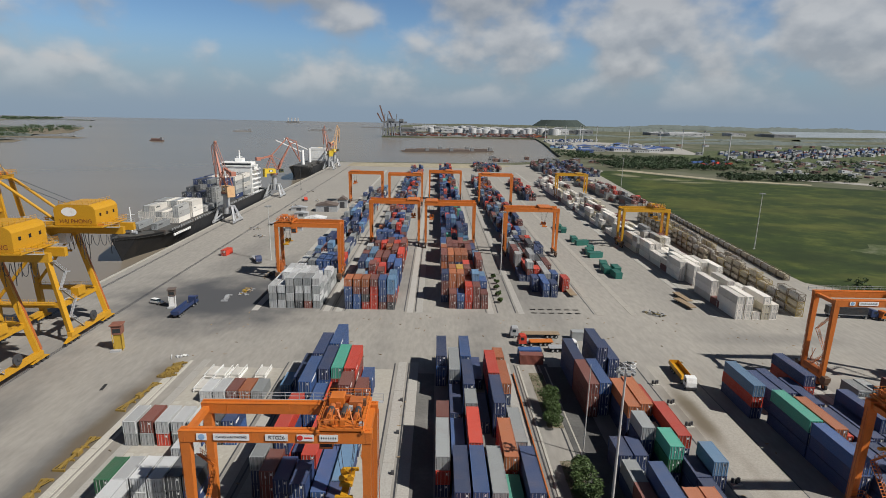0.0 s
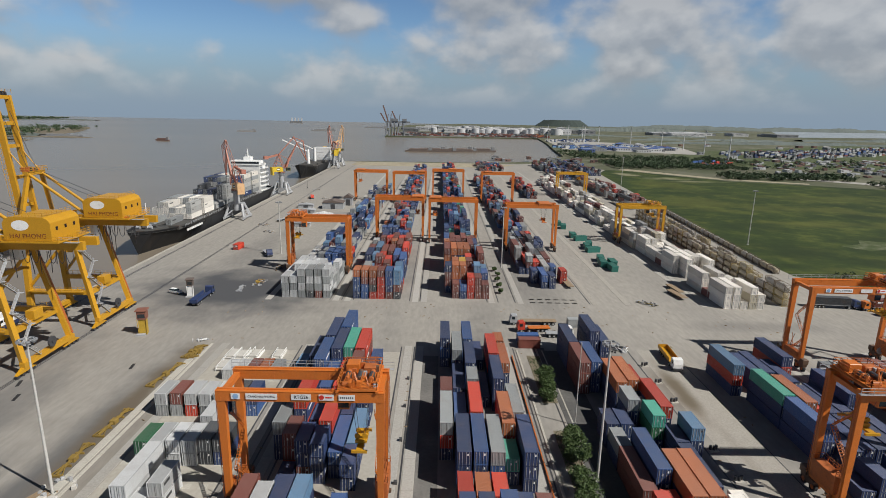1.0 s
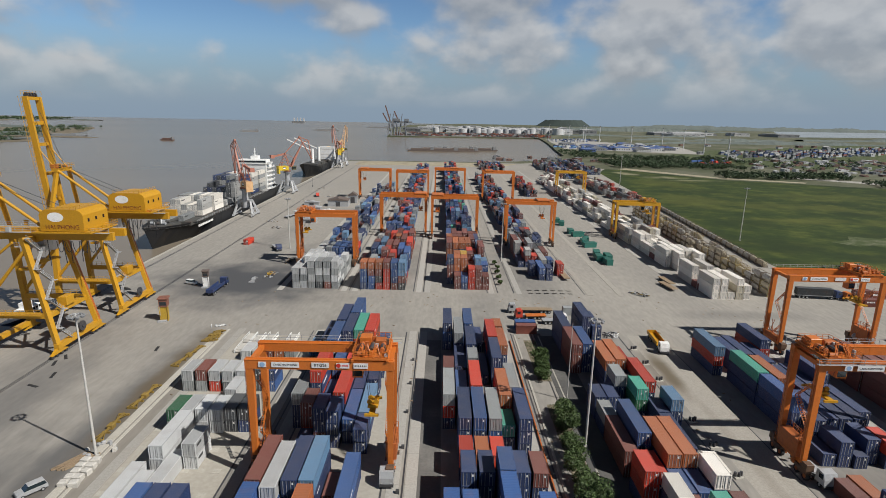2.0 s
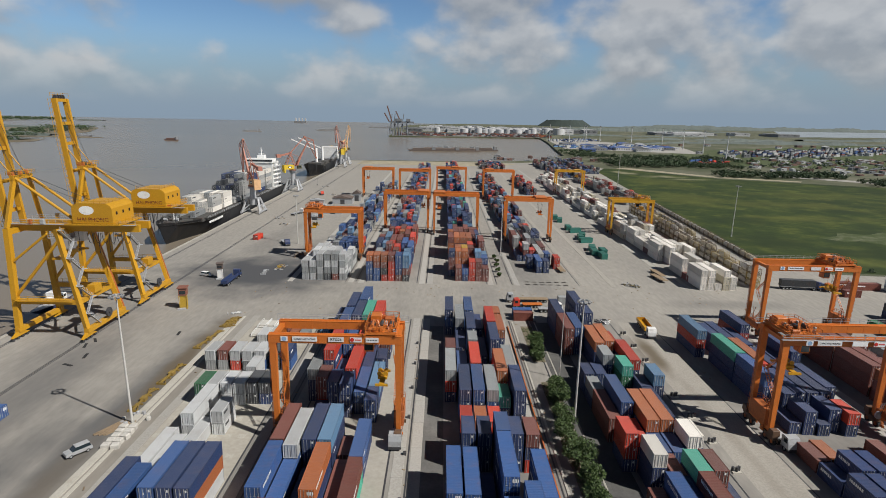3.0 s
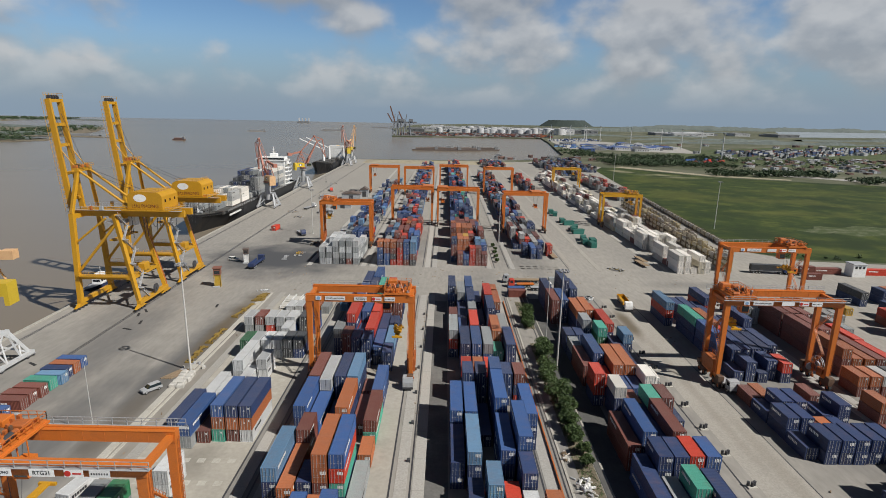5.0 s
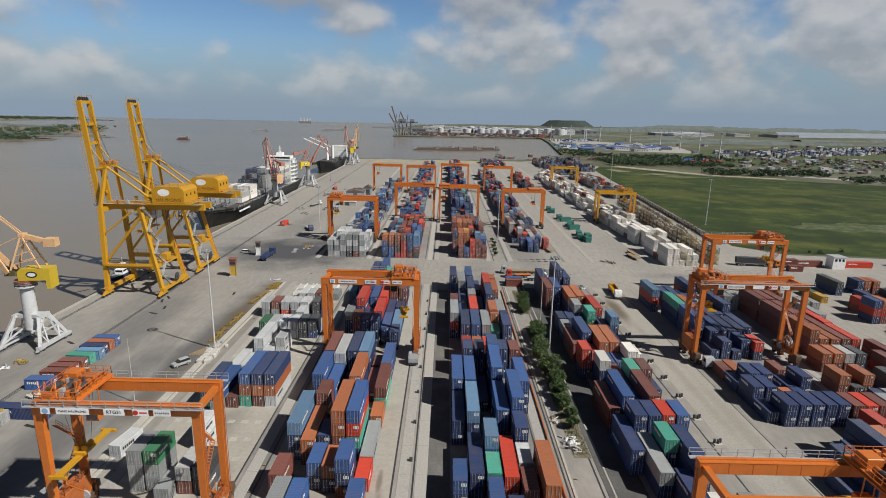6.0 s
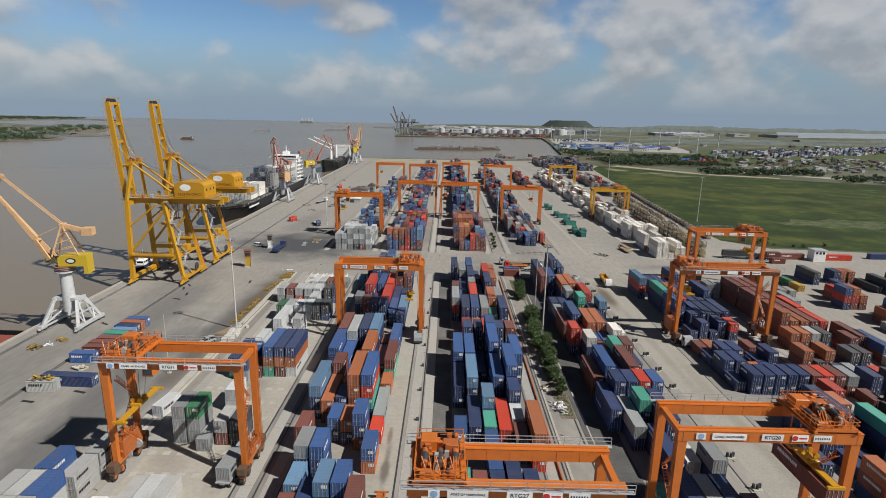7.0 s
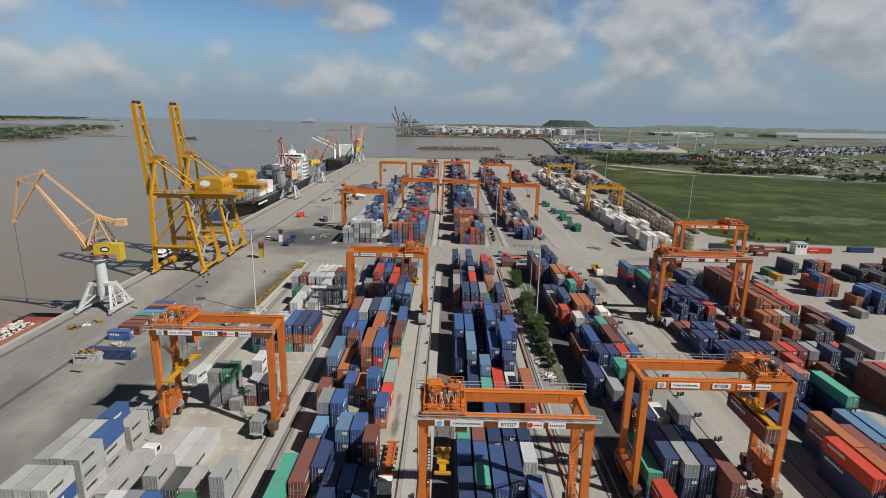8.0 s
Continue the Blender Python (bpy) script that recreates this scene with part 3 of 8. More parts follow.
add_blots(YARD_BEIGE, ((-11.9, 6.0, 0.9, 9, 1.0), (-12.1, 16.0, 0.6, 4, 0.8), (-46.0, 34.0, 5, 9, 0.5), (-41.0, 12.0, 3, 14, 0.4), (-52.0, 8.0, 4, 7, 0.35), (-20.0, 30.0, 9, 60, 0.3)), (0.15, 0.135, 0.11), 0.2, 1.6)
for x0, x1 in ((-57.1, -37.4), (-29.0, -10.0)):
    sheet("stacking_ground", [(x0, -225), (x1, -225), (x1, 128), (x0, 128)], 0.004, YARD_BEIGE, "worn beige concrete under the container rows", category="pavement")
# pads on which container corners stand
g = Geo()
rng = random.Random(4)
for i in range(23):
    for j in range(7):
        g.box(-57.0 + 2.8 * j, -30 + 6.35 * i, -0.1, -55.6 + 2.8 * j, -28.7 + 6.35 * i, 0.02 + 0.01 * rng.random())
        if j < 6:
            g.box(32.0 + 2.9 * j, 170 + 3.4 * (i % 2), -0.1, 33.8 + 2.9 * j, 170.8 + 3.4 * (i % 2), 0.03)
solid("container_pads", g, KERB, "pale concrete pads set into the yard", "pads", kind="structure")


# ---- shipping containers ----
W, H = 2.438, 2.591


def corrugated(g, p0, along, inward, length, height, up, pitch=0.29, depth=0.045):
    """A pressed steel panel with trapezoid ridges along its length."""
    p0, along, inward, up = Vector(p0), Vector(along), Vector(inward), Vector(up)
    k = max(2, round(length / pitch))
    st = length / k
    prof = []
    for i in range(k):
        prof += [(i * st, 0), (i * st + st * 0.30, 0), (i * st + st * 0.5, depth), (i * st + st * 0.80, depth)]
    prof.append((length, 0))
    pts = [p0 + along * a + inward * b for a, b in prof]
    n = len(pts)
    g.poly(pts + [p + up * height for p in pts], [(i, i + 1, n + i + 1, n + i) for i in range(n - 1)])


def container_meshes(code, length):
    mt = BOX_PAINT[code]
    L, x = length / 2, W / 2
    body = Geo()
    corrugated(body, (-x + 0.03, -L + 0.12, 0.14), (0, 1, 0), (1, 0, 0), length - 0.24, H - 0.24, (0, 0, 1))
    corrugated(body, (x - 0.03, -L + 0.12, 0.14), (0, 1, 0), (-1, 0, 0), length - 0.24, H - 0.24, (0, 0, 1))
    corrugated(body, (-x + 0.1, L - 0.03, 0.14), (1, 0, 0), (0, -1, 0), W - 0.2, H - 0.24, (0, 0, 1))
    corrugated(body, (-x + 0.06, -L + 0.12, H - 0.03), (0, 1, 0), (0, 0, -1), length - 0.24, W - 0.12, (1, 0, 0), pitch=0.36, depth=0.016)
    body.box(-x + 0.08, -L + 0.1, 0.12, x - 0.08, L - 0.1, 0.2)
    fr = Geo()
    for sx in (-1, 1):
        for sy in (-1, 1):
            fr.box(sx * x - (0.15 if sx > 0 else 0), sy * L - (0.16 if sy > 0 else 0), 0.118, sx * x + (0.15 if sx < 0 else 0), sy * L + (0.16 if sy < 0 else 0), H - 0.118)
            for z in (0, H - 0.118):
                fr.box(sx * x - (0.165 if sx > 0 else -0.003), sy * L - (0.178 if sy > 0 else -0.003), z, sx * x + (0.165 if sx < 0 else -0.003), sy * L + (0.178 if sy < 0 else -0.003), z + 0.118)
        a, b = (x - 0.08, x) if sx > 0 else (-x, -x + 0.08)
        fr.box(a, -L + 0.16, 0.02, b, L - 0.16, 0.16)
        fr.box(a, -L + 0.16, H - 0.10, b, L - 0.16, H - 0.01)
    for sy in (-1, 1):
        a, b = (L - 0.1, L) if sy > 0 else (-L, -L + 0.1)
        fr.box(-x + 0.15, a, 0.02, x - 0.15, b, 0.15)
        fr.box(-x + 0.15, a, H - 0.13, x - 0.15, b, H - 0.01)
    dr = Geo()
    dr.box(0.012, -L + 0.03, 0.16, x - 0.16, -L + 0.09, H - 0.14)
    for z in (0.5, 1.1, 1.7, 2.2):
        dr.box(0.05, -L + 0.012, z, x - 0.2, -L + 0.031, z + 0.22)
    bars = []
    for bx in (0.34, 0.86):
        b = Geo().beam((bx, -L - 0.012, 0.12), (bx, -L - 0.012, H - 0.1), 0.05, 0.05)
        b.box(bx - 0.22, -L - 0.03, 1.0, bx + 0.09, -L - 0.002, 1.06)
        for z in (0.2, 1.35, H - 0.25):
            b.box(bx - 0.07, -L - 0.03, z, bx + 0.07, -L + 0.01, z + 0.08)
        bars.append(b.mesh("locking_bar", ZINC))
    return body.mesh("body", mt), fr.mesh("frame", mt), dr.mesh("door", mt), bars


BOXES = {}
MARKS = {}
near_count = [0]


def mark_mesh(length, rgb_mat, seed):
    """Plain bars on both long sides where a line's lettering stands."""
    r = random.Random(seed)
    g = Geo()
    for sx in (1,):
        y, yend = -length * 0.40, length * 0.05 if length < 8 else length * (-0.15 + 0.2 * r.random())
        while y < yend:
            w = 0.20 + 0.22 * r.random()
            a, b = (W / 2 - 0.006, W / 2 + 0.004) if sx > 0 else (-W / 2 - 0.004, -W / 2 + 0.006)
            g.box(a, y, 1.45, b, y + w, 1.98)
            y += w + 0.14
    return g.mesh("marking", rgb_mat)


def end_mark(length):
    """A plain comb of bars on the door end where a line's mark stands."""
    out = [(0.10, 1.52), (1.02, 1.52)]
    x = 1.02
    while x > 0.2:
        out += [(x, 2.12), (x - 0.19, 2.12), (x - 0.19, 1.60), (x - 0.25, 1.60)]
        x -= 0.25
    return Geo().prism(out[:-1] + [(0.10, 1.60)], -length / 2 + 0.004, -length / 2 + 0.011).mesh("door_marking", WHITE_PAINT)


def put_container(code, length, x, y, z, turn=0.0):
    if (code, length) not in BOXES:
        BOXES[code, length] = container_meshes(code, length)
    body, fr, dr, bars = BOXES[code, length]
    size = "long" if length > 8 else "short"
    where = "standing on the pavement" if z < 0.1 else "stacked on another container"
    c = thing("shipping_container", pose(x, y, z, 0, 0, turn), f"{size} {PAINTS[code][0]} corrugated steel shipping container {where}", "shipping container", "shipping containers")
    part("body", body, None, c)
    part("frame", fr, None, c)
    for flip in (1, -1):
        leaf = part("door", dr, None, c, at=Matrix.Diagonal((flip, 1, 1, 1)))
        for b in bars:
            part("locking_bar", b, None, leaf, "galvanised door bar")
    near_count[0] += 1
    if near_count[0] % 3 and code not in "wWcsp":
        if "end" not in MARKS:
            MARKS["end"] = [end_mark(L2) for L2 in (6.058, 12.192)]
        part("door_marking", MARKS["end"][0 if length < 8 else 1], None, c, "white painted door lettering")
    if near_count[0] % 3 != 1 or code in "wcWp":
        key = (code in "wsWp", length, near_count[0] % 4)
        if key not in MARKS:
            MARKS[key] = mark_mesh(length, BLACK if key[0] else WHITE_PAINT, near_count[0])
        for side in (0, 180):
            part("marking", MARKS[key], None, c, "painted lettering", pose(0, 0, 0, 0, 0, side))
    return c


STACK_EXTRA = {"zinc": ZINC, "white": WHITE_PAINT, "dark": STEEL_DARK, "seam": STEEL_DARK}


def plain_container(g, slots, code, length, x, y, z):
    """A container of a far stack: panels set back between posts and rails."""
    L, hx = length / 2, W / 2
    mt = slots.setdefault(code, len(slots))
    g.box(x - hx + 0.05, y - L + 0.05, z + 0.06, x + hx - 0.05, y + L - 0.06, z + H - 0.04, mt)
    for sx in (-1, 1):
        for sy in (-1, 1):
            a, b = x + sx * hx, y + sy * L
            g.box(min(a, a - sx * 0.17), min(b, b - sy * 0.18), z + 0.004, max(a, a - sx * 0.17), max(b, b - sy * 0.18), z + H - 0.004, mt)
        a = x + sx * hx
        g.box(min(a, a - sx * 0.1), y - L + 0.18, z + H - 0.12, max(a, a - sx * 0.1), y + L - 0.18, z + H - 0.008, mt)
    g.box(x - hx + 0.17, y - L, z + H - 0.14, x + hx - 0.17, y - L + 0.1, z + H - 0.008, mt)
    g.box(x - hx + 0.17, y - L, z + 0.01, x + hx - 0.17, y - L + 0.1, z + 0.16, mt)
    tag = slots.setdefault("dark" if code in "wWcslp" else "white", len(slots))
    k = int(abs(x * 37 + y * 11 + z * 5)) % 5
    if k < 3:
        g.box(x + hx - 0.06, y - L * 0.75, z + 1.5, x + hx - 0.035, y - L * 0.75 + length * (0.16 + 0.07 * k), z + 1.5 + 0.28 + 0.12 * k, tag)
    for q in range(0 if code in "swWp" else 1 + k % 2):
        g.box(x + 0.47 - 0.9 * q, y - L + 0.03, z + 1.75 - 0.5 * q, x + 0.72 - 0.9 * q, y - L + 0.047, z + 2.15 - 0.5 * q, tag)
    seam = slots.setdefault("seam", len(slots))
    for bx, w in ((-1.03, 0.05), (0.0, 0.035), (1.03, 0.05)):
        g.box(x + bx - w, y - L + 0.035, z + 0.17, x + bx + w, y - L + 0.046, z + H - 0.16, seam)
    bar = slots.setdefault("zinc", len(slots))
    for bx in (-0.86, -0.34, 0.34, 0.86):
        g.box(x + bx - 0.035, y - L - 0.01, z + 0.1, x + bx + 0.035, y - L + 0.05, z + H - 0.1, bar)


def stacks(x0, pitch, far, rows, near_y=-999.0, bay=6.35, label="stacked shipping containers of mixed colours", category="container stack"):
    """Rows of stacks from the far end towards the near one. Each word is one stack: 2 or 4 for its length, then its paints
    from the ground up; a dot leaves one bay free; @ gives the y of the stack's near end. Stacks nearer than near_y become
    containers of their own."""
    g, slots = Geo(), {}
    rng = random.Random(round(x0 * 7 + far))
    for i, row in enumerate(rows):
        y = far
        for word in row.split():
            if word[0] == ".":
                y -= bay * len(word)
                continue
            word, _, near = word.partition("@")
            length = 6.058 if word[0] == "2" else 12.192
            span = bay if word[0] == "2" else 2 * bay
            cy = float(near) + length / 2 if near else y - span / 2
            for k, code in enumerate(word[1:]):
                dx, dy = rng.uniform(-0.05, 0.05), rng.uniform(-0.09, 0.09)
                if cy < near_y:
                    put_container(code, length, x0 + pitch * i + dx, cy + dy, H * k + 0.03, rng.uniform(-0.25, 0.25))
                else:
                    plain_container(g, slots, code, length, x0 + pitch * i + dx, cy + dy, H * k + 0.03)
            y = cy - span / 2
    if g.v:
        solid("container_stacks", g, [STACK_EXTRA.get(c) or FAR_PAINT[c] for c in slots], label, category, kind="stuff")


def random_rows(n, bays, weights, low, high, seed, gaps=0.12, long_share=0.5):
    """Rows of stacks drawn by chance from a palette."""
    r = random.Random(seed)
    out = []
    for _ in range(n):
        words, k = [], 0
        while k < bays:
            if r.random() < gaps:
                words.append("."); k += 1
                continue
            big = r.random() < long_share and k + 1 < bays
            words.append(("4" if big else "2") + "".join(r.choice(weights) for _ in range(r.randint(low, high))))
            k += 2 if big else 1
        out.append(" ".join(words))
    return out


# block A: grey and white reefers with one blue group
stacks(-52.4, 2.72, 112.0, [
    "2pg@77.5 4p@52.6 4tn@39.4 2sss@12.0 4w@-13.2 2pp@-29.2",
    "2pp@77.7 4pp@65.3 4p@50.4 4sb@37.7 2ssg@12.1 4p@-13.2 2ww@-19.6 2ss@-29.0",
    "2pp@77.7 4p@56.4 4m@39.6 2pp@23.7 2s@9.4 4w@-13.3 2k@-19.6 2nb@-29.1",
    "2pp@85.9 2pp@77.7 2pp@66.2 4tob@40.2 2mw@11.6 2w@-19.0",
    "2kk@94.8 2kk@78.3 4mon@40.2 2kk@11.6 2gg@-29.2",
    "2bn@94.8 2nk@78.3 4pon@40.2 2ss@-19.6",
], near_y=45.0)
stacks(-57.3, 3.06, 112.0, ["2sp@94.3", "2sm@94.4", "2rp@94.3", "2sp@94.2", "2bp@94.4"])
stacks(-50.0, 2.78, 120.0, ["2p@110.8", "2p@111.0", "2m@111.4", "2o@111.4", "2s@111.2"])
put_container("l", 6.058, -33.3, 117.5, 0.03)
# block B
stacks(-28.4, 2.72, 134.0, [
    "4nnn@108.0 4nn@94.7 2nns@80.1 4nnm@53.4 4rnb@40.7 4nnl@21.6 2mm@10.2 4mt@-24.7",
    "4nnnn@114.4 4nnnb@101.0 4nrnr@84.5 2rmm@76.3 4n@63.9 4nbp@51.6 4nb@39.2 2nmm@32.4 4mo@20.1 2nns@0.4 2nl@-6.3 4mm@-20.3",
    "4nnbb@120.1 4nnbn@106.7 4nnb@93.4 2nn@85.2 2mnn@74.4 4nnn@53.4 4n@40.7 2n@28.0 2nn@21.6 2nb@13.4 2nnb@0.1 4nn@-16.4",
    "4nnrt@107.4 4nrr@94.0 4nnr@80.7 2nnn@73.4 4nnl@53.4 4nno@40.5 4nmoo@21.6 2no@12.8 2nnl@-9.1 4nn@-24.1",
    "4nrmr@107.1 2nmmm@99.8 4gn@87.4 4nb@75.0 2m@56.6 4m@43.2 4ntrb@21.6 2onb@10.9 2nnb@-9.1 2nb@-21.2 4nn@-36.8",
    "2nb@112.5 2nmm@102.3 2nn@91.5 4nl@77.8 2nn@71.6 4nb@52.5 4tm@40.2 2o@33.1 4s@19.4 2r@13.1 2ob@3.9 2nmm@-13.0 4nn@-27.9",
], near_y=50.0)
# block C
stacks(1.97, 2.85, 132.0, [
    "4nbn@119.5 2rsm@92.9 4nrs@80.5 4nnb@40.2 4nn@27.5 2nb@9.7 2nt@-6.8 2nb@-13.5 4nn@-27.2",
    "4nns@112.5 4nn@98.6 4nb@84.9 4bnn@71.9 2nr@64.3 2nnn@56.0 4nnb@39.8 4nnl@27.0 4nn@11.6 2nm@-7.5 2nb@-13.7 2nt@-19.9 4nn@-32.9",
    "4nbb@119.8 4nnn@105.9 2nns@97.9 4nbr@84.6 4snb@71.9 2no@64.3 2nnn@56.0 4n@40.2 2rbl@18.6 2rt@11.9 4nb@-1.1 2nn@-7.5 4nb@-20.8",
    "4n@118.3 4n@99.8 4nbs@71.9 2nr@64.3 2nnnb@53.2 4nnnb@40.8 4nnb@27.5 4rr@10.9 4nn@-5.6 4nn@-19.5",
    "4nrr@111.3 4nnn@98.3 4rro@80.8 2nt@73.8 2nnn@56.0 4nnbb@27.8 2nnn@21.4 2np@14.8 2nm@7.8 2nn@-6.8 2np@-13.5 4nb@-29.1",
    "2no@124.6 4no@111.3 4ns@89.0 4nnn@71.9 2rnm@56.0 4nnb@39.5 4rro@5.5",
], near_y=52.0)
# block D
stacks(34.2, 2.74, 136.0, [
    "4nnn@119.0 4mmm@106.6 2nn@85.3 2ns@78.3 4mm@66.0 2nrr@56.8 4mm@33.6 4bn@19.3 4nt@-15.6 2nr@-23.2",
    "4nnb@107.2 2nn@85.3 4nnb@67.9 2nr@60.6 2nnW@50.7 4nnb@34.1 2nnn@26.6 4ns@12.9 4nnn@-15.3",
    "4nnnn@119.6 4nno@97.4 2nns@90.1 4nno@61.5 2nb@55.3 2nm@49.0 4nn@36.7 2nnn@26.6 2nnt@18.7 4nn@2.2 4nns@-16.9",
    "4nnn@119.0 4nno@98.5 2ns@90.4 2ngt@84.2 4nno@61.6 2nb@55.4 2nnt@46.6 4nnm@34.3 2nnr@26.9 4nnn@11.7 2nW@2.2 4nnn@-16.9",
    "4nr@99.9 4nnr@87.6 2nn@79.6 4nn@67.3 2nnW@56.1 2nmm@46.6 4n@33.9 2nnb@26.9 2nns@-1.0 4nmm@-21.3",
    "2nnl@79.9 2nW@60.6 4n@46.6",
], near_y=45.0)
# block E, blue and maroon groups on the far side of the truck road
stacks(69.8, 2.83, 120.0, [
    "4nrl@106.8 2m@57.4 2n@51.0 2nn@44.3 2n@38.0",
    "4nnt@92.9 4nnb@80.3 2n@70.0 2o@58.1 2nn@51.0 2nn@44.2 2nn@36.6",
    "4nn@107.6 4nno@90.3 2nn@77.5 2nn@69.8 2nn@50.9 2m@43.5 2nn@36.6",
    "4nn@108.5 4nr@92.0 4nn@78.0 2n@69.4 2o@43.5 2nn@36.7",
    "4nn@104.0 4nn@90.6 4nn@78.1 2nn@71.0 2n@50.0 2n@43.6 2nn@36.9",
    "4nrn@111.5 4nn@91.6 4nn@78.2 2nr@69.6 2m@58.6 2nn@49.7 2nn@37.0",
    "4nnn@93.6 4nn@80.9 2mm@36.7",
    "2mr@36.9", "2mm@37.0", "2ms@36.8"], near_y=56.0)
stacks(68.8, 3.02, 24.0, [
    "4n@6.0 4nnr@-19.6", "4nn@10.5 4nmo@-10.6 4nmo@-23.2", "4nn@12.0 4n@-1.0 4n@-14.0", "4nnn@15.0 4n@2.0 4nm@-11.0",
    "4nn@16.8 4nl@-5.0 4nm@-18.0", "2mo@23.4 4nnt@7.7 4nl@-6.0 4nn@-19.0", "2mr@29.6"], near_y=10.0)
stacks(95.4, 2.93, 124.2, ["2ws@109.5", "2ws@109.8"])
# maroon group and its neighbours
stacks(101.2, 2.9, 124.2, ["4mmm@99.6 4mmm@86.6", "4mmm@99.4 4mmm@86.4", "4nmm@98.6 4mm@85.8", "4mm@98.9 4mm@85.4"])
stacks(101.0, 2.96, 86.0, ["4mmo@73.2 2nn@36.8", "4mo@73.3", "4mo@73.2 2nk@36.6", "4mm@73.3", "4mr@73.4 2rm@60.6"])
stacks(98.1, 2.98, 70.0, ["2mo@63.2 2k@25.6", "2mo@63.3 2kn@27.0", "2mw@63.4", "2nk@63.5"])
stacks(93.9, 2.98, 60.0, ["2mo@51.0", "2k@50.0 2m@30.1", "2mo@51.4 2n@44.0", "2s@44.2", "2nk@50.4", "2nk@50.6 2r@43.0"])
stacks(113.6, 2.9, 100.0, ["4mr@86.0", "4mm@62.0"])
stacks(118.2, 2.9, 80.0, ["4w@43.6 4mb@55.6"])
stacks(121.9, 2.9, 120.0, ["4s@100.3", "2w@113.0", "2w@112.0"])
stacks(99.3, 3.0, 30.0, ["4mmm@13.6", "4mmr@13.4 4mm@0.6", "4mmr@13.0", "4nr@8.0", "4mm@12.0"])
# loose lots at the far right of the yard
stacks(135.4, 3.0, 134.5, ["2g@125.6 2y@119.0", ". 2w@76.2", "2mr@108.0", "2mr@107.0 2n@82.0", "4nk@128.8 4nn@108.8"])
stacks(138.6, 2.9, 98.0, ["2nrb@99.4", "2mro@99.6 2mo@83.6", "2mo@99.6 2nnb@84.2", "4nnb@81.0", "4nnn@80.6", "4nnk@82.0"])
stacks(156.8, 3.0, 150.0, ["2nn@131.0", "2mo@131.4", "2mo@131.0", "4k@119.8", "4kk@118.0", "4mk@112.0 4kk@98.0", "4mk@112.4 4kn@98.6"])
stacks(178.3, 3.1, 132.7, random_rows(6, 11, "nnmmkkkr", 1, 3, 11, 0.3))
# far blocks beyond the cross road
stacks(-51.4, 2.72, 443.0, [r for r in random_rows(5, 33, "nnbmswls", 1, 3, 21, 0.25)])
stacks(-52.9, 2.85, 228.6, [
    "2pw 4pw 2pw . 2ss 2psp 2psp 2psp", "2wn 4pw 2pw . 2psp 2spsp 2spsp 2psp", "4pw 4pws . 2psp 2spsp 2spsp 2spsp",
    "4mb 4mnb 2mn 2psp 2psp 2spsp 2ksps", "4mn 4rmb 2mb . 2psp 2spsp 2msps", "4nr 4mnn 2ss 2psp 2ss 2psp 2spsp"])
stacks(-27.4, 2.72, 640.0, random_rows(5, 60, "nbbmrsol", 1, 3, 22, 0.18))
stacks(-28.2, 2.80, 254.0, [
    "2mm 4nn 2nsw . 2nmm 4nnn . . 2nn 2nbs 2nbbo", "4nsn 2mmm . 4nbl . 2mml . 2nm 2nll 2nlls 2bbmo",
    "4mr 2nmr 2rr . 4nmm 2mrr 2nnm 2mrrm . 2mmm 2rkmo", "2rm 4mmm 2ooo . 4nmm . 2mrr 2mrm . 2smm 2rrrm",
    "4nr 2mmr 4nrm . 4nbb . 2mm . 2mbb 2mnbb", "2no 4rmm . 4mmr . 4nnb . 2rbb 2mbll 2kmll"])
stacks(4.0, 2.70, 640.0, random_rows(5, 60, "nbbltnmr", 1, 4, 23, 0.15))
stacks(3.6, 2.62, 255.8, [
    "2nn 4nbb 2sss . 2nboo 4noom . . 2nmn 2nmmn", "2mm 4nsm 2mmm . 2nnb 4nsmo . 2nm 2bmmo 2mnoo 2mm",
    "4nm 2mmm 2mmm . 2noo 4nbno . . 2nooy 2mroo 2nb", "2gg 4tmm 2ms . 2mml 4mmno . 2mmmr 2mmrm 2rmm 2rrr",
    "4nt 2ssm 4mmm . 2mr 4mm . 2mbb 2mmbl 2mmm", "2mm 4nn . 2mm 4nnl 4mmmm . 2mml 2mmb 2mm"])
stacks(35.4, 2.72, 547.0, random_rows(5, 43, "mrnbslkm", 1, 3, 24, 0.2))
stacks(34.4, 2.80, 269.0, [
    "4nn 2sls . 2nss 4mmm 2mww 4n", "4ms 4nk 4ks . 4mr 2nmw . 2nn", "4nn 2nk 4km 2mm 4mms . 2wr . 4nb",
    "4nm . 4nsk . 4nk 2ms 4nw . 2nn", "2rr . . 4nn . 2kk 4nm . 2nb", ". . 4nn . . . . . . . 2rr"])
stacks(70.8, 2.8, 535.0, random_rows(3, 18, "mrrnk", 1, 3, 25, 0.3))
# white reefers beside the tank rows
stacks(97.8, 2.75, 547.0, random_rows(6, 46, "WWWWwcmW", 1, 3, 31, 0.12, 0.6), label="stacked white and cream refrigerated containers")
stacks(98.9, 2.85, 254.0, [
    "4WWW 4WW 2mW 4WWW 4WWW@184.2 2m 4WWW@167.2", "4WWW 4cW 4WWW 4WWW 4WW@184.0 4WWW@167.2", "2m 4WW 4WWW 4WWW 4WWW@184.4 2mm 4W@167.3",
    "2W 4cW 4WW 4WWW 4WW@184.1 2mm 4ccW@167.2", "4WW 4mm 4cW 4WWW 2mW@186.0 2W 4WW@167.4"], label="stacked white and cream refrigerated containers")
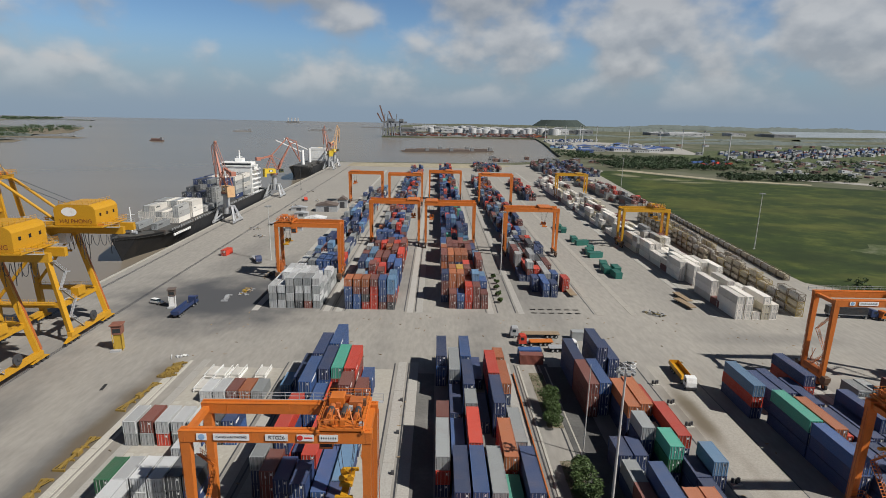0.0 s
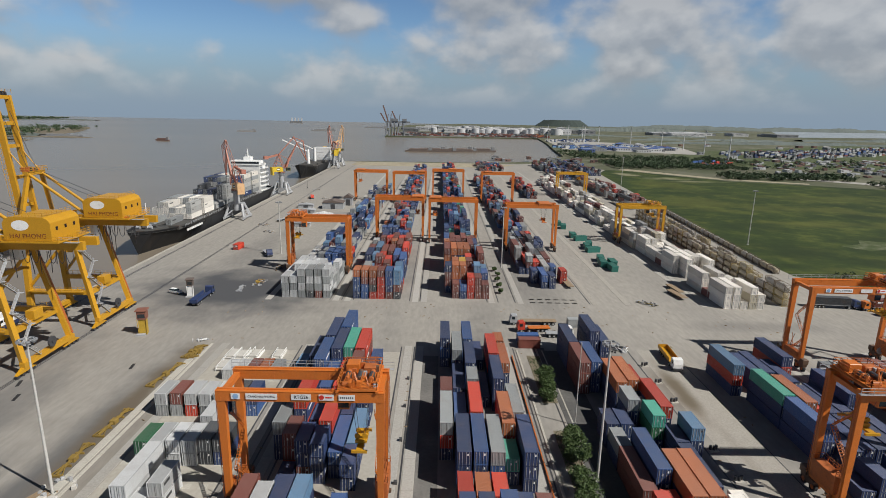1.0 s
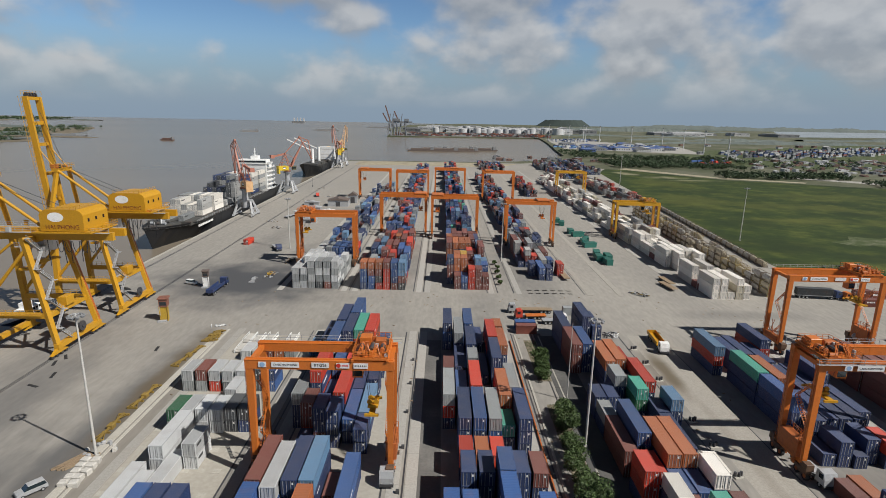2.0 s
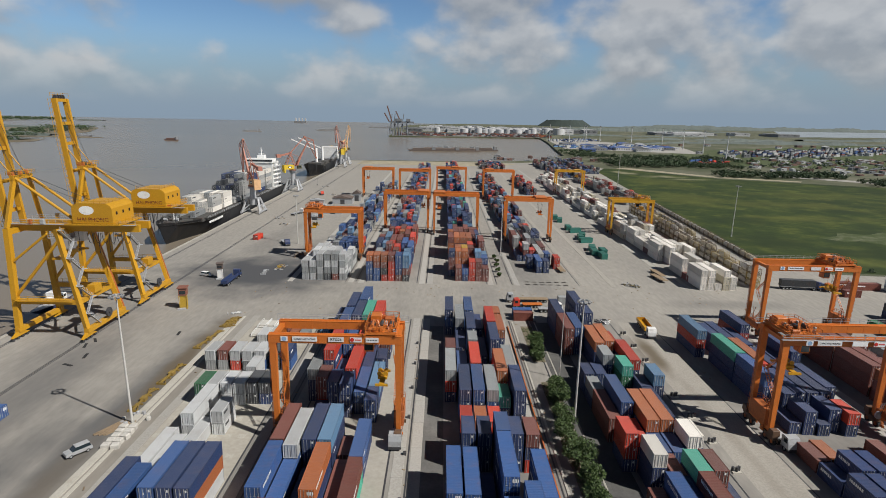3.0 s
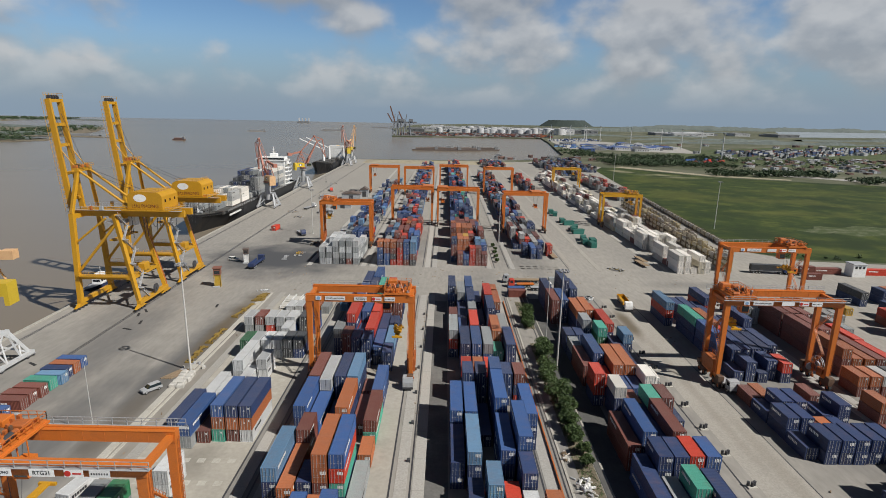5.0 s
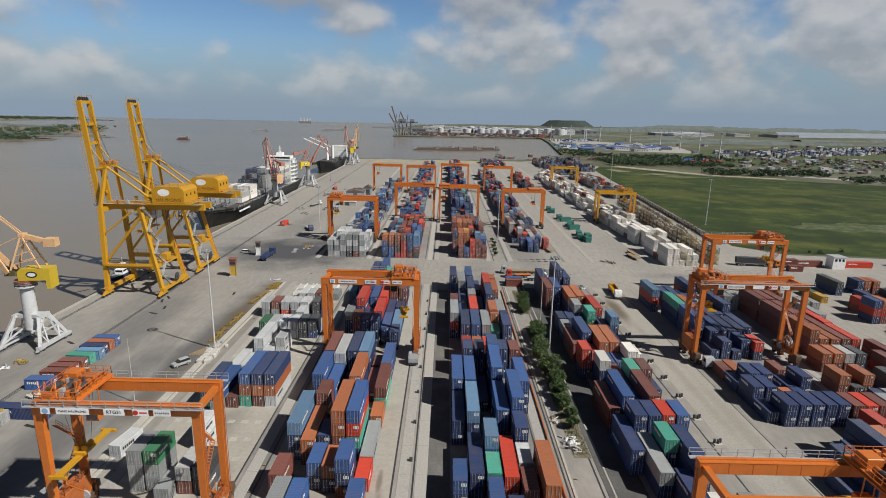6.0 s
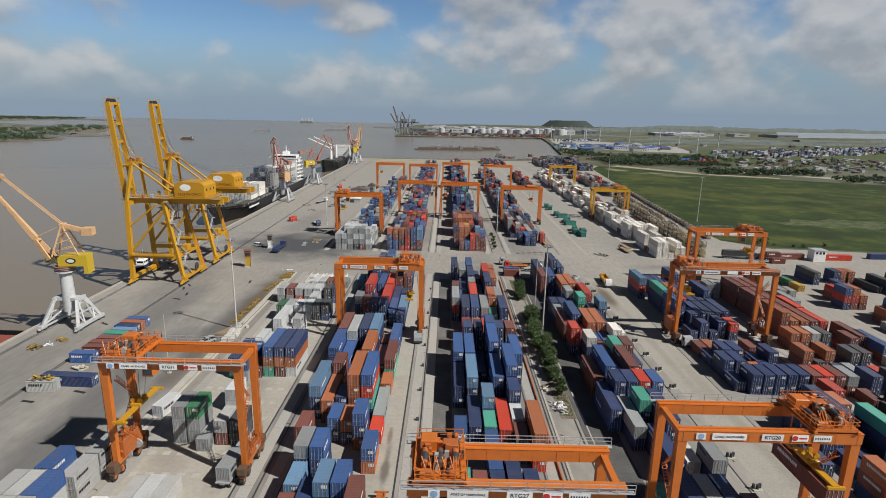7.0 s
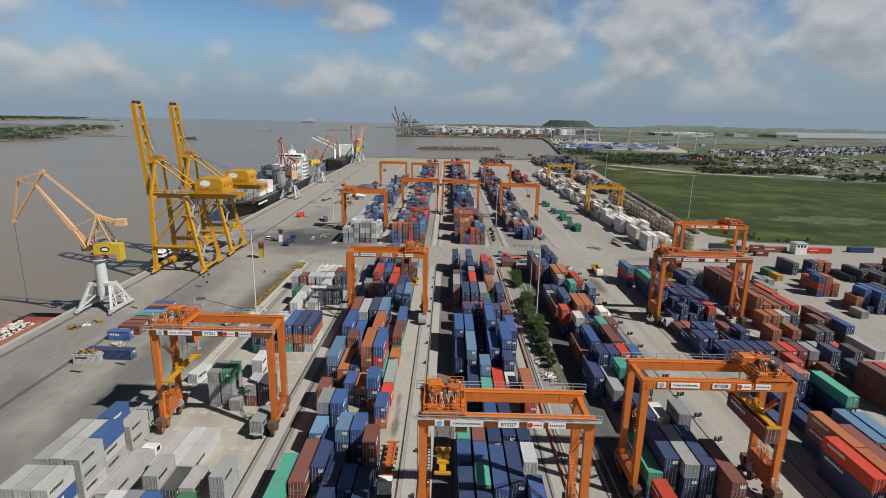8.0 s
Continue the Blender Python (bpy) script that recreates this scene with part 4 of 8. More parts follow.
stacks(125.0, 2.9, 733.0, random_rows(8, 27, "nmkkwbsm", 1, 3, 33, 0.2))
stacks(161.0, 2.9, 756.0, random_rows(8, 23, "nmkknbsm", 1, 3, 34, 0.25))
stacks(138.8, 2.9, 547.0, random_rows(5, 27, "mmkrwwcs", 1, 3, 35, 0.15))
stacks(48.8, 2.9, 733.0, random_rows(10, 14, "nmkkwbrm", 1, 2, 36, 0.35))
# single containers on the quay and by the field
APRON = [("b", -93.5, 46.5), ("m", -92.9, 50.6), ("m", -93.1, 53.5), ("m", -92.8, 56.4), ("t", -93.0, 59.7), ("l", -92.4, 62.5), ("n", -93.2, 65.3), ("o", -93.1, 68.1), ("b", -93.3, 70.9)]
for code, x, y in APRON:
    put_container(code, 6.058, x, y, 0.03, 90 + (y % 1.7) - 0.8)
for code, length, x, y, z, turn in (("n", 12.19, -89.0, 34.3, 0, 88), ("w", 6.06, -93.1, 31.4, 0, 93), ("r", 6.06, -93.8, 240.4, 0, -8),
                                    ("m", 6.06, 151.7, 162.7, 0, 90), ("r", 12.19, 185.2, 171.2, 0, 90), ("n", 12.19, 209.0, 175.1, 0, 90), ("m", 12.19, 163.0, 171.7, 0, 92), ("b", 6.06, 25.7, 136.1, 0, 92), ("m", 6.06, 25.6, 132.9, 0, 90)):
    put_container(code, 12.192 if length > 8 else 6.058, x, y, z + 0.03, turn)
# white reefers outside the crane runway
stacks(-67.2, 2.6, 2.0, [
    "2ws@-7.0 2www@-13.4 2wsw@-19.5 2www@-27.0", "2wwb@-7.0 2www@-13.4 2www@-19.4 2wsw@-27.1",
    "2ws@0.8 2ww@-5.6 2wwb@-13.3 2www@-19.5 2wbw@-27.0"], near_y=50.0)
put_container("p", 6.058, -61.0, 24.0, 0.03, -9)


# ---- lettering ----
def lettering(text, size, mat, parent, m, name="lettering", label=""):
    cu = bpy.data.curves.new("text", "FONT")
    cu.body, cu.size, cu.align_x, cu.align_y, cu.extrude = text, size, "CENTER", "CENTER", 0.012
    ob = new("text", cu)
    me = bpy.data.meshes.new_from_object(ob.evaluated_get(bpy.context.evaluated_depsgraph_get()))
    bpy.data.objects.remove(ob)
    bpy.data.curves.remove(cu)
    me.materials.clear()
    me.materials.append(mat)
    out = new(name, me)
    out.parent, out.matrix_basis = parent, m
    return tagged(out, label)


# ---- rubber-tyred gantry cranes ----
def wheel(parent, x, y, z, r=0.78, w=0.55):
    t = Geo().tube((-w / 2, 0, 0), (w / 2, 0, 0), r, 20)
    tyre = part("wheel", t, RUBBER, parent, at=pose(x, y, z))
    part("rim", Geo().tube((-w / 2 - 0.03, 0, 0), (w / 2 + 0.03, 0, 0), r * 0.5, 14).tube((-w / 2 - 0.06, 0, 0), (w / 2 + 0.06, 0, 0), r * 0.18, 8), RUSTY, tyre)


def rtg(x, y, trolley, number="", words="CANG HAI PHONG", paint=ORANGE, hoist=13.0, load="", span=23.4, top=22.4, detail=True, front_walk=False, turn=0.0, reel=False, wide=False):
    word = "yellow" if paint is YELLOW else "orange"
    c = thing("gantry_crane", pose(x, y, 0, 0, 0, turn), f"{word} rubber-tyred gantry crane straddling container rows", "gantry crane", "rubber-tyred gantry cranes")
    h, base = span / 2, 3.5
    gird, gw = 1.55, 1.15
    for sy in (-1, 1):
        yy = sy * base
        g = Geo().box(-h - 0.7, yy - gw / 2, top - gird, h + 0.7, yy + gw / 2, top)
        g.box(-h - 0.75, yy - gw / 2 - 0.05, top, h + 0.75, yy + gw / 2 + 0.05, top + 0.06)
        for k in range(9):
            q = -h + span * k / 8
            g.box(q - 0.04, yy - gw / 2 - 0.03, top - gird, q + 0.04, yy + gw / 2 + 0.03, top)
        g.beam((-h - 0.5, yy, top + 0.14), (h + 0.5, yy, top + 0.14), 0.12, 0.18)
        girder = part("girder", g, paint, c)
        for sx in (-1, 1):
            leg = Geo()
            leg.poly([(sx * h - 0.42, yy - 0.42, 2.6), (sx * h + 0.42, yy - 0.42, 2.6), (sx * h + 0.42, yy + 0.42, 2.6), (sx * h - 0.42, yy + 0.42, 2.6),
                      (sx * h - 0.62, yy - 0.5, top - gird), (sx * h + 0.62, yy - 0.5, top - gird), (sx * h + 0.62, yy + 0.5, top - gird), (sx * h - 0.62, yy + 0.5, top - gird)],
                     [(0, 3, 2, 1), (4, 5, 6, 7), (0, 1, 5, 4), (1, 2, 6, 5), (2, 3, 7, 6), (3, 0, 4, 7)])
            lp = part("leg", leg, paint, c)
            if detail:
                lad = Geo()
                for k in range(34):
                    z = 3.2 + 0.5 * k
                    lad.box(sx * h + sx * 0.78 - 0.02, yy - 0.25, z, sx * h + sx * 0.78 + 0.02, yy + 0.25, z + 0.05)
                for d in (-0.25, 0.25):
                    lad.beam((sx * (h + 0.78), yy + d, 2.8), (sx * (h + 0.78), yy + d, top - 1), 0.06, 0.06)
                part("ladder", lad, RUSTY, lp)
            # bogie with a pair of wheels on each corner
            b = Geo().box(sx * h - 0.55, yy + sy * 0.2 - 1.7, 1.5, sx * h + 0.55, yy + sy * 0.2 + 1.7, 2.1)
            b.prism([(yy + sy * 0.2 - 1.9, 1.5), (yy + sy * 0.2 + 1.9, 1.5), (yy + sy * 0.2 + 1.1, 0.75), (yy + sy * 0.2 - 1.1, 0.75)], sx * h - 0.28, sx * h + 0.28, axis="x")
            b.tube((sx * h, yy + sy * 0.2, 2.0), (sx * h, yy + sy * 0.2, 2.7), 0.5, 12)
            bogie = part("bogie", b, OILY, c)
            for d in (-1.15, 1.15):
                wheel(bogie, sx * h, yy + sy * 0.2 + d, 0.80)
        if detail:
            out = yy + sy * (gw / 2 + 0.55)
            if sy > 0 or front_walk:
                wk = Geo().box(-h - 1.4, min(yy + sy * gw / 2, out + sy * 0.1), top - 0.25, h + 1.4, max(yy + sy * gw / 2, out + sy * 0.1), top - 0.18)
                wk.rail([(-h - 1.4, out, top - 0.2), (h + 1.4, out, top - 0.2)], 1.1, 0.035, 2.0)
                part("walkway", wk, STEEL_GREY, c, "grey walkway with handrail")
            else:
                out = yy - gw / 2 - 0.02
            if sy < 0 and number:
                face = out - 0.1
                for q, w, mt in ((-9.4, 1.3, WHITE_PAINT), (-5.6, 4.6, WHITE_PAINT), (0.2, 2.9, WHITE_PAINT), (3.9, 2.2, WHITE_PAINT), (6.9, 2.4, WHITE_PAINT)):
                    plate = part("sign_plate", Geo().box(q - w / 2, face - 0.02, top - 1.15, q + w / 2, face + 0.02, top - 0.20), mt, girder)
                if number != "-":
                    lettering(number, 0.72, BLACK, girder, pose(0.2, face - 0.035, top - 0.68, 90))
                em = Geo().tube((-9.4, face - 0.045, top - 0.68), (-9.4, face - 0.02, top - 0.68), 0.42, 16)
                part("emblem", em, PALE_BLUE, girder)
                lettering(words, 0.46 if len(words) < 15 else 0.40, BLACK, girder, pose(-5.6, face - 0.035, top - 0.68, 90))
                bars = Geo()
                for k in range(7):
                    bars.box(5.90 + 0.30 * k, face - 0.04, top - 0.80, 6.04 + 0.30 * k, face - 0.02, top - 0.55)
                part("small_lettering", bars, BLACK, girder)
                part("red_mark", Geo().tube((3.2, face - 0.045, top - 0.68), (3.2, face - 0.02, top - 0.68), 0.38, 14).box(3.75, face - 0.04, top - 0.78, 4.8, face - 0.02, top - 0.58), SIGN_RED, girder)
    for sx in (-1, 1):
        g = Geo().box(sx * h - 0.45, -base, 2.3, sx * h + 0.45, base, 3.2)
        part("sill_beam", g, paint, c)
        g = Geo().box(sx * h - 0.4, -base, top - 1.2, sx * h + 0.4, base, top - 0.4)
        part("end_tie", g, paint, c)
        if detail:
            big = sx == (1 if trolley > 0 else -1)
            eh, ew = (6.4, 0.95) if big else (4.4, 0.6)
            e = Geo().block(sx * h - ew, -2.75, 3.21, sx * h + ew, 2.75, eh, 0.08)
            pk = part("power_pack" if big else "electrical_house", e, RUSTY, c)
            for q in (-1, 1):
                part("louvre", Geo().box(sx * h + q * ew - 0.03, -2.2, 3.6, sx * h + q * ew + 0.03, 0.4, eh - 0.5), RUSTY, pk)
            part("pack_rail", Geo().rail([(sx * h - ew, -2.7, eh), (sx * h + ew, -2.7, eh), (sx * h + ew, 2.7, eh), (sx * h - ew, 2.7, eh)], 1.0, 0.03, 1.2), RUSTY, pk)
            for sy in (-1, 1):
                part("cable_box", Geo().block(sx * h - 0.7, sy * 4.9 - 0.7, 2.1, sx * h + 0.7, sy * 4.9 + 0.7, 3.4, 0.06), OILY, c)
            r = Geo().tube((sx * (h - 0.9), 1.2, 3.4), (sx * (h - 0.9), 1.5, 3.4), 0.9, 18)
            r.tube((sx * (h - 0.9), 1.1, 3.4), (sx * (h - 0.9), 1.6, 3.4), 0.25, 10)
            part("cable_reel", r, STEEL_GREY, c)
            rr = random.Random(int(abs(x * 7 + y * 3)) + sx)
            for k in range(11):
                a, b, z = sx * h + rr.uniform(-1.0, 0.7), rr.uniform(-4.6, 4.3), rr.choice((0.9, 1.5, 2.2, 3.3, 4.2))
                part("service_box", Geo().block(a, b, z, a + rr.uniform(0.25, 0.7), b + rr.uniform(0.3, 0.9), z + rr.uniform(0.3, 0.9), 0.04), (RUSTY, OILY, paint, STEEL_GREY)[k % 4], c)
            for k in range(5):
                b = rr.uniform(-3.0, 3.0)
                part("cable", Geo().tube((sx * (h - 0.75), b, 3.2), (sx * (h - 0.95), b + rr.uniform(-1.5, 1.5), rr.uniform(5.5, 9.0)), 0.07, 6), (STEEL_DARK, RUSTY)[k % 2], c)
            st = Geo()
            for k in range(3):
                z0, ya, yb = 3.2 + 4.9 * k, -2.2 if k % 2 else 2.2, 2.2 if k % 2 else -2.2
                for d in (-0.28, 0.28):
                    st.beam((sx * (h - 0.75) + d, ya, z0), (sx * (h - 0.75) + d, yb, z0 + 4.9), 0.05, 0.14)
                for q in range(14):
                    w = (q + 0.5) / 14
                    st.box(sx * (h - 0.75) - 0.27, ya + (yb - ya) * w - 0.1, z0 + 4.9 * w, sx * (h - 0.75) + 0.27, ya + (yb - ya) * w + 0.1, z0 + 4.9 * w + 0.03)
                st.rail([(sx * (h - 1.0), ya, z0), (sx * (h - 1.0), yb, z0 + 4.9)], 0.9, 0.022, 1.0)
            part("stairs", st, paint if number else RUSTY, c)
    if reel:
        r = Geo()
        for k in range(24):
            u, w = math.tau * k / 24, math.tau * (k + 1) / 24
            for q in (-0.2, 0.2):
                r.beam((h + q, 2.1 * math.cos(u), 4.6 + 2.1 * math.sin(u)), (h + q, 2.1 * math.cos(w), 4.6 + 2.1 * math.sin(w)), 0.12, 0.12)
            if k % 3 == 0:
                r.beam((h, 0, 4.6), (h, 2.1 * math.cos(u), 4.6 + 2.1 * math.sin(u)), 0.09, 0.09)
        r.tube((h - 0.25, 0, 4.6), (h + 0.25, 0, 4.6), 0.75, 16)
        part("cable_reel", r, STEEL_GREY, c, "large open grey cable reel")
    # trolley with hoist machinery, cab and spreader
    tr = part("trolley", Geo().box(trolley - 2.9, -base - 0.7, top + 0.35, trolley + 2.9, base + 0.7, top + 0.75).box(trolley - 3.1, -base - 0.9, top + 0.2, trolley - 2.7, base + 0.9, top + 0.5).box(trolley + 2.7, -base - 0.9, top + 0.2, trolley + 3.1, base + 0.9, top + 0.5), paint, c)
    if detail:
        rg = Geo().rail([(trolley - 2.9, -base - 0.7, top + 0.75), (trolley + 2.9, -base - 0.7, top + 0.75), (trolley + 2.9, base + 0.7, top + 0.75), (trolley - 2.9, base + 0.7, top + 0.75), (trolley - 2.9, -base - 0.7, top + 0.75)], 1.15, 0.035, 1.2)
        part("handrail", rg, paint, tr)
        r = random.Random(int(abs(x * 3 + y)))
        for k in range(3):
            q = trolley - 1.8 + 1.8 * k
            part("hoist_drum", Geo().tube((q, -2.3, top + 1.25), (q, 0.6, top + 1.25), 0.42, 14), OILY if k == 1 else RUSTY, tr)
            part("cable_winding", Geo().tube((q, -1.7, top + 1.25), (q, -0.2, top + 1.25), 0.45, 14), STEEL_DARK, tr)
        part("machinery_box", Geo().block(trolley - 2.4, 1.2, top + 0.75, trolley - 0.4, 3.2, top + 2.1, 0.08), paint, tr)
        part("machinery_box", Geo().block(trolley + 0.3, 1.0, top + 0.75, trolley + 2.2, 2.6, top + 1.7, 0.08), RUSTY, tr)
        part("motor", Geo().tube((trolley - 2.2, -3.3, top + 1.15), (trolley - 0.9, -3.3, top + 1.15), 0.35, 12).box(trolley - 2.1, -3.6, top + 0.75, trolley - 1.0, -3.0, top + 1.0), RUSTY, tr)
        for k in range(30):
            a, b = r.uniform(trolley - 2.6, trolley + 2.4), r.uniform(-base - 0.4, base + 0.2)
            part("gear_box", Geo().block(a, b, top + 0.75, a + r.uniform(0.2, 0.7), b + r.uniform(0.2, 0.7), top + 0.75 + r.uniform(0.3, 1.3), 0.03), (RUSTY, paint, OILY, RUSTY, STEEL_GREY)[k % 5], tr)
        for k in range(9):
            a = r.uniform(trolley - 2.5, trolley + 2.5)
            part("strut", Geo().beam((a, -base, top + 0.75), (a + r.uniform(-1, 1), -base + 1, top + 2.6), 0.1, 0.1), paint, tr)
        side = -1 if trolley > 0 else 1
        cab = part("cab", Geo().prism([(trolley + side * 2.6 - 0.9, top - 4.4), (trolley + side * 2.6 + 0.9, top - 4.4), (trolley + side * 2.6 + 0.9, top - 2.2), (trolley + side * 2.6 - 0.9, top - 2.2)], -1.0, 1.1), paint, c)
        part("cab_window", Geo().box(trolley + side * 2.6 - 0.8, -1.03, top - 4.1, trolley + side * 2.6 + 0.8, -1.0, top - 2.7), GLASS, cab)
        part("cab_hanger", Geo().beam((trolley + side * 2.6 - 0.7, 0, top - 2.2), (trolley + side * 2.6 - 0.7, 0, top + 0.4), 0.12, 0.12).beam((trolley + side * 2.6 + 0.7, 0, top - 2.2), (trolley + side * 2.6 + 0.7, 0, top + 0.4), 0.12, 0.12), paint, cab)
    ls = 12.0 if load or wide else 6.0
    sp = Geo().box(trolley - 0.5, -ls / 2, hoist, trolley + 0.5, ls / 2, hoist + 0.35)
    for sy in (-1, 1):
        sp.box(trolley - 1.2, sy * ls / 2 - 0.2, hoist - 0.15, trolley + 1.2, sy * ls / 2 + 0.2, hoist + 0.25)
    sp.block(trolley - 0.9, -1.3, hoist + 0.35, trolley + 0.9, 1.3, hoist + 0.9, 0.1)
    for sx in (-1, 1):
        sp.tube((trolley + sx * 0.6, -0.9, hoist + 1.3), (trolley + sx * 0.6, -0.6, hoist + 1.3), 0.45, 12).tube((trolley + sx * 0.6, 0.6, hoist + 1.3), (trolley + sx * 0.6, 0.9, hoist + 1.3), 0.45, 12)
    spread = part("spreader", sp, YELLOW if detail else paint, c, "yellow lifting spreader")
    rp = Geo()
    for sx in (-1, 1):
        for sy in (-1, 1):
            rp.beam((trolley + sx * 0.6, sy * 0.75, hoist + 1.3), (trolley + sx * 1.6, sy * 1.6, top + 0.4), 0.05, 0.05)
    part("hoist_rope", rp, STEEL_DARK, spread)
    if load:
        # the box hanging under the spreader is held by it
        ct = put_container(load, 12.192, x + trolley, y, hoist - 0.17 - H)
        ct["label"] = f"long {PAINTS[load][0]} container hanging from a crane spreader"
    return c


rtg(-20.1, 68.2, 8.4, "RTG26", hoist=12.0)
rtg(-47.2, 5.3, -8.2, "RTG31", hoist=12.0, front_walk=True, span=22.4, wide=True)
rtg(6.9, -24.2, -8.8, "RTG27", "PORT OF HAIPHONG", hoist=12.5, front_walk=True)
rtg(42.5, -12.0, 8.6, "RTG28", hoist=15.5, load="m")
rtg(79.0, 71.0, -10.0, "-", hoist=14.5, front_walk=True, span=26.4, reel=True)
rtg(106.9, 125.0, 8.6, "-", hoist=14.0, span=25.4)
for x, y, t in ((-48.1, 206.3, -8.5), (-20.0, 266.5, 9.0), (6.9, 263.1, -9.0), (44.0, 249.5, 6.0), (-51.0, 399.2, -8.0), (-21.9, 392.3, 8.0), (6.6, 415.3, 3.0), (43.1, 399.2, -7.0)):
    rtg(x, y, t, "", hoist=14.0, detail=y < 240)
rtg(104.2, 270.0, 6.0, "", paint=YELLOW, hoist=14.0, span=22.0, top=19.8)
rtg(108.5, 440.0, 6.0, "", paint=YELLOW, hoist=14.0, top=19.6, detail=False)


DARK_RED = material("dark_red_lettering", (0.16, 0.035, 0.02), rough=0.6, bump=0)


# ---- ship-to-shore cranes with raised booms ----
def quay_crane(y):
    x = quay_x(y + 8) + 2.3
    c = thing("quay_crane", pose(x, y, 0, 0, 0, 1.0) @ Matrix.Scale(1.062, 4), "yellow ship-to-shore container crane with its boom raised", "quay crane", "yellow quay cranes")
    ws, ls, yw, z1 = 3.4, 21.2, 16.0, 29.0
    for yy in (0.0, yw):
        top_in = 1.6 if yy == 0 else -1.6
        part("leg", Geo().beam((ws, yy, 1.8), (ws, yy + top_in, z1), 1.3, 1.3), YELLOW, c)
        part("leg", Geo().beam((ls, yy, 1.8), (ls - 5.5, yy + top_in, z1), 1.1, 1.1), YELLOW, c)
        part("portal_beam", Geo().beam((ws, yy + top_in * 0.35, 10.0), (ls - 1.6, yy + top_in * 0.35, 10.0), 0.9, 1.3), YELLOW, c)
        part("brace", Geo().tube((ws, yy + top_in * 0.4, 11.0), (ls - 4.9, yy + top_in * 0.9, 26.5), 0.42, 10), YELLOW, c)
        part("main_girder", Geo().box(ws - 2.6, yy * 0.32 + 5.4 - 0.55, z1 - 1.2, ls + 13.5, yy * 0.32 + 5.4 + 0.55, z1 + 0.7), YELLOW, c)
        # tower above the water-side legs, with its back stays
        part("tower_leg", Geo().beam((ws, yy + top_in, z1), (ws + 1.0, yy * 0.32 + 5.4, z1 + 12.5), 0.9, 0.9), YELLOW, c)
        part("back_stay", Geo().tube((ws + 1.0, yy * 0.32 + 5.4, z1 + 12.5), (ls - 2.0, yy * 0.32 + 5.4, z1 + 1.0), 0.38, 10), YELLOW, c)
        part("fore_stay", Geo().tube((ws + 1.0, yy * 0.32 + 5.4, z1 + 12.5), (ws - 3.6, yy * 0.32 + 5.4, z1 + 19.0), 0.14, 8), YELLOW, c)
    for sx, nm in ((ws, "sill_beam"), (ls, "sill_beam")):
        part(nm, Geo().box(sx - 0.6, -0.8, 1.8, sx + 0.6, yw + 0.8, 3.0), YELLOW, c)
        for yy in (0.0, yw):
            b = Geo().prism([(yy - 3.0, 0.9), (yy + 3.0, 0.9), (yy + 1.0, 1.9), (yy - 1.0, 1.9)], sx - 0.4, sx + 0.4, axis="x")
            bogie = part("bogie", b, YELLOW, c)
            for k in range(4):
                part("wheel", Geo().tube((sx - 0.2, yy - 2.5 + 1.66 * k, 0.5), (sx + 0.2, yy - 2.5 + 1.66 * k, 0.5), 0.45, 14), STEEL_DARK, bogie)
    for sx, z, w in ((ws, z1 - 0.8, 1.2), (ls - 5.5, z1 - 0.8, 1.2), (ls - 2.0, 10.0, 1.0)):
        part("cross_beam", Geo().box(sx - w / 2, -0.4 + (1.6 if z > 20 else 0.6), z - 0.8, sx + w / 2, yw + 0.4 - (1.6 if z > 20 else 0.6), z + 0.5), YELLOW, c)
    part("cross_beam", Geo().box(ws + 0.5, 4.6, z1 + 12.0, ws + 1.5, 11.4, z1 + 13.0), YELLOW, c)
    # boom, hinged at the water-side legs
    hx, hz, up = ws - 2.2, z1 - 0.2, radians(85.5)
    tip = (hx - 33.0 * math.cos(up), hz + 33.0 * math.sin(up))
    boom = Geo()
    for yy in (5.4, 10.52):
        boom.beam((hx, yy, hz), (tip[0], yy, tip[1]), 0.75, 1.5)
    for f in (0.12, 0.35, 0.60, 0.78, 0.985):
        q = (hx + (tip[0] - hx) * f, hz + (tip[1] - hz) * f)
        boom.box(q[0] - 0.45, 5.4, q[1] - 0.45, q[0] + 0.45, 10.5, q[1] + 0.45)
    boom = part("boom", boom, YELLOW, c)
    wk = Geo()
    for k in range(24):
        f = k / 24
        q = (hx + (tip[0] - hx) * f, hz + (tip[1] - hz) * f)
        wk.box(q[0] - 1.5, 4.6, q[1], q[0] - 0.6, 5.0, q[1] + 0.06)
    wk.beam((hx - 1.4, 4.6, hz), (tip[0] - 1.4, 4.6, tip[1]), 0.07, 0.07).beam((hx - 0.7, 4.6, hz), (tip[0] - 0.7, 4.6, tip[1]), 0.07, 0.07)
    part("boom_ladder", wk, YELLOW, boom)
    for k in range(4):
        part("sheave", Geo().tube((tip[0] - 0.3, 6.2 + 1.1 * k, tip[1] + 0.4), (tip[0] - 0.3, 6.6 + 1.1 * k, tip[1] + 0.4), 0.7, 14), STEEL_DARK, boom)
    part("tip_rail", Geo().rail([(tip[0] - 0.8, 5.0, tip[1] + 0.5), (tip[0] - 0.8, 10.9, tip[1] + 0.5), (tip[0] + 0.8, 10.9, tip[1] + 0.5)], 1.1, 0.04, 1.2), YELLOW, boom)
    # machinery house
    hs = Geo().prism([(19.2, z1 + 1.3), (29.4, z1 + 1.3), (29.4, z1 + 5.2), (28.9, z1 + 6.0), (27.9, z1 + 6.5), (20.7, z1 + 6.5), (19.7, z1 + 6.0), (19.2, z1 + 5.2)], 3.0, 13.0)
    house = part("machinery_house", hs, YELLOW, c)
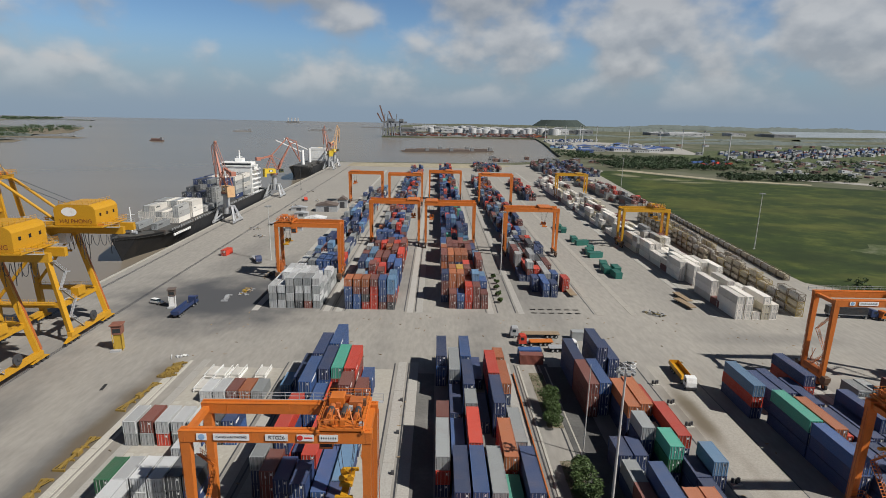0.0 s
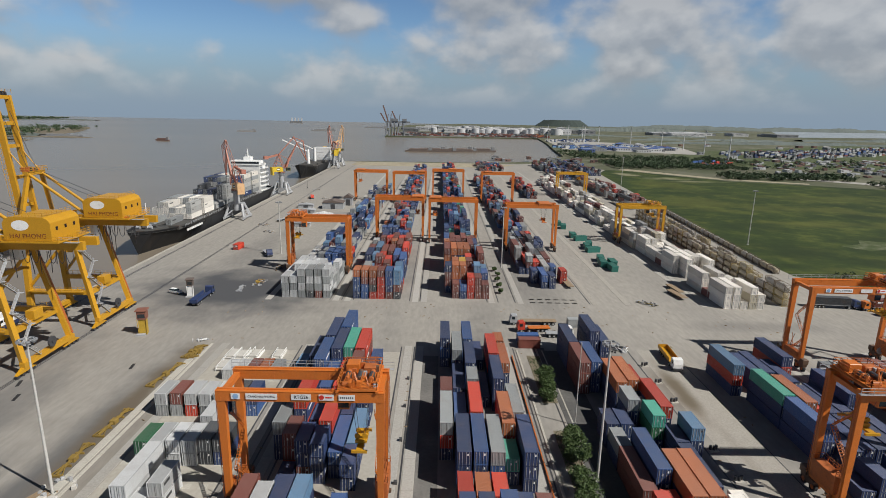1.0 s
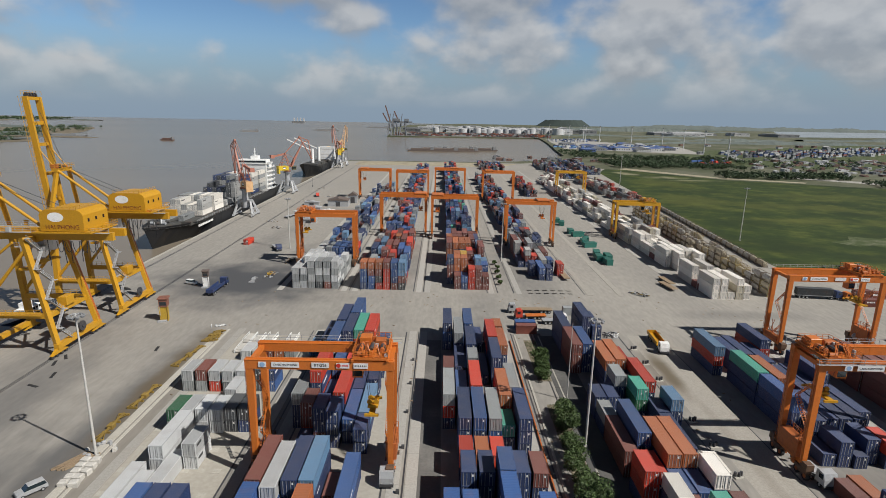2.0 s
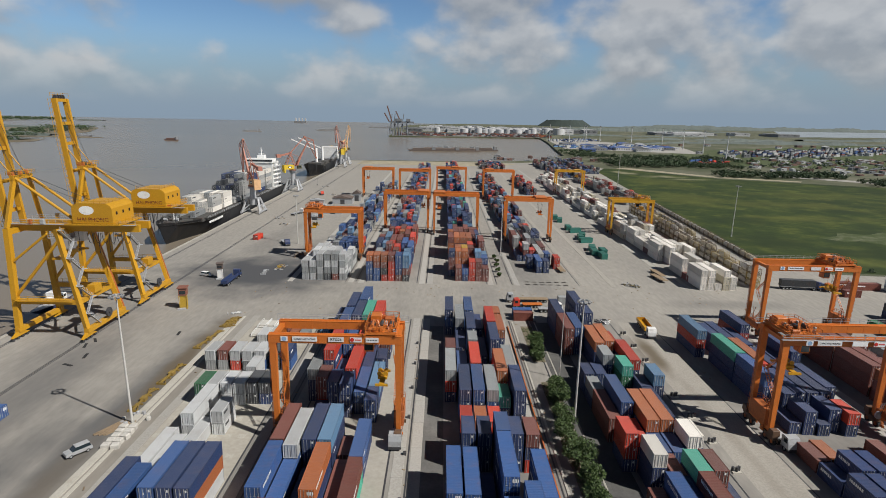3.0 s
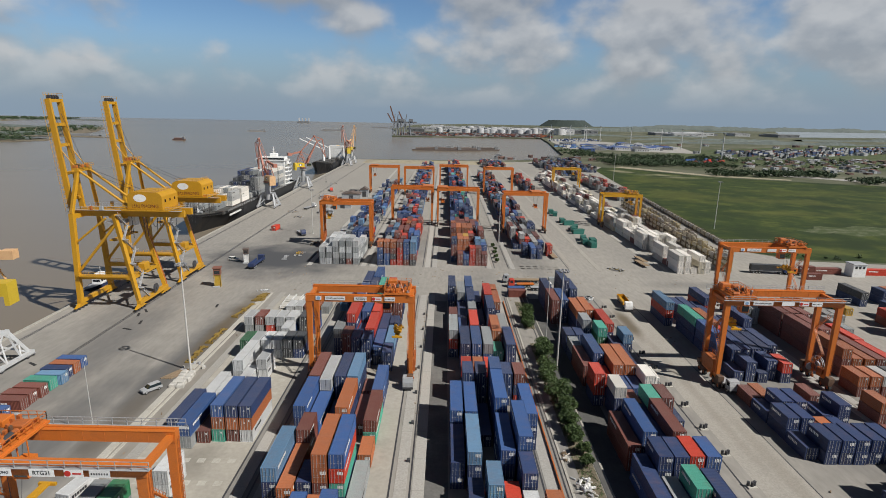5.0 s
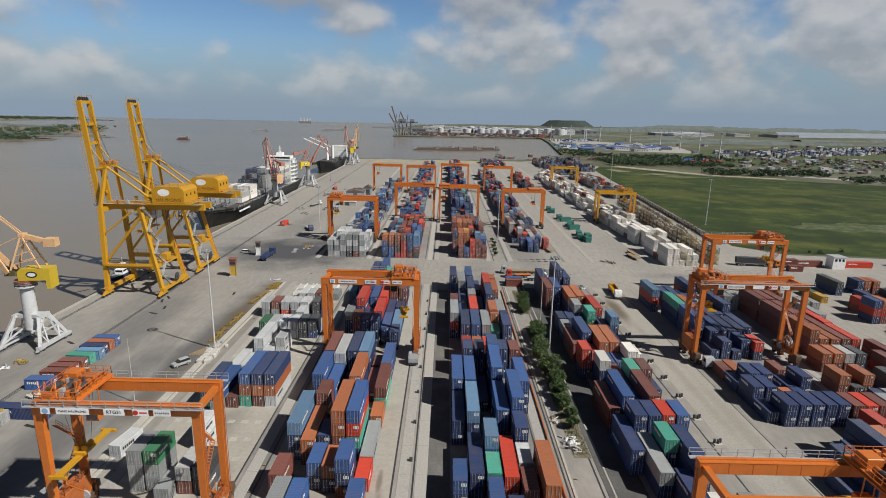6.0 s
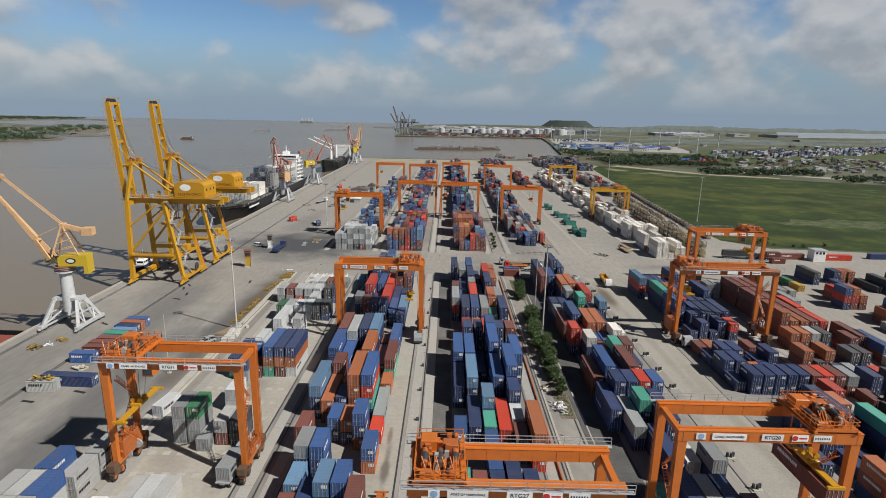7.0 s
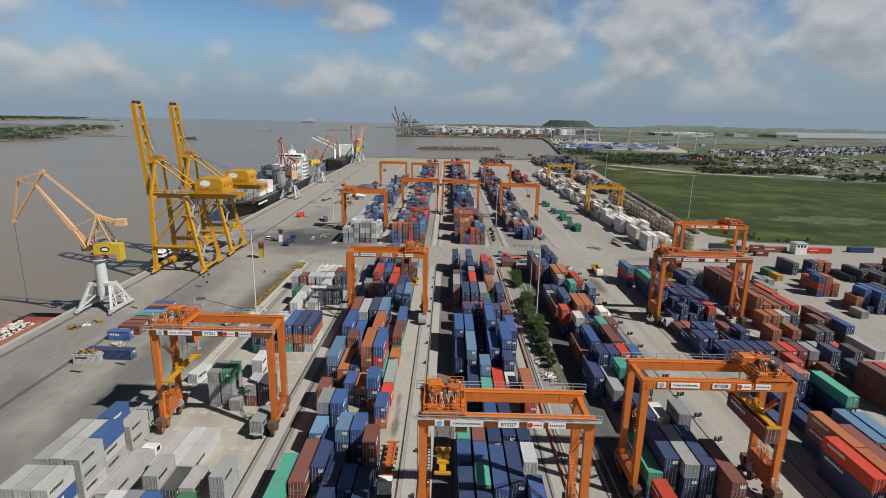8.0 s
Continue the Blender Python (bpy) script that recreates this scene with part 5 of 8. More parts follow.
    part("roof_rail", Geo().rail([(20.7, 3.2, z1 + 6.5), (27.9, 3.2, z1 + 6.5), (27.9, 12.8, z1 + 6.5)], 0.9, 0.03, 1.5), YELLOW, house)
    em = Geo()
    em.poly([(23.0 + 1.9 * math.cos(a * math.pi / 10), 2.97, z1 + 4.7 + 1.15 * math.sin(a * math.pi / 10)) for a in range(20)], [tuple(range(20))])
    part("emblem", em, WHITE_PAINT, house)
    lettering("HAI PHONG", 1.45, DARK_RED, house, pose(24.4, 2.96, z1 + 2.3, 90))
    for k in range(3):
        part("window", Geo().box(29.38, 4.7 + 3.0 * k, z1 + 3.4, 29.43, 5.4 + 3.0 * k, z1 + 4.2), WINDOW, house)
    pl = Geo().box(17.5, 2.2, z1 + 0.9, 31.2, 13.8, z1 + 1.2).rail([(17.5, 2.2, z1 + 1.2), (31.2, 2.2, z1 + 1.2), (31.2, 13.8, z1 + 1.2), (17.5, 13.8, z1 + 1.2)], 1.1, 0.035, 1.6)
    part("platform", pl, YELLOW, c)
    # trolley, cab and cable loops under the girders
    tr = part("trolley", Geo().box(12.0, 5.0, z1 - 1.9, 16.5, 10.9, z1 - 1.2), YELLOW, c)
    part("cab", Geo().block(16.6, 7.0, z1 - 4.2, 18.8, 9.0, z1 - 1.6, 0.1), WHITE_PAINT, tr)
    part("cab_window", Geo().box(16.55, 7.2, z1 - 3.8, 16.62, 8.8, z1 - 2.2), GLASS, tr)
    loops = Geo()
    for k in range(6):
        q = ls + 1.0 + 1.9 * k
        for i in range(6):
            a, b = math.pi * i / 6, math.pi * (i + 1) / 6
            loops.beam((q - 0.8 * math.cos(a), 4.6, z1 - 1.4 - 2.8 * math.sin(a)), (q - 0.8 * math.cos(b), 4.6, z1 - 1.4 - 2.8 * math.sin(b)), 0.1, 0.1)
    part("cable_loop", loops, STEEL_DARK, c)
    sp = Geo().box(13.6, 2.2, 21.0, 14.9, 13.8, 21.4).box(13.2, 2.0, 20.8, 15.3, 2.5, 21.3).box(13.2, 13.5, 20.8, 15.3, 14.0, 21.3).block(13.2, 6.6, 21.4, 15.3, 9.4, 22.2, 0.1)
    spr = part("spreader", sp, YELLOW, c)
    rp = Geo()
    for sx in (13.3, 15.2):
        for sy in (7.0, 9.0):
            rp.beam((sx, sy, 22.2), (sx, sy, z1 - 1.9), 0.06, 0.06)
    part("hoist_rope", rp, STEEL_DARK, spr)
    # zigzag stairs up a land-side leg
    st = Geo()
    for k in range(7):
        z0 = 3.0 + 3.7 * k
        q = ls - 5.5 * (z0 - 1.8) / (z1 - 1.8) + 0.9
        ya, yb = (0.6, 4.2) if k % 2 else (4.2, 0.6)
        st.beam((q, ya, z0), (q - 0.4, yb, z0 + 3.7), 0.7, 0.12)
        st.rail([(q + 0.3, ya, z0), (q - 0.1, yb, z0 + 3.7)], 0.95, 0.025, 1.0)
        st.box(q - 0.8, min(yb, yb + 0.9), z0 + 3.65, q + 0.4, max(yb, yb + 0.9), z0 + 3.72)
    part("stairs", st, STEEL_GREY, c, "grey zigzag stairs")
    # walkways, reels, cables and small houses
    for yy in (0.0, yw):
        w = Geo().rail([(ws - 2.4, yy * 0.45 + 4.4, z1 + 0.7), (ls + 13.0, yy * 0.45 + 4.4, z1 + 0.7)], 1.1, 0.035, 1.8).box(ws - 2.4, yy * 0.45 + 4.0, z1 + 0.62, ls + 13.0, yy * 0.45 + 4.9, z1 + 0.7)
        part("girder_walkway", w, STEEL_GREY, c, "grey walkway with handrail")
        w = Geo().rail([(ws + 0.8, yy - 0.8, 10.7), (ls - 2.4, yy - 0.8, 10.7)], 1.1, 0.03, 1.6).box(ws + 0.8, yy - 1.1, 10.6, ls - 2.4, yy - 0.3, 10.68)
        part("portal_walkway", w, YELLOW, c)
        part("knee_brace", Geo().beam((ws, yy + (1.1 if yy == 0 else -1.1), 20.0), (ls - 8.0, yy + (1.5 if yy == 0 else -1.5), z1 - 1.2), 0.5, 0.5), YELLOW, c)
        part("boom_rope", Geo().beam((ws + 1.0, yy * 0.2 + 6.2, z1 + 12.6), (tip[0] + 0.6, yy * 0.2 + 6.2, tip[1] - 4.0), 0.09, 0.09).beam((ws + 1.2, yy * 0.2 + 6.6, z1 + 12.8), (20.0, yy * 0.2 + 6.6, z1 + 6.4), 0.09, 0.09), STEEL_DARK, c)
        part("folded_stay", Geo().beam((ws - 3.0, yy * 0.32 + 5.4, z1 + 10.0), (tip[0] + 1.2, yy * 0.32 + 5.4, tip[1] - 7.0), 0.22, 0.3), YELLOW, c)
    part("cable_reel", Geo().tube((ls + 0.9, 8.0, 4.6), (ls + 1.3, 8.0, 4.6), 1.3, 20).tube((ls + 0.7, 8.0, 4.6), (ls + 1.5, 8.0, 4.6), 0.4, 12), STEEL_DARK, c)
    r = random.Random(int(y))
    for k in range(10):
        q, d = r.uniform(ws + 1, ls + 10), r.choice((3.6, 12.2)) + r.uniform(-0.4, 0.4)
        part("service_box", Geo().block(q, d, z1 + 0.72, q + r.uniform(0.5, 1.4), d + r.uniform(0.4, 0.9), z1 + 0.72 + r.uniform(0.6, 1.5), 0.05), (YELLOW, RUSTY, STEEL_GREY)[k % 3], c)
    for k in range(7):
        q, d = r.uniform(ls - 6, ls + 9), r.uniform(4, 12)
        part("hanging_cable", Geo().beam((q, d, z1 - 1.2), (q + r.uniform(-0.6, 0.6), d, z1 - r.uniform(4, 9)), 0.12, 0.12), STEEL_DARK, c)
    part("headblock_platform", Geo().box(11.0, 4.8, z1 - 3.2, 17.0, 11.2, z1 - 3.0).rail([(11.0, 4.8, z1 - 3.0), (17.0, 4.8, z1 - 3.0), (17.0, 11.2, z1 - 3.0)], 1.1, 0.03, 1.2), STEEL_GREY, c)
    part("lift_shaft", Geo().beam((ls - 0.3, yw + 0.9, 3.0), (ls - 5.4, yw - 0.6, z1 - 1.0), 0.9, 0.9), RUSTY, c)
    for k in range(5):
        part("top_gear", Geo().block(ws - 0.2 + r.uniform(-0.5, 1.0), 5.2 + 1.1 * k, z1 + 13.0, ws + 0.9 + r.uniform(0, 0.5), 5.9 + 1.1 * k, z1 + 13.0 + r.uniform(0.4, 1.2), 0.05), (RUSTY, STEEL_DARK)[k % 2], c)
    part("top_rail", Geo().rail([(ws - 0.3, 4.6, z1 + 13.0), (ws + 2.2, 4.6, z1 + 13.0), (ws + 2.2, 11.4, z1 + 13.0), (ws - 0.3, 11.4, z1 + 13.0), (ws - 0.3, 4.6, z1 + 13.0)], 1.1, 0.035, 1.2), YELLOW, c)
    part("electrical_house", Geo().block(ls - 3.0, 6.5, 10.5, ls - 1.0, 9.6, 12.7, 0.1), YELLOW, c)
    return c


quay_crane(111.6)
quay_crane(141.4)


# ---- slewing jib cranes ----
OLIVE_CAB = material("olive_cab_paint", (0.10, 0.09, 0.03), rough=0.5)


def jib_crane(x, y, slew, boom_angle, jib_paint, house_paint, label, base_paint=WHITE_PAINT, s=1.0, fly=-62.0, reach=23.0, tail=9.5, lift=0.0):
    c = thing("jib_crane", pose(x, y, 0) @ Matrix.Scale(s, 4), label, "jib crane", "slewing quay cranes")
    for sx in (-1, 1):
        fr = Geo()
        for sy in (-1, 1):
            fr.beam((sx * 5.2, sy * 5.2, 1.2), (sx * 3.2, sy * 1.6, 8.4), 0.8, 0.8)
            fr.beam((sx * 5.2, sy * 5.2, 1.4), (sx * 2.4, sy * 0.6, 4.6), 0.4, 0.4)
            fr.beam((sx * 4.2, sy * 3.4, 4.8), (sx * 5.2, sy * 2.2, 1.5), 0.32, 0.32)
            fr.beam((sx * 4.2, sy * 3.4, 4.8), (sx * 3.6, sy * 0.3, 7.9), 0.3, 0.3)
            fr.beam((sx * 5.2, sy * 2.2, 1.5), (sx * 3.3, sy * 1.2, 8.2), 0.34, 0.34)
            fr.beam((sx * 4.3, sy * 3.6, 4.6), (sx * 4.3, 0, 4.6), 0.3, 0.3)
        fr.box(sx * 5.2 - 0.5, -6.2, 0.9, sx * 5.2 + 0.5, 6.2, 1.7)
        fr.beam((sx * 3.2, -2.0, 8.4), (sx * 3.2, 2.0, 8.4), 0.9, 0.9)
        part("portal_frame", fr, base_paint, c)
        for sy in (-1, 1):
            bg = part("bogie", Geo().prism([(sy * 5.2 - 1.6, 0.6), (sy * 5.2 + 1.6, 0.6), (sy * 5.2 + 0.6, 1.3), (sy * 5.2 - 0.6, 1.3)], sx * 5.2 - 0.35, sx * 5.2 + 0.35, axis="x"), STEEL_GREY, c)
            for d in (-1, 1):
                part("wheel", Geo().tube((sx * 5.2 - 0.2, sy * 5.2 + d, 0.4), (sx * 5.2 + 0.2, sy * 5.2 + d, 0.4), 0.38, 12), STEEL_DARK, bg)
    part("portal_top", Geo().box(-3.7, -1.3, 7.9, 3.7, 1.3, 8.9), base_paint, c)
    part("pillar", Geo().tube((0, 0, 4.6), (0, 0, 15.0 + lift), 1.75, 24, r2=1.55).tube((0, 0, 14.2 + lift), (0, 0, 14.5 + lift), 2.6, 24), base_paint, c)
    part("pillar_rail", Geo().rail([(2.5 * math.cos(k * math.pi / 6), 2.5 * math.sin(k * math.pi / 6), 14.5 + lift) for k in range(13)], 1.0, 0.03, 1.5), STEEL_GREY, c)
    R = Matrix.Translation((0, 0, lift)) @ Matrix.Rotation(radians(slew), 4, "Z")
    sl = part("slewing_platform", Geo().tube((0, 0, 15.0), (0, 0, 16.0), 2.2, 20, r2=2.6), REDDISH, c, at=R)
    hs = Geo().prism([(-6.0, 16.2), (0.6, 16.2), (0.6, 18.7), (-0.2, 19.4), (-6.0, 19.4)], -1.9, 1.9)
    hs.box(-7.1, -1.9, 13.9, -6.0, 1.9, 19.4)
    house = part("machinery_house", hs, house_paint, c, at=R)
    for sy in (-1, 1):
        em = Geo().poly([(-2.8 + 1.4 * math.cos(a * math.pi / 9), sy * 1.92, 17.8 + 0.85 * math.sin(a * math.pi / 9)) for a in range(18)], [tuple(range(18))])
        part("emblem", em, BLACK, house)
        em = Geo().poly([(-2.8 + 1.0 * math.cos(a * math.pi / 9), sy * 1.94, 17.8 + 0.5 * math.sin(a * math.pi / 9)) for a in range(18)], [tuple(range(18))])
        part("emblem_ring", em, WHITE_PAINT, house)
    cb = part("cab", Geo().block(3.0, -3.4, 16.6, 5.6, -1.2, 19.0, 0.1), OLIVE_CAB, c, at=R)
    part("cab_window", Geo().box(5.6, -3.2, 17.0, 5.65, -1.4, 18.8).box(3.2, -3.45, 17.4, 5.4, -3.4, 18.7), GLASS, cb)
    tw = Geo()
    for sy in (-1, 1):
        tw.beam((2.0, sy * 1.8, 19.0), (-1.2, sy * 0.9, 28.0), 0.4, 0.4).beam((-5.0, sy * 1.8, 19.5), (-1.2, sy * 0.9, 28.0), 0.35, 0.35)
        for k in range(3):
            z = 20.5 + 2.2 * k
            f = (z - 19) / 9
            tw.beam((2.0 - 3.2 * f, sy * (1.8 - 0.9 * f), z), (-5.0 + 3.8 * f, sy * (1.8 - 0.9 * f), z + 1.5), 0.18, 0.18)
    tw.box(-1.7, -1.2, 27.6, -0.7, 1.2, 28.4)
    part("tower_frame", tw, jib_paint, c, at=R)
    ba = radians(boom_angle)
    tipx, tipz = 2.8 + reach * math.cos(ba), 18.2 + reach * math.sin(ba)
    bm = Geo()
    fx0, fz0 = 2.8 + (tipx - 2.8) * 0.28, 18.2 + (tipz - 18.2) * 0.28
    for sy in (-1, 1):
        bm.beam((2.8, sy * 1.7, 18.2), (fx0, sy * 0.7, fz0), 0.42, 1.2)
    bm.beam((fx0 - 0.5, 0, fz0 - 0.5), (tipx, 0, tipz), 1.3, 1.5, w2=0.6, h2=0.6)
    for k in range(1, 6):
        f = 0.28 + 0.72 * k / 6
        q, z = 2.8 + (tipx - 2.8) * f, 18.2 + (tipz - 18.2) * f
        bm.box(q - 0.06, -0.7, z - 0.1, q + 0.06, 0.7, z + 0.6)
    part("boom", bm, jib_paint, c, at=R)
    fa = radians(fly)
    fx, fz = tipx + 13.5 * math.cos(fa), tipz + 13.5 * math.sin(fa)
    kx, kz = tipx - 4.6 * math.cos(fa), tipz - 4.6 * math.sin(fa)
    mx, mz = tipx + 4.6, tipz + 1.6
    fl = Geo()
    for sy in (-0.45, 0.45):
        fl.beam((kx, sy, kz), (fx, sy * 0.4, fz), 0.22, 0.5).beam((kx, sy, kz), (mx, sy, mz), 0.2, 0.4).beam((mx, sy, mz), (fx, sy * 0.4, fz), 0.2, 0.4)
        fl.beam((tipx, sy, tipz), (mx, sy, mz), 0.18, 0.3)
    fl.tube((kx, -0.5, kz), (kx, 0.5, kz), 0.7, 14).tube((fx, -0.4, fz), (fx, 0.4, fz), 0.6, 14)
    part("fly_jib", fl, jib_paint, c, at=R)
    tie = Geo()
    for sy in (-0.5, 0.5):
        tie.beam((-1.2, sy, 28.0), (kx, sy, kz), 0.22, 0.3)
    part("tie_bar", tie, jib_paint, c, at=R)
    cw = Geo().beam((-1.2, 0, 27.8), (-tail, 0, 26.2), 1.0, 1.2).block(-tail - 2.5, -1.2, 25.0, -tail + 0.3, 1.2, 27.2, 0.1)
    cw.beam((-1.0, 0, 28), (8.0, 0, 23.6), 0.22, 0.22)
    part("counterweight_arm", cw, jib_paint, c, at=R)
    part("hoist_rope", Geo().beam((fx, 0, fz), (fx, 0, 3.0 - lift), 0.09, 0.09).tube((fx, 0, 3.0 - lift), (fx, 0, 3.8 - lift), 0.3, 10), STEEL_DARK, c, at=R)
    return c


jib_crane(-112.6, 70.5, 188.0, 57.5, PEACH, LEMON, "jib crane with lemon yellow house on a pale grey portal base", reach=23.2, fly=-56.0, s=1.01, tail=6.6, lift=2.2, base_paint=material("pale_grey_paint", (0.50, 0.51, 0.51), rough=0.5, stain=(0.30, 0.25, 0.2), stain_amt=0.5, scale=0.8))
jib_crane(-121.3, 315.6, 132.0, 68.0, REDDISH, PEACH, "faded red slewing jib crane on a pale portal base", STEEL_GREY, s=1.11, fly=-82.0, reach=19.5)
jib_crane(-124.0, 420.0, 40.0, 60.0, REDDISH, LEMON, "faded red jib crane with yellow house on the quay", STEEL_GREY, s=1.11, fly=-60.0, reach=20.0)
jib_crane(-124.9, 639.7, 120.0, 66.0, REDDISH, LEMON, "distant red and yellow jib crane on the quay", STEEL_GREY, s=1.11, fly=-75.0)
jib_crane(-124.9, 674.7, 80.0, 66.0, PEACH, LEMON, "distant orange and yellow jib crane on the quay", STEEL_GREY, s=1.11, fly=-75.0)


# ---- light masts ----
LAMP_GREY = material("dull_lamp_grey", (0.20, 0.205, 0.21), rough=0.5)
MAST_GREY = material("pale_galvanised_pole", (0.48, 0.47, 0.44), rough=0.6, fine=10)

def mast(x, y, h, label, r=0.26, lamps=8, group="floodlight masts"):
    c = thing("light_mast", pose(x, y, 0), label, "light mast", group)
    part("pole", Geo().tube((0, 0, 0.3), (0, 0, h), r, 10, r2=r * 0.55).box(-0.4, -0.4, 0, 0.4, 0.4, 0.3), MAST_GREY, c)
    if lamps:
        ring = Geo()
        k = 12
        for i in range(k):
            a, b = 2 * math.pi * i / k, 2 * math.pi * (i + 1) / k
            ring.beam((1.0 * math.cos(a), 1.0 * math.sin(a), h - 0.3), (1.0 * math.cos(b), 1.0 * math.sin(b), h - 0.3), 0.1, 0.1)
        ring.beam((-1.0, 0, h - 0.3), (1.0, 0, h - 0.3), 0.08, 0.08).beam((0, -1.0, h - 0.3), (0, 1.0, h - 0.3), 0.08, 0.08)
        part("lamp_ring", ring, STEEL_GREY, c)
        for i in range(lamps):
            a = 2 * math.pi * i / lamps
            part("floodlight", Geo().block(-0.28, -0.18, -0.18, 0.28, 0.25, 0.2, 0.05), LAMP_GREY, c, at=pose(1.15 * math.cos(a), 1.15 * math.sin(a), h - 0.45, -25, 0, math.degrees(a) - 90))


mast(-63.3, 69.9, 27.8, "tall grey steel floodlight mast beside the reefer yard")
mast(28.6, 75.2, 26.6, "tall grey steel floodlight mast in the planted strip")
mast(161.6, 268.3, 28.6, "tall floodlight mast at the edge of the field")
mast(171.8, 506.3, 28.6, "tall floodlight mast at the edge of the field")
mast(-71.3, 231.3, 24.2, "tall floodlight mast on the quay apron")
mast(26.7, 214.2, 26.4, "tall floodlight mast between container blocks")
mast(29.0, 93.2, 18.6, "slim grey steel pole in the planted strip", 0.13, 0, "slim poles")
mast(-69.0, 40.9, 15.3, "slim grey steel pole on the apron", 0.11, 0, "slim poles")

# ---- shrubs of the planted strip ----
def leaf_clump(g, rng, c, r, n, size):
    for _ in range(n):
        d = Vector((rng.gauss(0, 1), rng.gauss(0, 1), rng.gauss(0, 1))).normalized() * r * rng.uniform(0.55, 1.0)
        p = Vector(c) + Vector((d.x, d.y, d.z * 0.8))
        a = Vector((rng.gauss(0, 1), rng.gauss(0, 1), rng.gauss(0, 0.6))).normalized()
        b = a.cross(Vector((rng.gauss(0, 1), rng.gauss(0, 1), rng.gauss(0, 1)))).normalized()
        s = size * rng.uniform(0.6, 1.4)
        g.poly([p - a * s, p + b * s * 0.45, p + a * s, p - b * s * 0.45], [(0, 1, 2, 3)])


def shrub(x, y, r, h, seed):
    rng = random.Random(seed)
    c = thing("tree", pose(x, y, 0), "bushy dark green shade tree in the soil bed", "tree", "trees of the planted strip")
    tr = Geo().tube((0, 0, 0), (0.1, 0, h * 0.45), 0.13, 8, r2=0.08)
    for k in range(5):
        a = 2 * math.pi * k / 5 + rng.random()
        tr.tube((0.1, 0, h * rng.uniform(0.25, 0.45)), (r * 0.6 * math.cos(a), r * 0.6 * math.sin(a), h * rng.uniform(0.6, 0.8)), 0.06, 6, r2=0.025)
    part("trunk", tr, BARK, c)
    g = Geo()
    for k in range(13):
        a, d = rng.uniform(0, 2 * math.pi), r * math.sqrt(rng.random()) * 0.75
        leaf_clump(g, rng, (d * math.cos(a), d * math.sin(a), h * rng.uniform(0.45, 0.85)), r * rng.uniform(0.34, 0.56), 190, 0.20)
    part("crown", g, LEAF, c)


rng = random.Random(9)
for y, r, h in ((111.3, 2.16, 3.9), (107.3, 2.05, 4.1), (103.4, 1.73, 3.2), (86.5, 1.62, 3.2), (82.6, 2.27, 4.5), (78.7, 2.16, 4.1), (74.7, 1.84, 3.5), (70.8, 2.05, 3.9), (66.9, 2.16, 4.3), (62.9, 2.05, 3.7), (59.0, 1.84, 3.2), (55.6, 2.16, 4.3), (51.7, 2.16, 4.1), (47.2, 1.73, 3.0), (43.3, 1.84, 3.5), (39.3, 1.51, 2.6), (34.8, 1.30, 2.2)):
    k = rng.uniform(0.9, 1.3)
    shrub(25.7 + rng.uniform(-1.1, 1.1), y + rng.uniform(-1.3, 1.3), r * k, h * k * rng.uniform(0.8, 1.25), round(y * 3))
    if not 102 < y < 104 and 36 < y < 123 and rng.random() < 0.6:
        shrub(25.8 + rng.uniform(-0.6, 0.6), y - 1.95, r * 0.75, h * rng.uniform(0.55, 0.85), round(y * 3) + 1)
g = Geo()
for k in range(2600):
    y = rng.uniform(25, 91) if k % 4 else rng.uniform(102, 126)
    leaf_clump(g, rng, (rng.uniform(24.1, 27.3), y, 0.1), 0.3, 2, 0.16)
solid("low_weeds", g, LEAF, "low green weeds in the soil bed", "weeds", kind="stuff")
# small planted island beyond the cross road
for k in range(5):
    shrub(23.2 + rng.uniform(-0.8, 0.8), 180 + 7.3 * k, 1.0, 1.9, 70 + k)

OLIVE_YELLOW = material("worn_olive_yellow", (0.25, 0.165, 0.035), rough=0.7, stain=(0.14, 0.09, 0.04), stain_amt=0.8, scale=1.5)
DULL_YELLOW = material("dull_yellow_paint", (0.42, 0.27, 0.03), rough=0.6, stain=(0.2, 0.12, 0.03), stain_amt=0.6)

# ---- tank containers ----
CREAM_TANK = material("tank_cream", (0.46, 0.40, 0.29), rough=0.4, stain=(0.18, 0.13, 0.08), stain_amt=0.6, scale=0.8)
STEEL_TANK = material("tank_steel", (0.45, 0.42, 0.37), rough=0.4, metal=0.2, stain=(0.13, 0.10, 0.08), stain_amt=0.8, scale=0.8)
TANK_FRAME = material("tank_frame_brown", (0.15, 0.115, 0.08), rough=0.6, fine=14)
DULL_FRAME = material("tank_frame_yellow", (0.33, 0.25, 0.09), rough=0.6, fine=14)
TANKS = {}


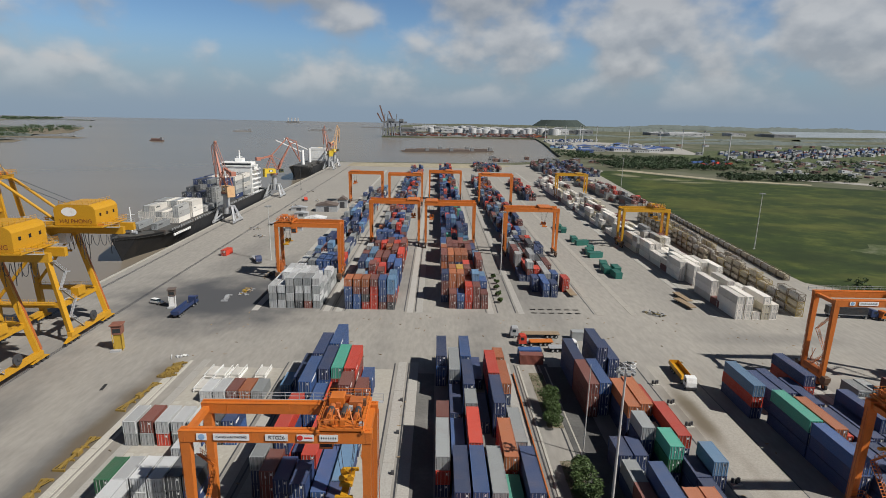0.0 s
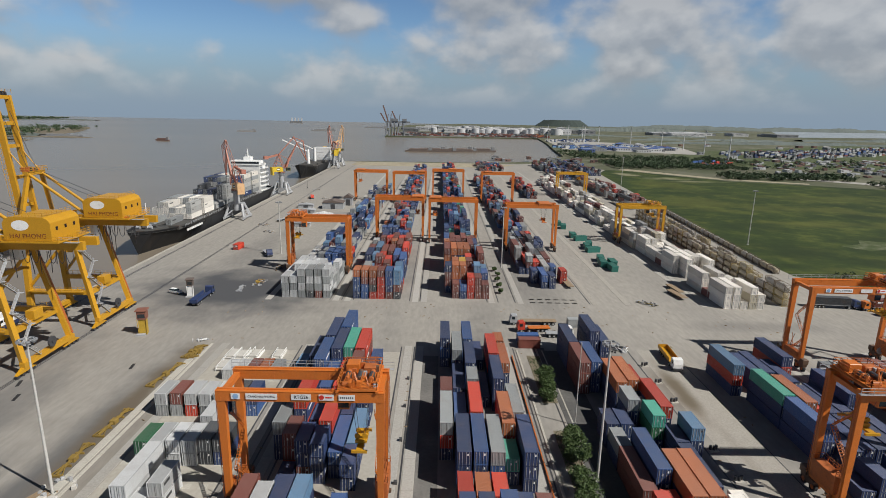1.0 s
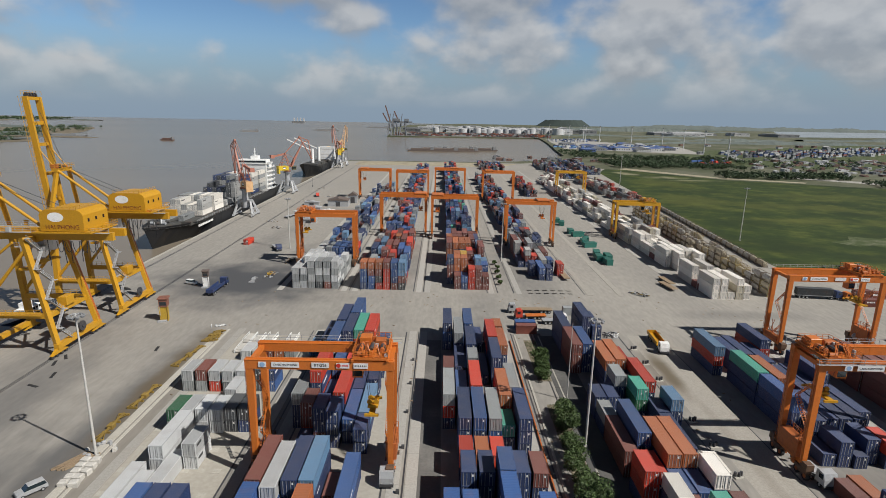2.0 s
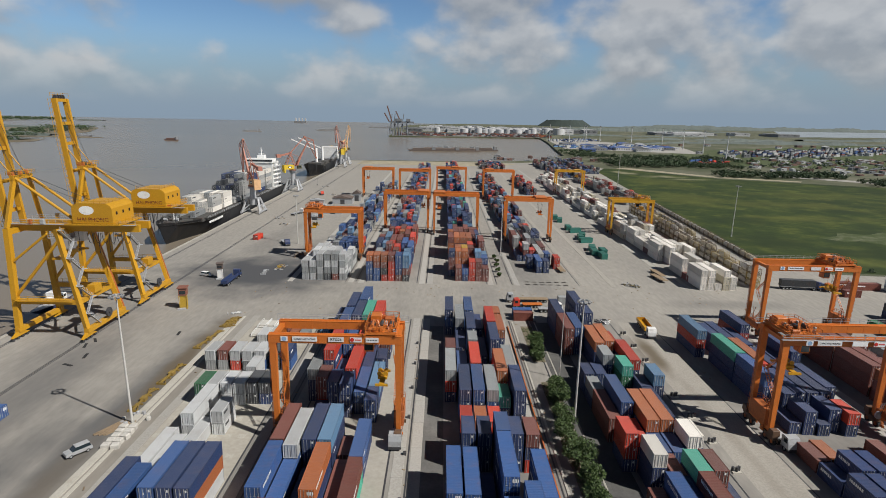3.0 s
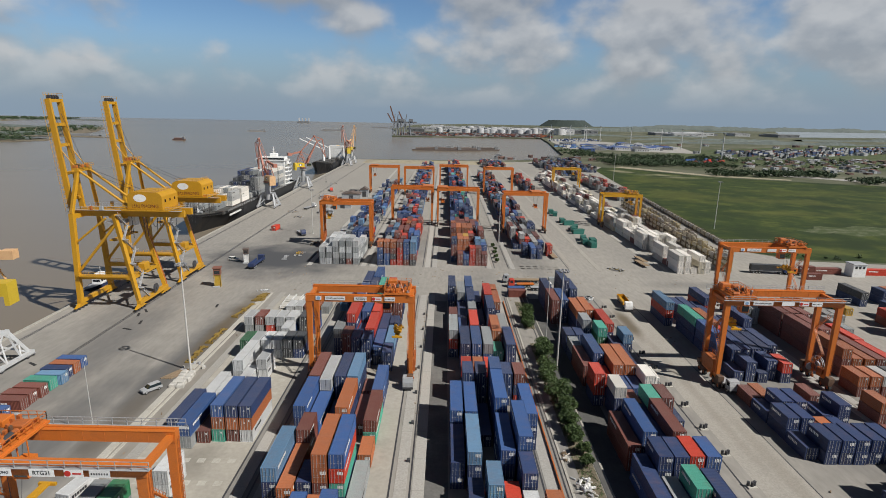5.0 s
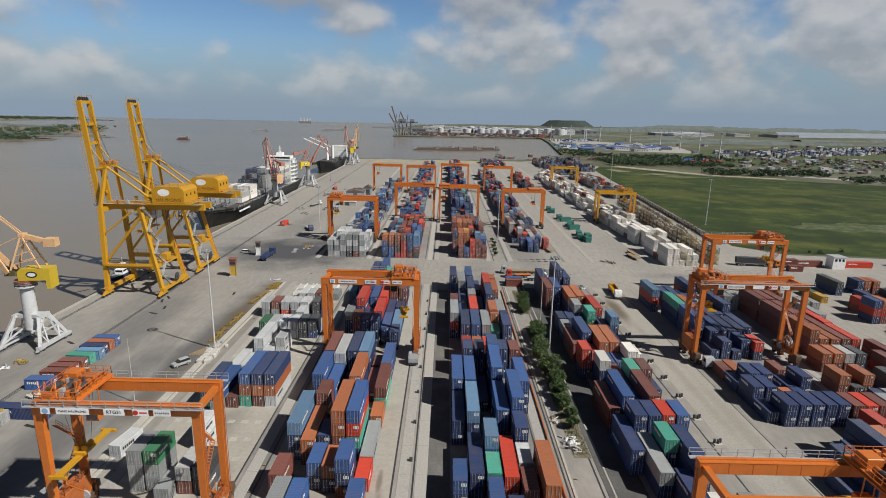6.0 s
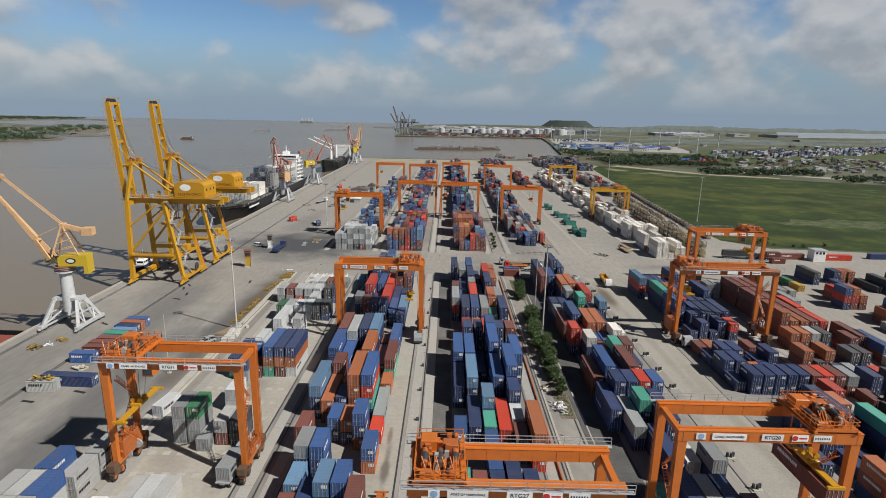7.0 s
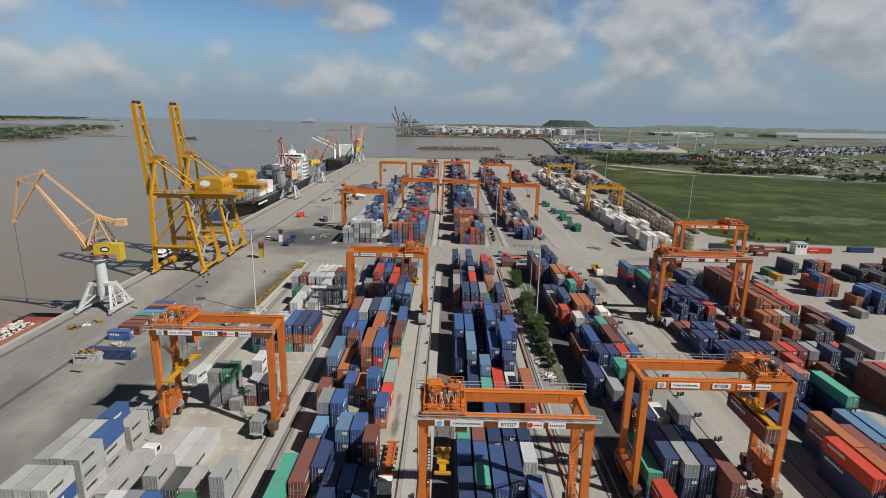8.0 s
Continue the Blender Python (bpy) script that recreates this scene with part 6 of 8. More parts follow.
def tank_meshes(kind):
    fr = Geo()
    for sy in (-1, 1):
        for sx in (-1, 1):
            fr.box(sx * 1.22 - (0.15 if sx > 0 else 0), sy * 3.03 - (0.15 if sy > 0 else 0), 0, sx * 1.22 + (0.15 if sx < 0 else 0), sy * 3.03 + (0.15 if sy < 0 else 0), 2.59)
        for z in (0.06, 2.5):
            fr.box(-1.07, sy * 3.03 - (0.12 if sy > 0 else 0), z - 0.06, 1.07, sy * 3.03 + (0.12 if sy < 0 else 0), z + 0.08)
    for sx in (-1, 1):
        fr.box(sx * 1.22 - (0.1 if sx > 0 else 0), -2.88, 0, sx * 1.22 + (0.1 if sx < 0 else 0), 2.88, 0.12)
        fr.box(sx * 1.22 - (0.1 if sx > 0 else 0), -2.88, 2.48, sx * 1.22 + (0.1 if sx < 0 else 0), 2.88, 2.58)
    v = Geo().tube((0, -2.6, 1.3), (0, 2.6, 1.3), 1.12, 20).tube((0, -2.9, 1.3), (0, -2.6, 1.3), 0.55, 20, r2=1.12).tube((0, 2.6, 1.3), (0, 2.9, 1.3), 1.12, 20, r2=0.55)
    v.box(-0.25, -2.4, 2.40, 0.25, 2.4, 2.48)
    for q in (-1.9, -0.6, 0.6, 1.9):
        v.tube((0, q - 0.04, 1.3), (0, q + 0.04, 1.3), 1.145, 16)
    v.tube((0, 0, 2.4), (0, 0, 2.6), 0.35, 12)
    fr.beam((-1.1, -2.95, 0.2), (1.1, -2.95, 2.4), 0.1, 0.1).beam((1.1, -2.95, 0.2), (-1.1, -2.95, 2.4), 0.1, 0.1)
    paint = {"c": CREAM_TANK, "s": STEEL_TANK, "y": CREAM_TANK}[kind]
    return fr.mesh("frame", {"c": TANK_FRAME, "s": TANK_FRAME, "y": DULL_FRAME}[kind]), v.mesh("tank", paint)


def tank(kind, x, y, z, turn):
    if kind not in TANKS:
        TANKS[kind] = tank_meshes(kind)
    word = {"c": "dull cream", "s": "bare steel", "y": "faded yellow"}[kind]
    c = thing("tank_container", pose(x, y, z, 0, 0, turn), f"{word} cylindrical tank container in a steel frame", "tank container", "tank containers")
    part("frame", TANKS[kind][0], None, c)
    part("tank", TANKS[kind][1], None, c)


rng = random.Random(12)
for row, (x0, y0, n, slope, levels) in enumerate(((120.9, 173.3, 26, 0.05, (2, 3, 3)), (125.0, 199.6, 24, 0.06, (1, 2, 2)), (130.4, 206.0, 22, 0.08, (1, 2, 2)), (143.4, 215.6, 30, 0.095, (1, 1, 1)))):
    for k in range(n):
        y = y0 + 6.6 * k
        if rng.random() < 0.08:
            continue
        for lvl in range(rng.choice(levels)):
            tank(rng.choice("sscsss" if row == 3 else "ccyssscsy"), x0 + slope * (y - y0) + rng.uniform(-0.1, 0.1), y, 0.02 + 2.6 * lvl, -math.degrees(slope))


# ---- vehicles ----
def road_wheels(c, xs, ys, r=0.5, w=0.3):
    for x in xs:
        for y in ys:
            t = part("wheel", Geo().tube((x - w / 2, y, r), (x + w / 2, y, r), r, 16), RUBBER, c)
            part("rim", Geo().tube((x - w / 2 - 0.015, y, r), (x + w / 2 + 0.015, y, r), r * 0.55, 12), ZINC, t)


CAB_PAINTS = {"white": WHITE_PAINT, "red": BOX_PAINT["r"], "blue": BOX_PAINT["b"], "navy": BOX_PAINT["n"], "orange": ORANGE, "grey": STEEL_GREY}


def truck(x, y, turn, colour, cargo="", bed=None, label="", n=12.2):
    """A tractor with a long trailer; it drives towards its own -y."""
    c = thing("truck", pose(x, y, 0, 0, 0, turn), label or f"{colour} tractor truck with a long flatbed trailer", "truck", "trucks")
    mt = CAB_PAINTS[colour]
    f = -n / 2 - 3.4
    cab = part("cab", Geo().prism([(f, 0.9), (f + 2.2, 0.9), (f + 2.2, 3.0), (f + 1.9, 3.25), (f + 0.45, 3.1), (f + 0.05, 2.0)], -1.2, 1.2, axis="x"), mt, c)
    part("windscreen", Geo().poly([(-1.05, f + 0.07, 1.95), (1.05, f + 0.07, 1.95), (1.05, f + 0.40, 2.95), (-1.05, f + 0.40, 2.95)], [(0, 1, 2, 3)]), GLASS, cab)
    for s in (-1, 1):
        part("side_window", Geo().box(s * 1.21 - 0.01, f + 0.5, 1.95, s * 1.21 + 0.01, f + 1.5, 2.8), GLASS, cab)
        part("headlight", Geo().box(s * 0.85 - 0.2, f - 0.02, 1.0, s * 0.85 + 0.2, f + 0.02, 1.2), ZINC, cab)
    part("bumper", Geo().block(-1.22, f - 0.15, 0.45, 1.22, f + 0.4, 0.95, 0.04), STEEL_DARK, cab)
    part("chassis", Geo().box(-0.45, f + 1.0, 0.75, 0.45, n / 2, 1.05), STEEL_DARK, c)
    if bed is RUSTY:
        bedg = Geo()
        for k in range(8):
            bedg.box(-1.22, -n / 2 + n * k / 7 - 0.2, 1.2, 1.22, -n / 2 + n * k / 7 + 0.2, 1.36)
        bedg.box(-0.75, -n / 2, 1.21, -0.45, n / 2, 1.4).box(0.45, -n / 2, 1.21, 0.75, n / 2, 1.4)
    else:
        bedg = Geo().box(-1.22, -n / 2, 1.2, 1.22, n / 2, 1.36)
    bedg.box(-0.5, -n / 2, 1.02, 0.5, n / 2, 1.21)
    part("trailer_bed", bedg, bed or STEEL_GREY, c)
    if bed in (YELLOW, BOX_PAINT["n"]):
        for s in (-1, 1):
            part("side_board", Geo().box(s * 1.22 - 0.04, -n / 2, 1.36, s * 1.22 + 0.04, n / 2, 2.3), bed, c)
        part("end_board", Geo().box(-1.2, n / 2 - 0.06, 1.36, 1.2, n / 2, 2.3), bed, c)
    road_wheels(c, (-0.95, 0.95), (f + 1.2, f + 3.6, n / 2 - 3.6, n / 2 - 2.3, n / 2 - 1.0))
    if cargo:
        m = pose(x, y, 0, 0, 0, turn)
        ct = put_container(cargo, 12.192 if n > 8 else 6.058, *(m @ Vector((0, 0, 1.37))), turn)
        ct["label"] = f"{PAINTS[cargo][0]} shipping container riding on a truck trailer"
    return c


def car(x, y, turn, mt, label):
    c = thing("car", pose(x, y, 0, 0, 0, turn), label, "car", "parked cars")
    body = part("body", Geo().prism([(-2.2, 0.45), (2.2, 0.45), (2.2, 1.0), (2.05, 1.1), (-0.9, 1.12), (-2.1, 0.98), (-2.2, 0.8)], -0.88, 0.88, axis="x"), mt, c)
    part("cabin", Geo().poly([(-0.82, -1.1, 1.1), (0.82, -1.1, 1.1), (0.82, 2.05, 1.1), (-0.82, 2.05, 1.1), (-0.68, -0.4, 1.72), (0.68, -0.4, 1.72), (0.68, 1.85, 1.72), (-0.68, 1.85, 1.72)], [(0, 1, 5, 4), (1, 2, 6, 5), (2, 3, 7, 6), (3, 0, 4, 7)]), GLASS, c)
    part("roof", Geo().block(-0.70, -0.45, 1.70, 0.70, 1.9, 1.77, 0.03), mt, c)
    road_wheels(c, (-0.78, 0.78), (-1.4, 1.4), 0.33, 0.22)


truck(-79.9, 166.1, 180, "navy", bed=BOX_PAINT["n"], n=11.0, label="dark blue truck with a long dark blue trailer")
truck(61.9, 126.5, -4, "white", bed=YELLOW, n=9.0, label="white truck with a yellow tipper trailer")
truck(31.2, 150.2, -89, "grey", bed=TIMBER, n=11.0, label="grey tractor truck with a brown flatbed trailer")
truck(30.4, 144.6, -86, "red", bed=ORANGE, n=6.5, label="red tractor truck with an orange trailer")
truck(34.0, 140.6, 92, "white", n=4.6, label="white tractor truck with a bare chassis")
put_container("s", 6.058, 43.0, 149.0, 0.03, 90)
truck(-8.9, 66.4, 0, "grey", n=2.4, label="white tractor truck with an empty trailer")
truck(67.9, 68.2, 2, "grey", n=3.5, label="white tractor truck waiting beside containers")
truck(-11.6, -8.2, 0, "white", bed=RUSTY, n=11.5, label="white yard tractor with an orange skeletal trailer")
truck(-55.7, -16.4, 180, "white", cargo="w", n=12.2, label="white truck carrying a long white container")
truck(-38.7, 2.2, 176, "grey", cargo="s", n=7.0, label="grey truck carrying a silver container")
truck(136.4, 170.6, 84, "navy", cargo="k", n=12.2, label="dark truck carrying a dark grey container")
truck(152.8, 168.9, -86, "orange", cargo="m", n=7.0, label="orange truck carrying a maroon container")
truck(-77.9, 231.3, 30, "navy", n=6.5, label="dark blue tractor truck with an empty trailer")
car(-67.6, 59.5, -38, STEEL_GREY, "silver estate car parked on the apron")
car(-92.0, 174.0, 70, WHITE_PAINT, "small white car on the quay")


def tower_hut(x, y, mt, cap, label, h=5.4, w=0.62):
    """A narrow watch booth on a pedestal, with a wider roofed cabin on top."""
    c = thing("kiosk", pose(x, y, 0, 0, 0, 12), label, "kiosk", "quay kiosks")
    part("base", Geo().block(-w, -w, 0, w, w, h * 0.62, 0.05), mt, c)
    for s in (-1, 1):
        part("post", Geo().beam((s * w * 1.1, -w * 1.1, 0), (s * w * 1.25, -w * 1.25, h * 0.62), 0.14, 0.14), mt, c)
    up = part("cabin", Geo().block(-w * 1.25, -w * 1.25, h * 0.62, w * 1.25, w * 1.25, h - 0.35, 0.05), cap, c)
    part("window", Geo().box(-w, -w * 1.25 - 0.03, h * 0.68, w, -w * 1.25, h * 0.84), WINDOW, up)
    part("roof", Geo().block(-w * 1.6, -w * 1.6, h - 0.35, w * 1.6, w * 1.6, h, 0.12), cap, c)
    part("step", Geo().block(-w * 1.8, -w * 2.2, 0, w * 0.8, -w * 1.1, 0.5, 0.05), STEEL_GREY, c)


DARK_ROOF = material("dull_brown_roof", (0.13, 0.10, 0.085), rough=0.7, scale=1.0)
tower_hut(-85.4, 171.2, SHIP_WHITE, DARK_ROOF, "white pedestal booth with a dark roofed cabin", 6.4, 0.8)
tower_hut(-84.0, 137.9, DULL_YELLOW, material("dull_red_roof", (0.22, 0.09, 0.06), rough=0.7), "dull yellow watch booth with a dull red roof", 7.4, 0.95)




def lifting_frame(x, y, turn, n=11.0, mt=OLIVE_YELLOW):
    c = thing("lifting_frame", pose(x, y, 0, 0, 0, turn), "dull yellow steel container lifting frame lying on the pavement", "lifting frame", "lifting frames")
    part("main_beam", Geo().box(-0.2, -n / 2, 0.3, 0.2, n / 2, 0.65), mt, c)
    for s in (-1, 1):
        part("end_beam", Geo().box(-1.1, s * n / 2 - 0.15, 0.02, 1.1, s * n / 2 + 0.15, 0.42), mt, c)
        part("cross_arm", Geo().box(-0.75, s * n * 0.2 - 0.12, 0.0, 0.75, s * n * 0.2 + 0.12, 0.4), mt, c)
        part("stay", Geo().beam((-1.0, s * n / 2, 0.4), (0.0, s * n * 0.2, 0.7), 0.12, 0.12).beam((1.0, s * n / 2, 0.4), (0.0, s * n * 0.2, 0.7), 0.12, 0.12), mt, c)
    part("head_block", Geo().block(-0.55, -0.7, 0.0, 0.55, 0.7, 0.95, 0.1), mt, c)


lifting_frame(-65.8, 79.0, 2, 9.5)
lifting_frame(-65.6, 91.4, -2, 10.0)
lifting_frame(-65.4, 112.6, -8, 12.2)
for k in range(3):
    lifting_frame(-64.9 + 0.8 * k, 125.4 + 0.5 * k, -6 + 5 * k, 6.8)
lifting_frame(-71.4, 180.2, 6, 6.0, STEEL_GREY)

# stacked sacks, timbers and small gear beside the mast
rng = random.Random(5)
for k in range(10):
    s = Geo().block(-0.75, -0.6, 0, 0.75, 0.6, 1.0, 0.18)
    solid("bulk_bag", s, SACK, "pale woven bulk bag on the pavement", "bulk bag", "bulk bags", at=pose(-63.6 + 1.7 * (k % 2) + rng.uniform(-0.2, 0.2), 61.4 + 1.6 * (k // 2), 0, 0, 0, rng.uniform(-15, 15)))
for k in range(6):
    solid("timber_beam", Geo().box(-0.15, -3.0, 0, 0.15, 3.0, 0.3), TIMBER, "weathered timber beam lying on the pavement", "timber beam", "timber beams", at=pose(-67.0 + 0.5 * k, 67.9, 0.0, 0, 0, -30 + rng.uniform(-4, 4)))
for k in range(14):
    a = rng.uniform(0, 6.28)
    solid("debris_block", Geo().block(-0.3, -0.3, 0, 0.3, 0.3, rng.uniform(0.3, 0.8), 0.06), STEEL_GREY if k % 3 else SACK, "small grey block of gear by the mast", "block", "loose gear", at=pose(-63.3 + 2.6 * math.cos(a), 71.2 + 2.2 * math.sin(a), 0, 0, 0, rng.uniform(0, 90)))
# posts along the truck road
for k in range(16):
    y = 121.6 - 9.2 * k
    c = thing("barrier_post", pose(54.0, y, 0, 0, 0, 8), "dark post group on a low concrete foot", "barrier post", "posts along the truck road")
    part("foot", Geo().block(-0.9, -0.5, 0, 0.9, 0.5, 0.25, 0.05), KERB, c)
    for q in (-0.6, 0.0, 0.6):
        part("post", Geo().tube((q, 0.25 * (q != 0), 0.25), (q, 0.25 * (q != 0), 1.05), 0.27, 10), STEEL_DARK, c)
# small dark bollards along the gantry lane
for k in range(14):
    solid("lane_marker", Geo().block(-0.3, -0.3, 0, 0.3, 0.3, 0.7, 0.08), STEEL_DARK, "small dark lane marker block beside the runway", "lane marker", "lane markers", at=pose(-6.9, 112.4 - 12.9 * k, 0))
SKIP_LOAD = material("dull_green_load", (0.030, 0.12, 0.095), rough=0.7)
SKIP_GREEN = material("skip_teal_paint", (0.022, 0.145, 0.115), rough=0.6, stain=(0.08, 0.06, 0.04), stain_amt=0.4, scale=0.6)
# green skips on the far side of the cross road
for x, y, t in ((71.4, 312.2, 85), (72.5, 303.0, 80), (72.3, 279.1, 88), (74.4, 271.1, 10), (75.5, 258.6, 80), (73.2, 252.9, 85), (74.3, 246.1, 10), (73.0, 229.0, 80), (76.3, 222.2, 88), (71.9, 221.1, 85), (74.0, 214.2, 92)):
    c = thing("skip", pose(x, y, 0, 0, 0, t), "dull teal green open steel skip on the pavement", "skip", "green skips")
    part("hull", Geo().prism([(-3.1, 0.0), (3.1, 0.0), (3.3, 2.5), (-3.3, 2.5)], -1.4, 1.4).box(-3.35, -1.45, 2.4, 3.35, -1.35, 2.6).box(-3.35, 1.35, 2.4, 3.35, 1.45, 2.6), SKIP_GREEN, c)
    part("load", Geo().block(-3.0, -1.25, 2.2, 3.0, 1.25, 2.55, 0.2), SKIP_LOAD, c)
# low trailers and racks by the white reefers
for x, y, t in ((89.2, 187.0, 5), (87.0, 180.2, 10), (49.6, 191.6, 3), (47.6, 214.2, 3)):
    c = thing("trailer", pose(x, y, 0, 0, 0, t), "low empty trailer with a worn timber deck", "trailer", "empty trailers")
    part("bed", Geo().box(-1.2, -5, 0.9, 1.2, 5, 1.15), TIMBER, c)
    road_wheels(c, (-0.9, 0.9), (2.5, 3.8), 0.48)
# gate house by the field
c = thing("gate_house", pose(174.0, 169.5, 0), "white two-storey gate house with dark windows", "gate house")
part("wall", Geo().block(-2.8, -2.4, 0, 2.8, 2.4, 5.4, 0.05), WHITE_PAINT, c)
part("roof", Geo().block(-3.1, -2.7, 5.4, 3.1, 2.7, 5.7, 0.08), STEEL_GREY, c)
for k in range(3):
    part("window", Geo().box(-2.1 + 1.6 * k, -2.44, 3.6, -1.1 + 1.6 * k, -2.4, 4.7), WINDOW, c)
# sheds and tents on the quay
for x, y, w, d, h, mt in ((-72.0, 360.2, 14, 10, 6, DARK_ROOF), (-71.0, 319.0, 12, 8, 4, WHITE_PAINT), (-84.2, 339.6, 8, 5, 3, STEEL_GREY), (-64.2, 374.0, 6, 6, 8, DARK_ROOF), (-90.8, 360.2, 10, 4, 3, STEEL_GREY), (-77.7, 296.2, 9, 5, 3, STEEL_GREY)):
    c = thing("shed", pose(x, y, 0, 0, 0, 3), "low port shed with a pitched roof", "shed", "quay sheds")
    part("wall", Geo().box(-w / 2, -d / 2, 0, w / 2, d / 2, h * 0.7), STEEL_GREY if mt is DARK_ROOF else STEEL_GREY, c)
    part("roof", Geo().prism([(-w / 2 - 0.4, h * 0.7), (w / 2 + 0.4, h * 0.7), (0, h)], -d / 2 - 0.4, d / 2 + 0.4), mt, c)
    part("door", Geo().box(-1.5, -d / 2 - 0.03, 0, 1.5, -d / 2, h * 0.55), STEEL_DARK, c)


# ---- ships ----
def hull(g, n, b, top, bow_rise, keel, mat_top=0, mat_low=1, stern=0.85, waterline=1.5):
    """A ship's hull along y with its bow at -n/2."""
    secs = []
    for i in range(25):
        f = i / 24
        y = -n / 2 + n * f
        full = min(1.0, (f / 0.16) ** 0.6) if f < 0.16 else (1.0 if f < 0.88 else 1.0 - (1 - stern) * ((f - 0.88) / 0.12) ** 2)
        low = min(1.0, (f / 0.26) ** 1.1) * (1.0 if f < 0.85 else 1 - 0.45 * (f - 0.85) / 0.15)
        z = top + bow_rise * max(0, 1 - f / 0.15) ** 1.4
        lean = -5.5 * max(0, 1 - f / 0.12)
        secs.append((y, lean, full * b / 2 + 0.15, low * b / 2 + 0.08, z))
    rings = []
    for y, lean, wt, wl, z in secs:
        rings.append([(-wt, y + lean, z), (-wl, y, waterline), (-wl * 0.95, y, keel), (wl * 0.95, y, keel), (wl, y, waterline), (wt, y + lean, z)])
    pts = [p for r in rings for p in r]
    top_f, low_f = [], []
    for i in range(len(rings) - 1):
        for k in range(5):
            q = (i * 6 + k, i * 6 + k + 1, (i + 1) * 6 + k + 1, (i + 1) * 6 + k)
            (top_f if k in (0, 4) else low_f).append(q)
    ends = [tuple(range(6)), tuple(range((len(rings) - 1) * 6, len(rings) * 6))]
    g.poly(pts, top_f + ends, mat_top)
    g.poly(pts, low_f, mat_low)
    deck = [(-wt, y + lean, z - 1.0) for y, lean, wt, wl, z in secs] + [(wt, y + lean, z - 1.0) for y, lean, wt, wl, z in secs[::-1]]
    return deck


DARK_DECK = material("dark_deck_paint", (0.075, 0.075, 0.07), rough=0.7, stain=(0.13, 0.07, 0.05), stain_amt=0.6, scale=0.3)


def container_ship():
    L, B, top = 168.0, 24.0, 8.2
    x, y = quay_x(340) - 1.12 * B / 2 - 2.0, 239.5 + 1.12 * L / 2
    c = thing("container_ship", pose(x, y, -3.6, 0, 0, 0.9) @ Matrix.Scale(1.12, 4), "black-hulled container ship moored with white superstructure and deck cargo", "ship")
    g = Geo()
    deck = hull(g, L, B, top, 2.2, -3.0, waterline=0.25)
    hl = part("hull", g, [HULL_BLACK, HULL_BLACK], c)
    k = len(deck) // 2
    part("deck", Geo().poly(deck, [(i, i + 1, len(deck) - 2 - i, len(deck) - 1 - i) for i in range(k - 1)]), DARK_DECK, c)
    g = Geo()
    for q in range(9):
        g.box(-0.3 + B / 2 - 0.02, -L / 2 + 21 + 1.9 * q, 6.0, B / 2 + 0.18, -L / 2 + 22.2 + 1.9 * q, 6.9)
    part("name_marking", g, SHIP_WHITE, hl)
    part("forecastle", Geo().prism([(-2.2, -L / 2 + 3.5), (2.2, -L / 2 + 3.5), (7.0, -L / 2 + 14), (-7.0, -L / 2 + 14)], top - 0.8, top + 1.2, axis="z"), DARK_DECK, c)
    for k in range(6):
        part("winch", Geo().tube((-3.5 + 2.6 * (k % 3), -L / 2 + 7.5 + 4.0 * (k // 3), top + 1.9), (-2.0 + 2.6 * (k % 3), -L / 2 + 7.5 + 4.0 * (k // 3), top + 1.9), 0.7, 12), (STEEL_GREY, DARK_DECK)[k % 2], c)
    part("foremast", Geo().tube((0, -L / 2 + 10, top), (0, -L / 2 + 10, top + 12), 0.35, 10, r2=0.2).beam((-2, -L / 2 + 10, top + 9), (2, -L / 2 + 10, top + 9), 0.2, 0.2), SHIP_WHITE, c)
    for k in range(7):
        part("hatch_cover", Geo().block(-10, -L / 2 + 17.5 + 15.2 * k, top - 1.0, 10, -L / 2 + 30.5 + 15.2 * k, top + 0.9, 0.1), DARK_DECK, c)
    # superstructure near the stern
    s0 = L / 2 - 28
    tower = part("accommodation_block", Geo().block(-9.0, s0, top - 1, 9.0, s0 + 13, top + 17.0, 0.2), SHIP_WHITE, c)
    for k in range(5):
        for q in range(5):
            part("window", Geo().box(-7.2 + 3.4 * q, s0 - 0.04, top + 2.9 * k + 1.2, -6.6 + 3.4 * q, s0 - 0.002, top + 2.9 * k + 1.9), WINDOW, tower)
    for k in range(6):
        g = Geo().box(9.002, s0 + 1, top + 2.9 * k - 0.1, 11.0, s0 + 13, top + 2.9 * k + 0.05).rail([(10.9, s0 + 1, top + 2.9 * k), (10.9, s0 + 13, top + 2.9 * k)], 1.0, 0.05, 2.0)
        part("side_deck", g, SHIP_WHITE, tower)
    bridge = part("bridge", Geo().block(-9.4, s0 - 0.6, top + 17.0, 9.4, s0 + 8, top + 19.8, 0.2), SHIP_WHITE, c)
    part("bridge_window", Geo().box(-9.0, s0 - 0.66, top + 17.9, 9.0, s0 - 0.602, top + 19.1), WINDOW, bridge)
    part("radar_house", Geo().block(-2.4, s0 + 4, top + 19.8, 2.4, s0 + 9, top + 22.0, 0.2), SHIP_WHITE, c)
    part("bridge_wing", Geo().box(-12, s0 + 1, top + 17.1, 12, s0 + 5, top + 18.3), SHIP_WHITE, c)
    m = Geo().tube((0, s0 + 6, top + 18.9), (0, s0 + 6, top + 27), 0.5, 10, r2=0.25)
    for q in range(3):
        m.beam((-3 + q, s0 + 6, top + 21 + 2 * q), (3 - q, s0 + 6, top + 21 + 2 * q), 0.2, 0.2)
    part("radar_mast", m, SHIP_WHITE, c)
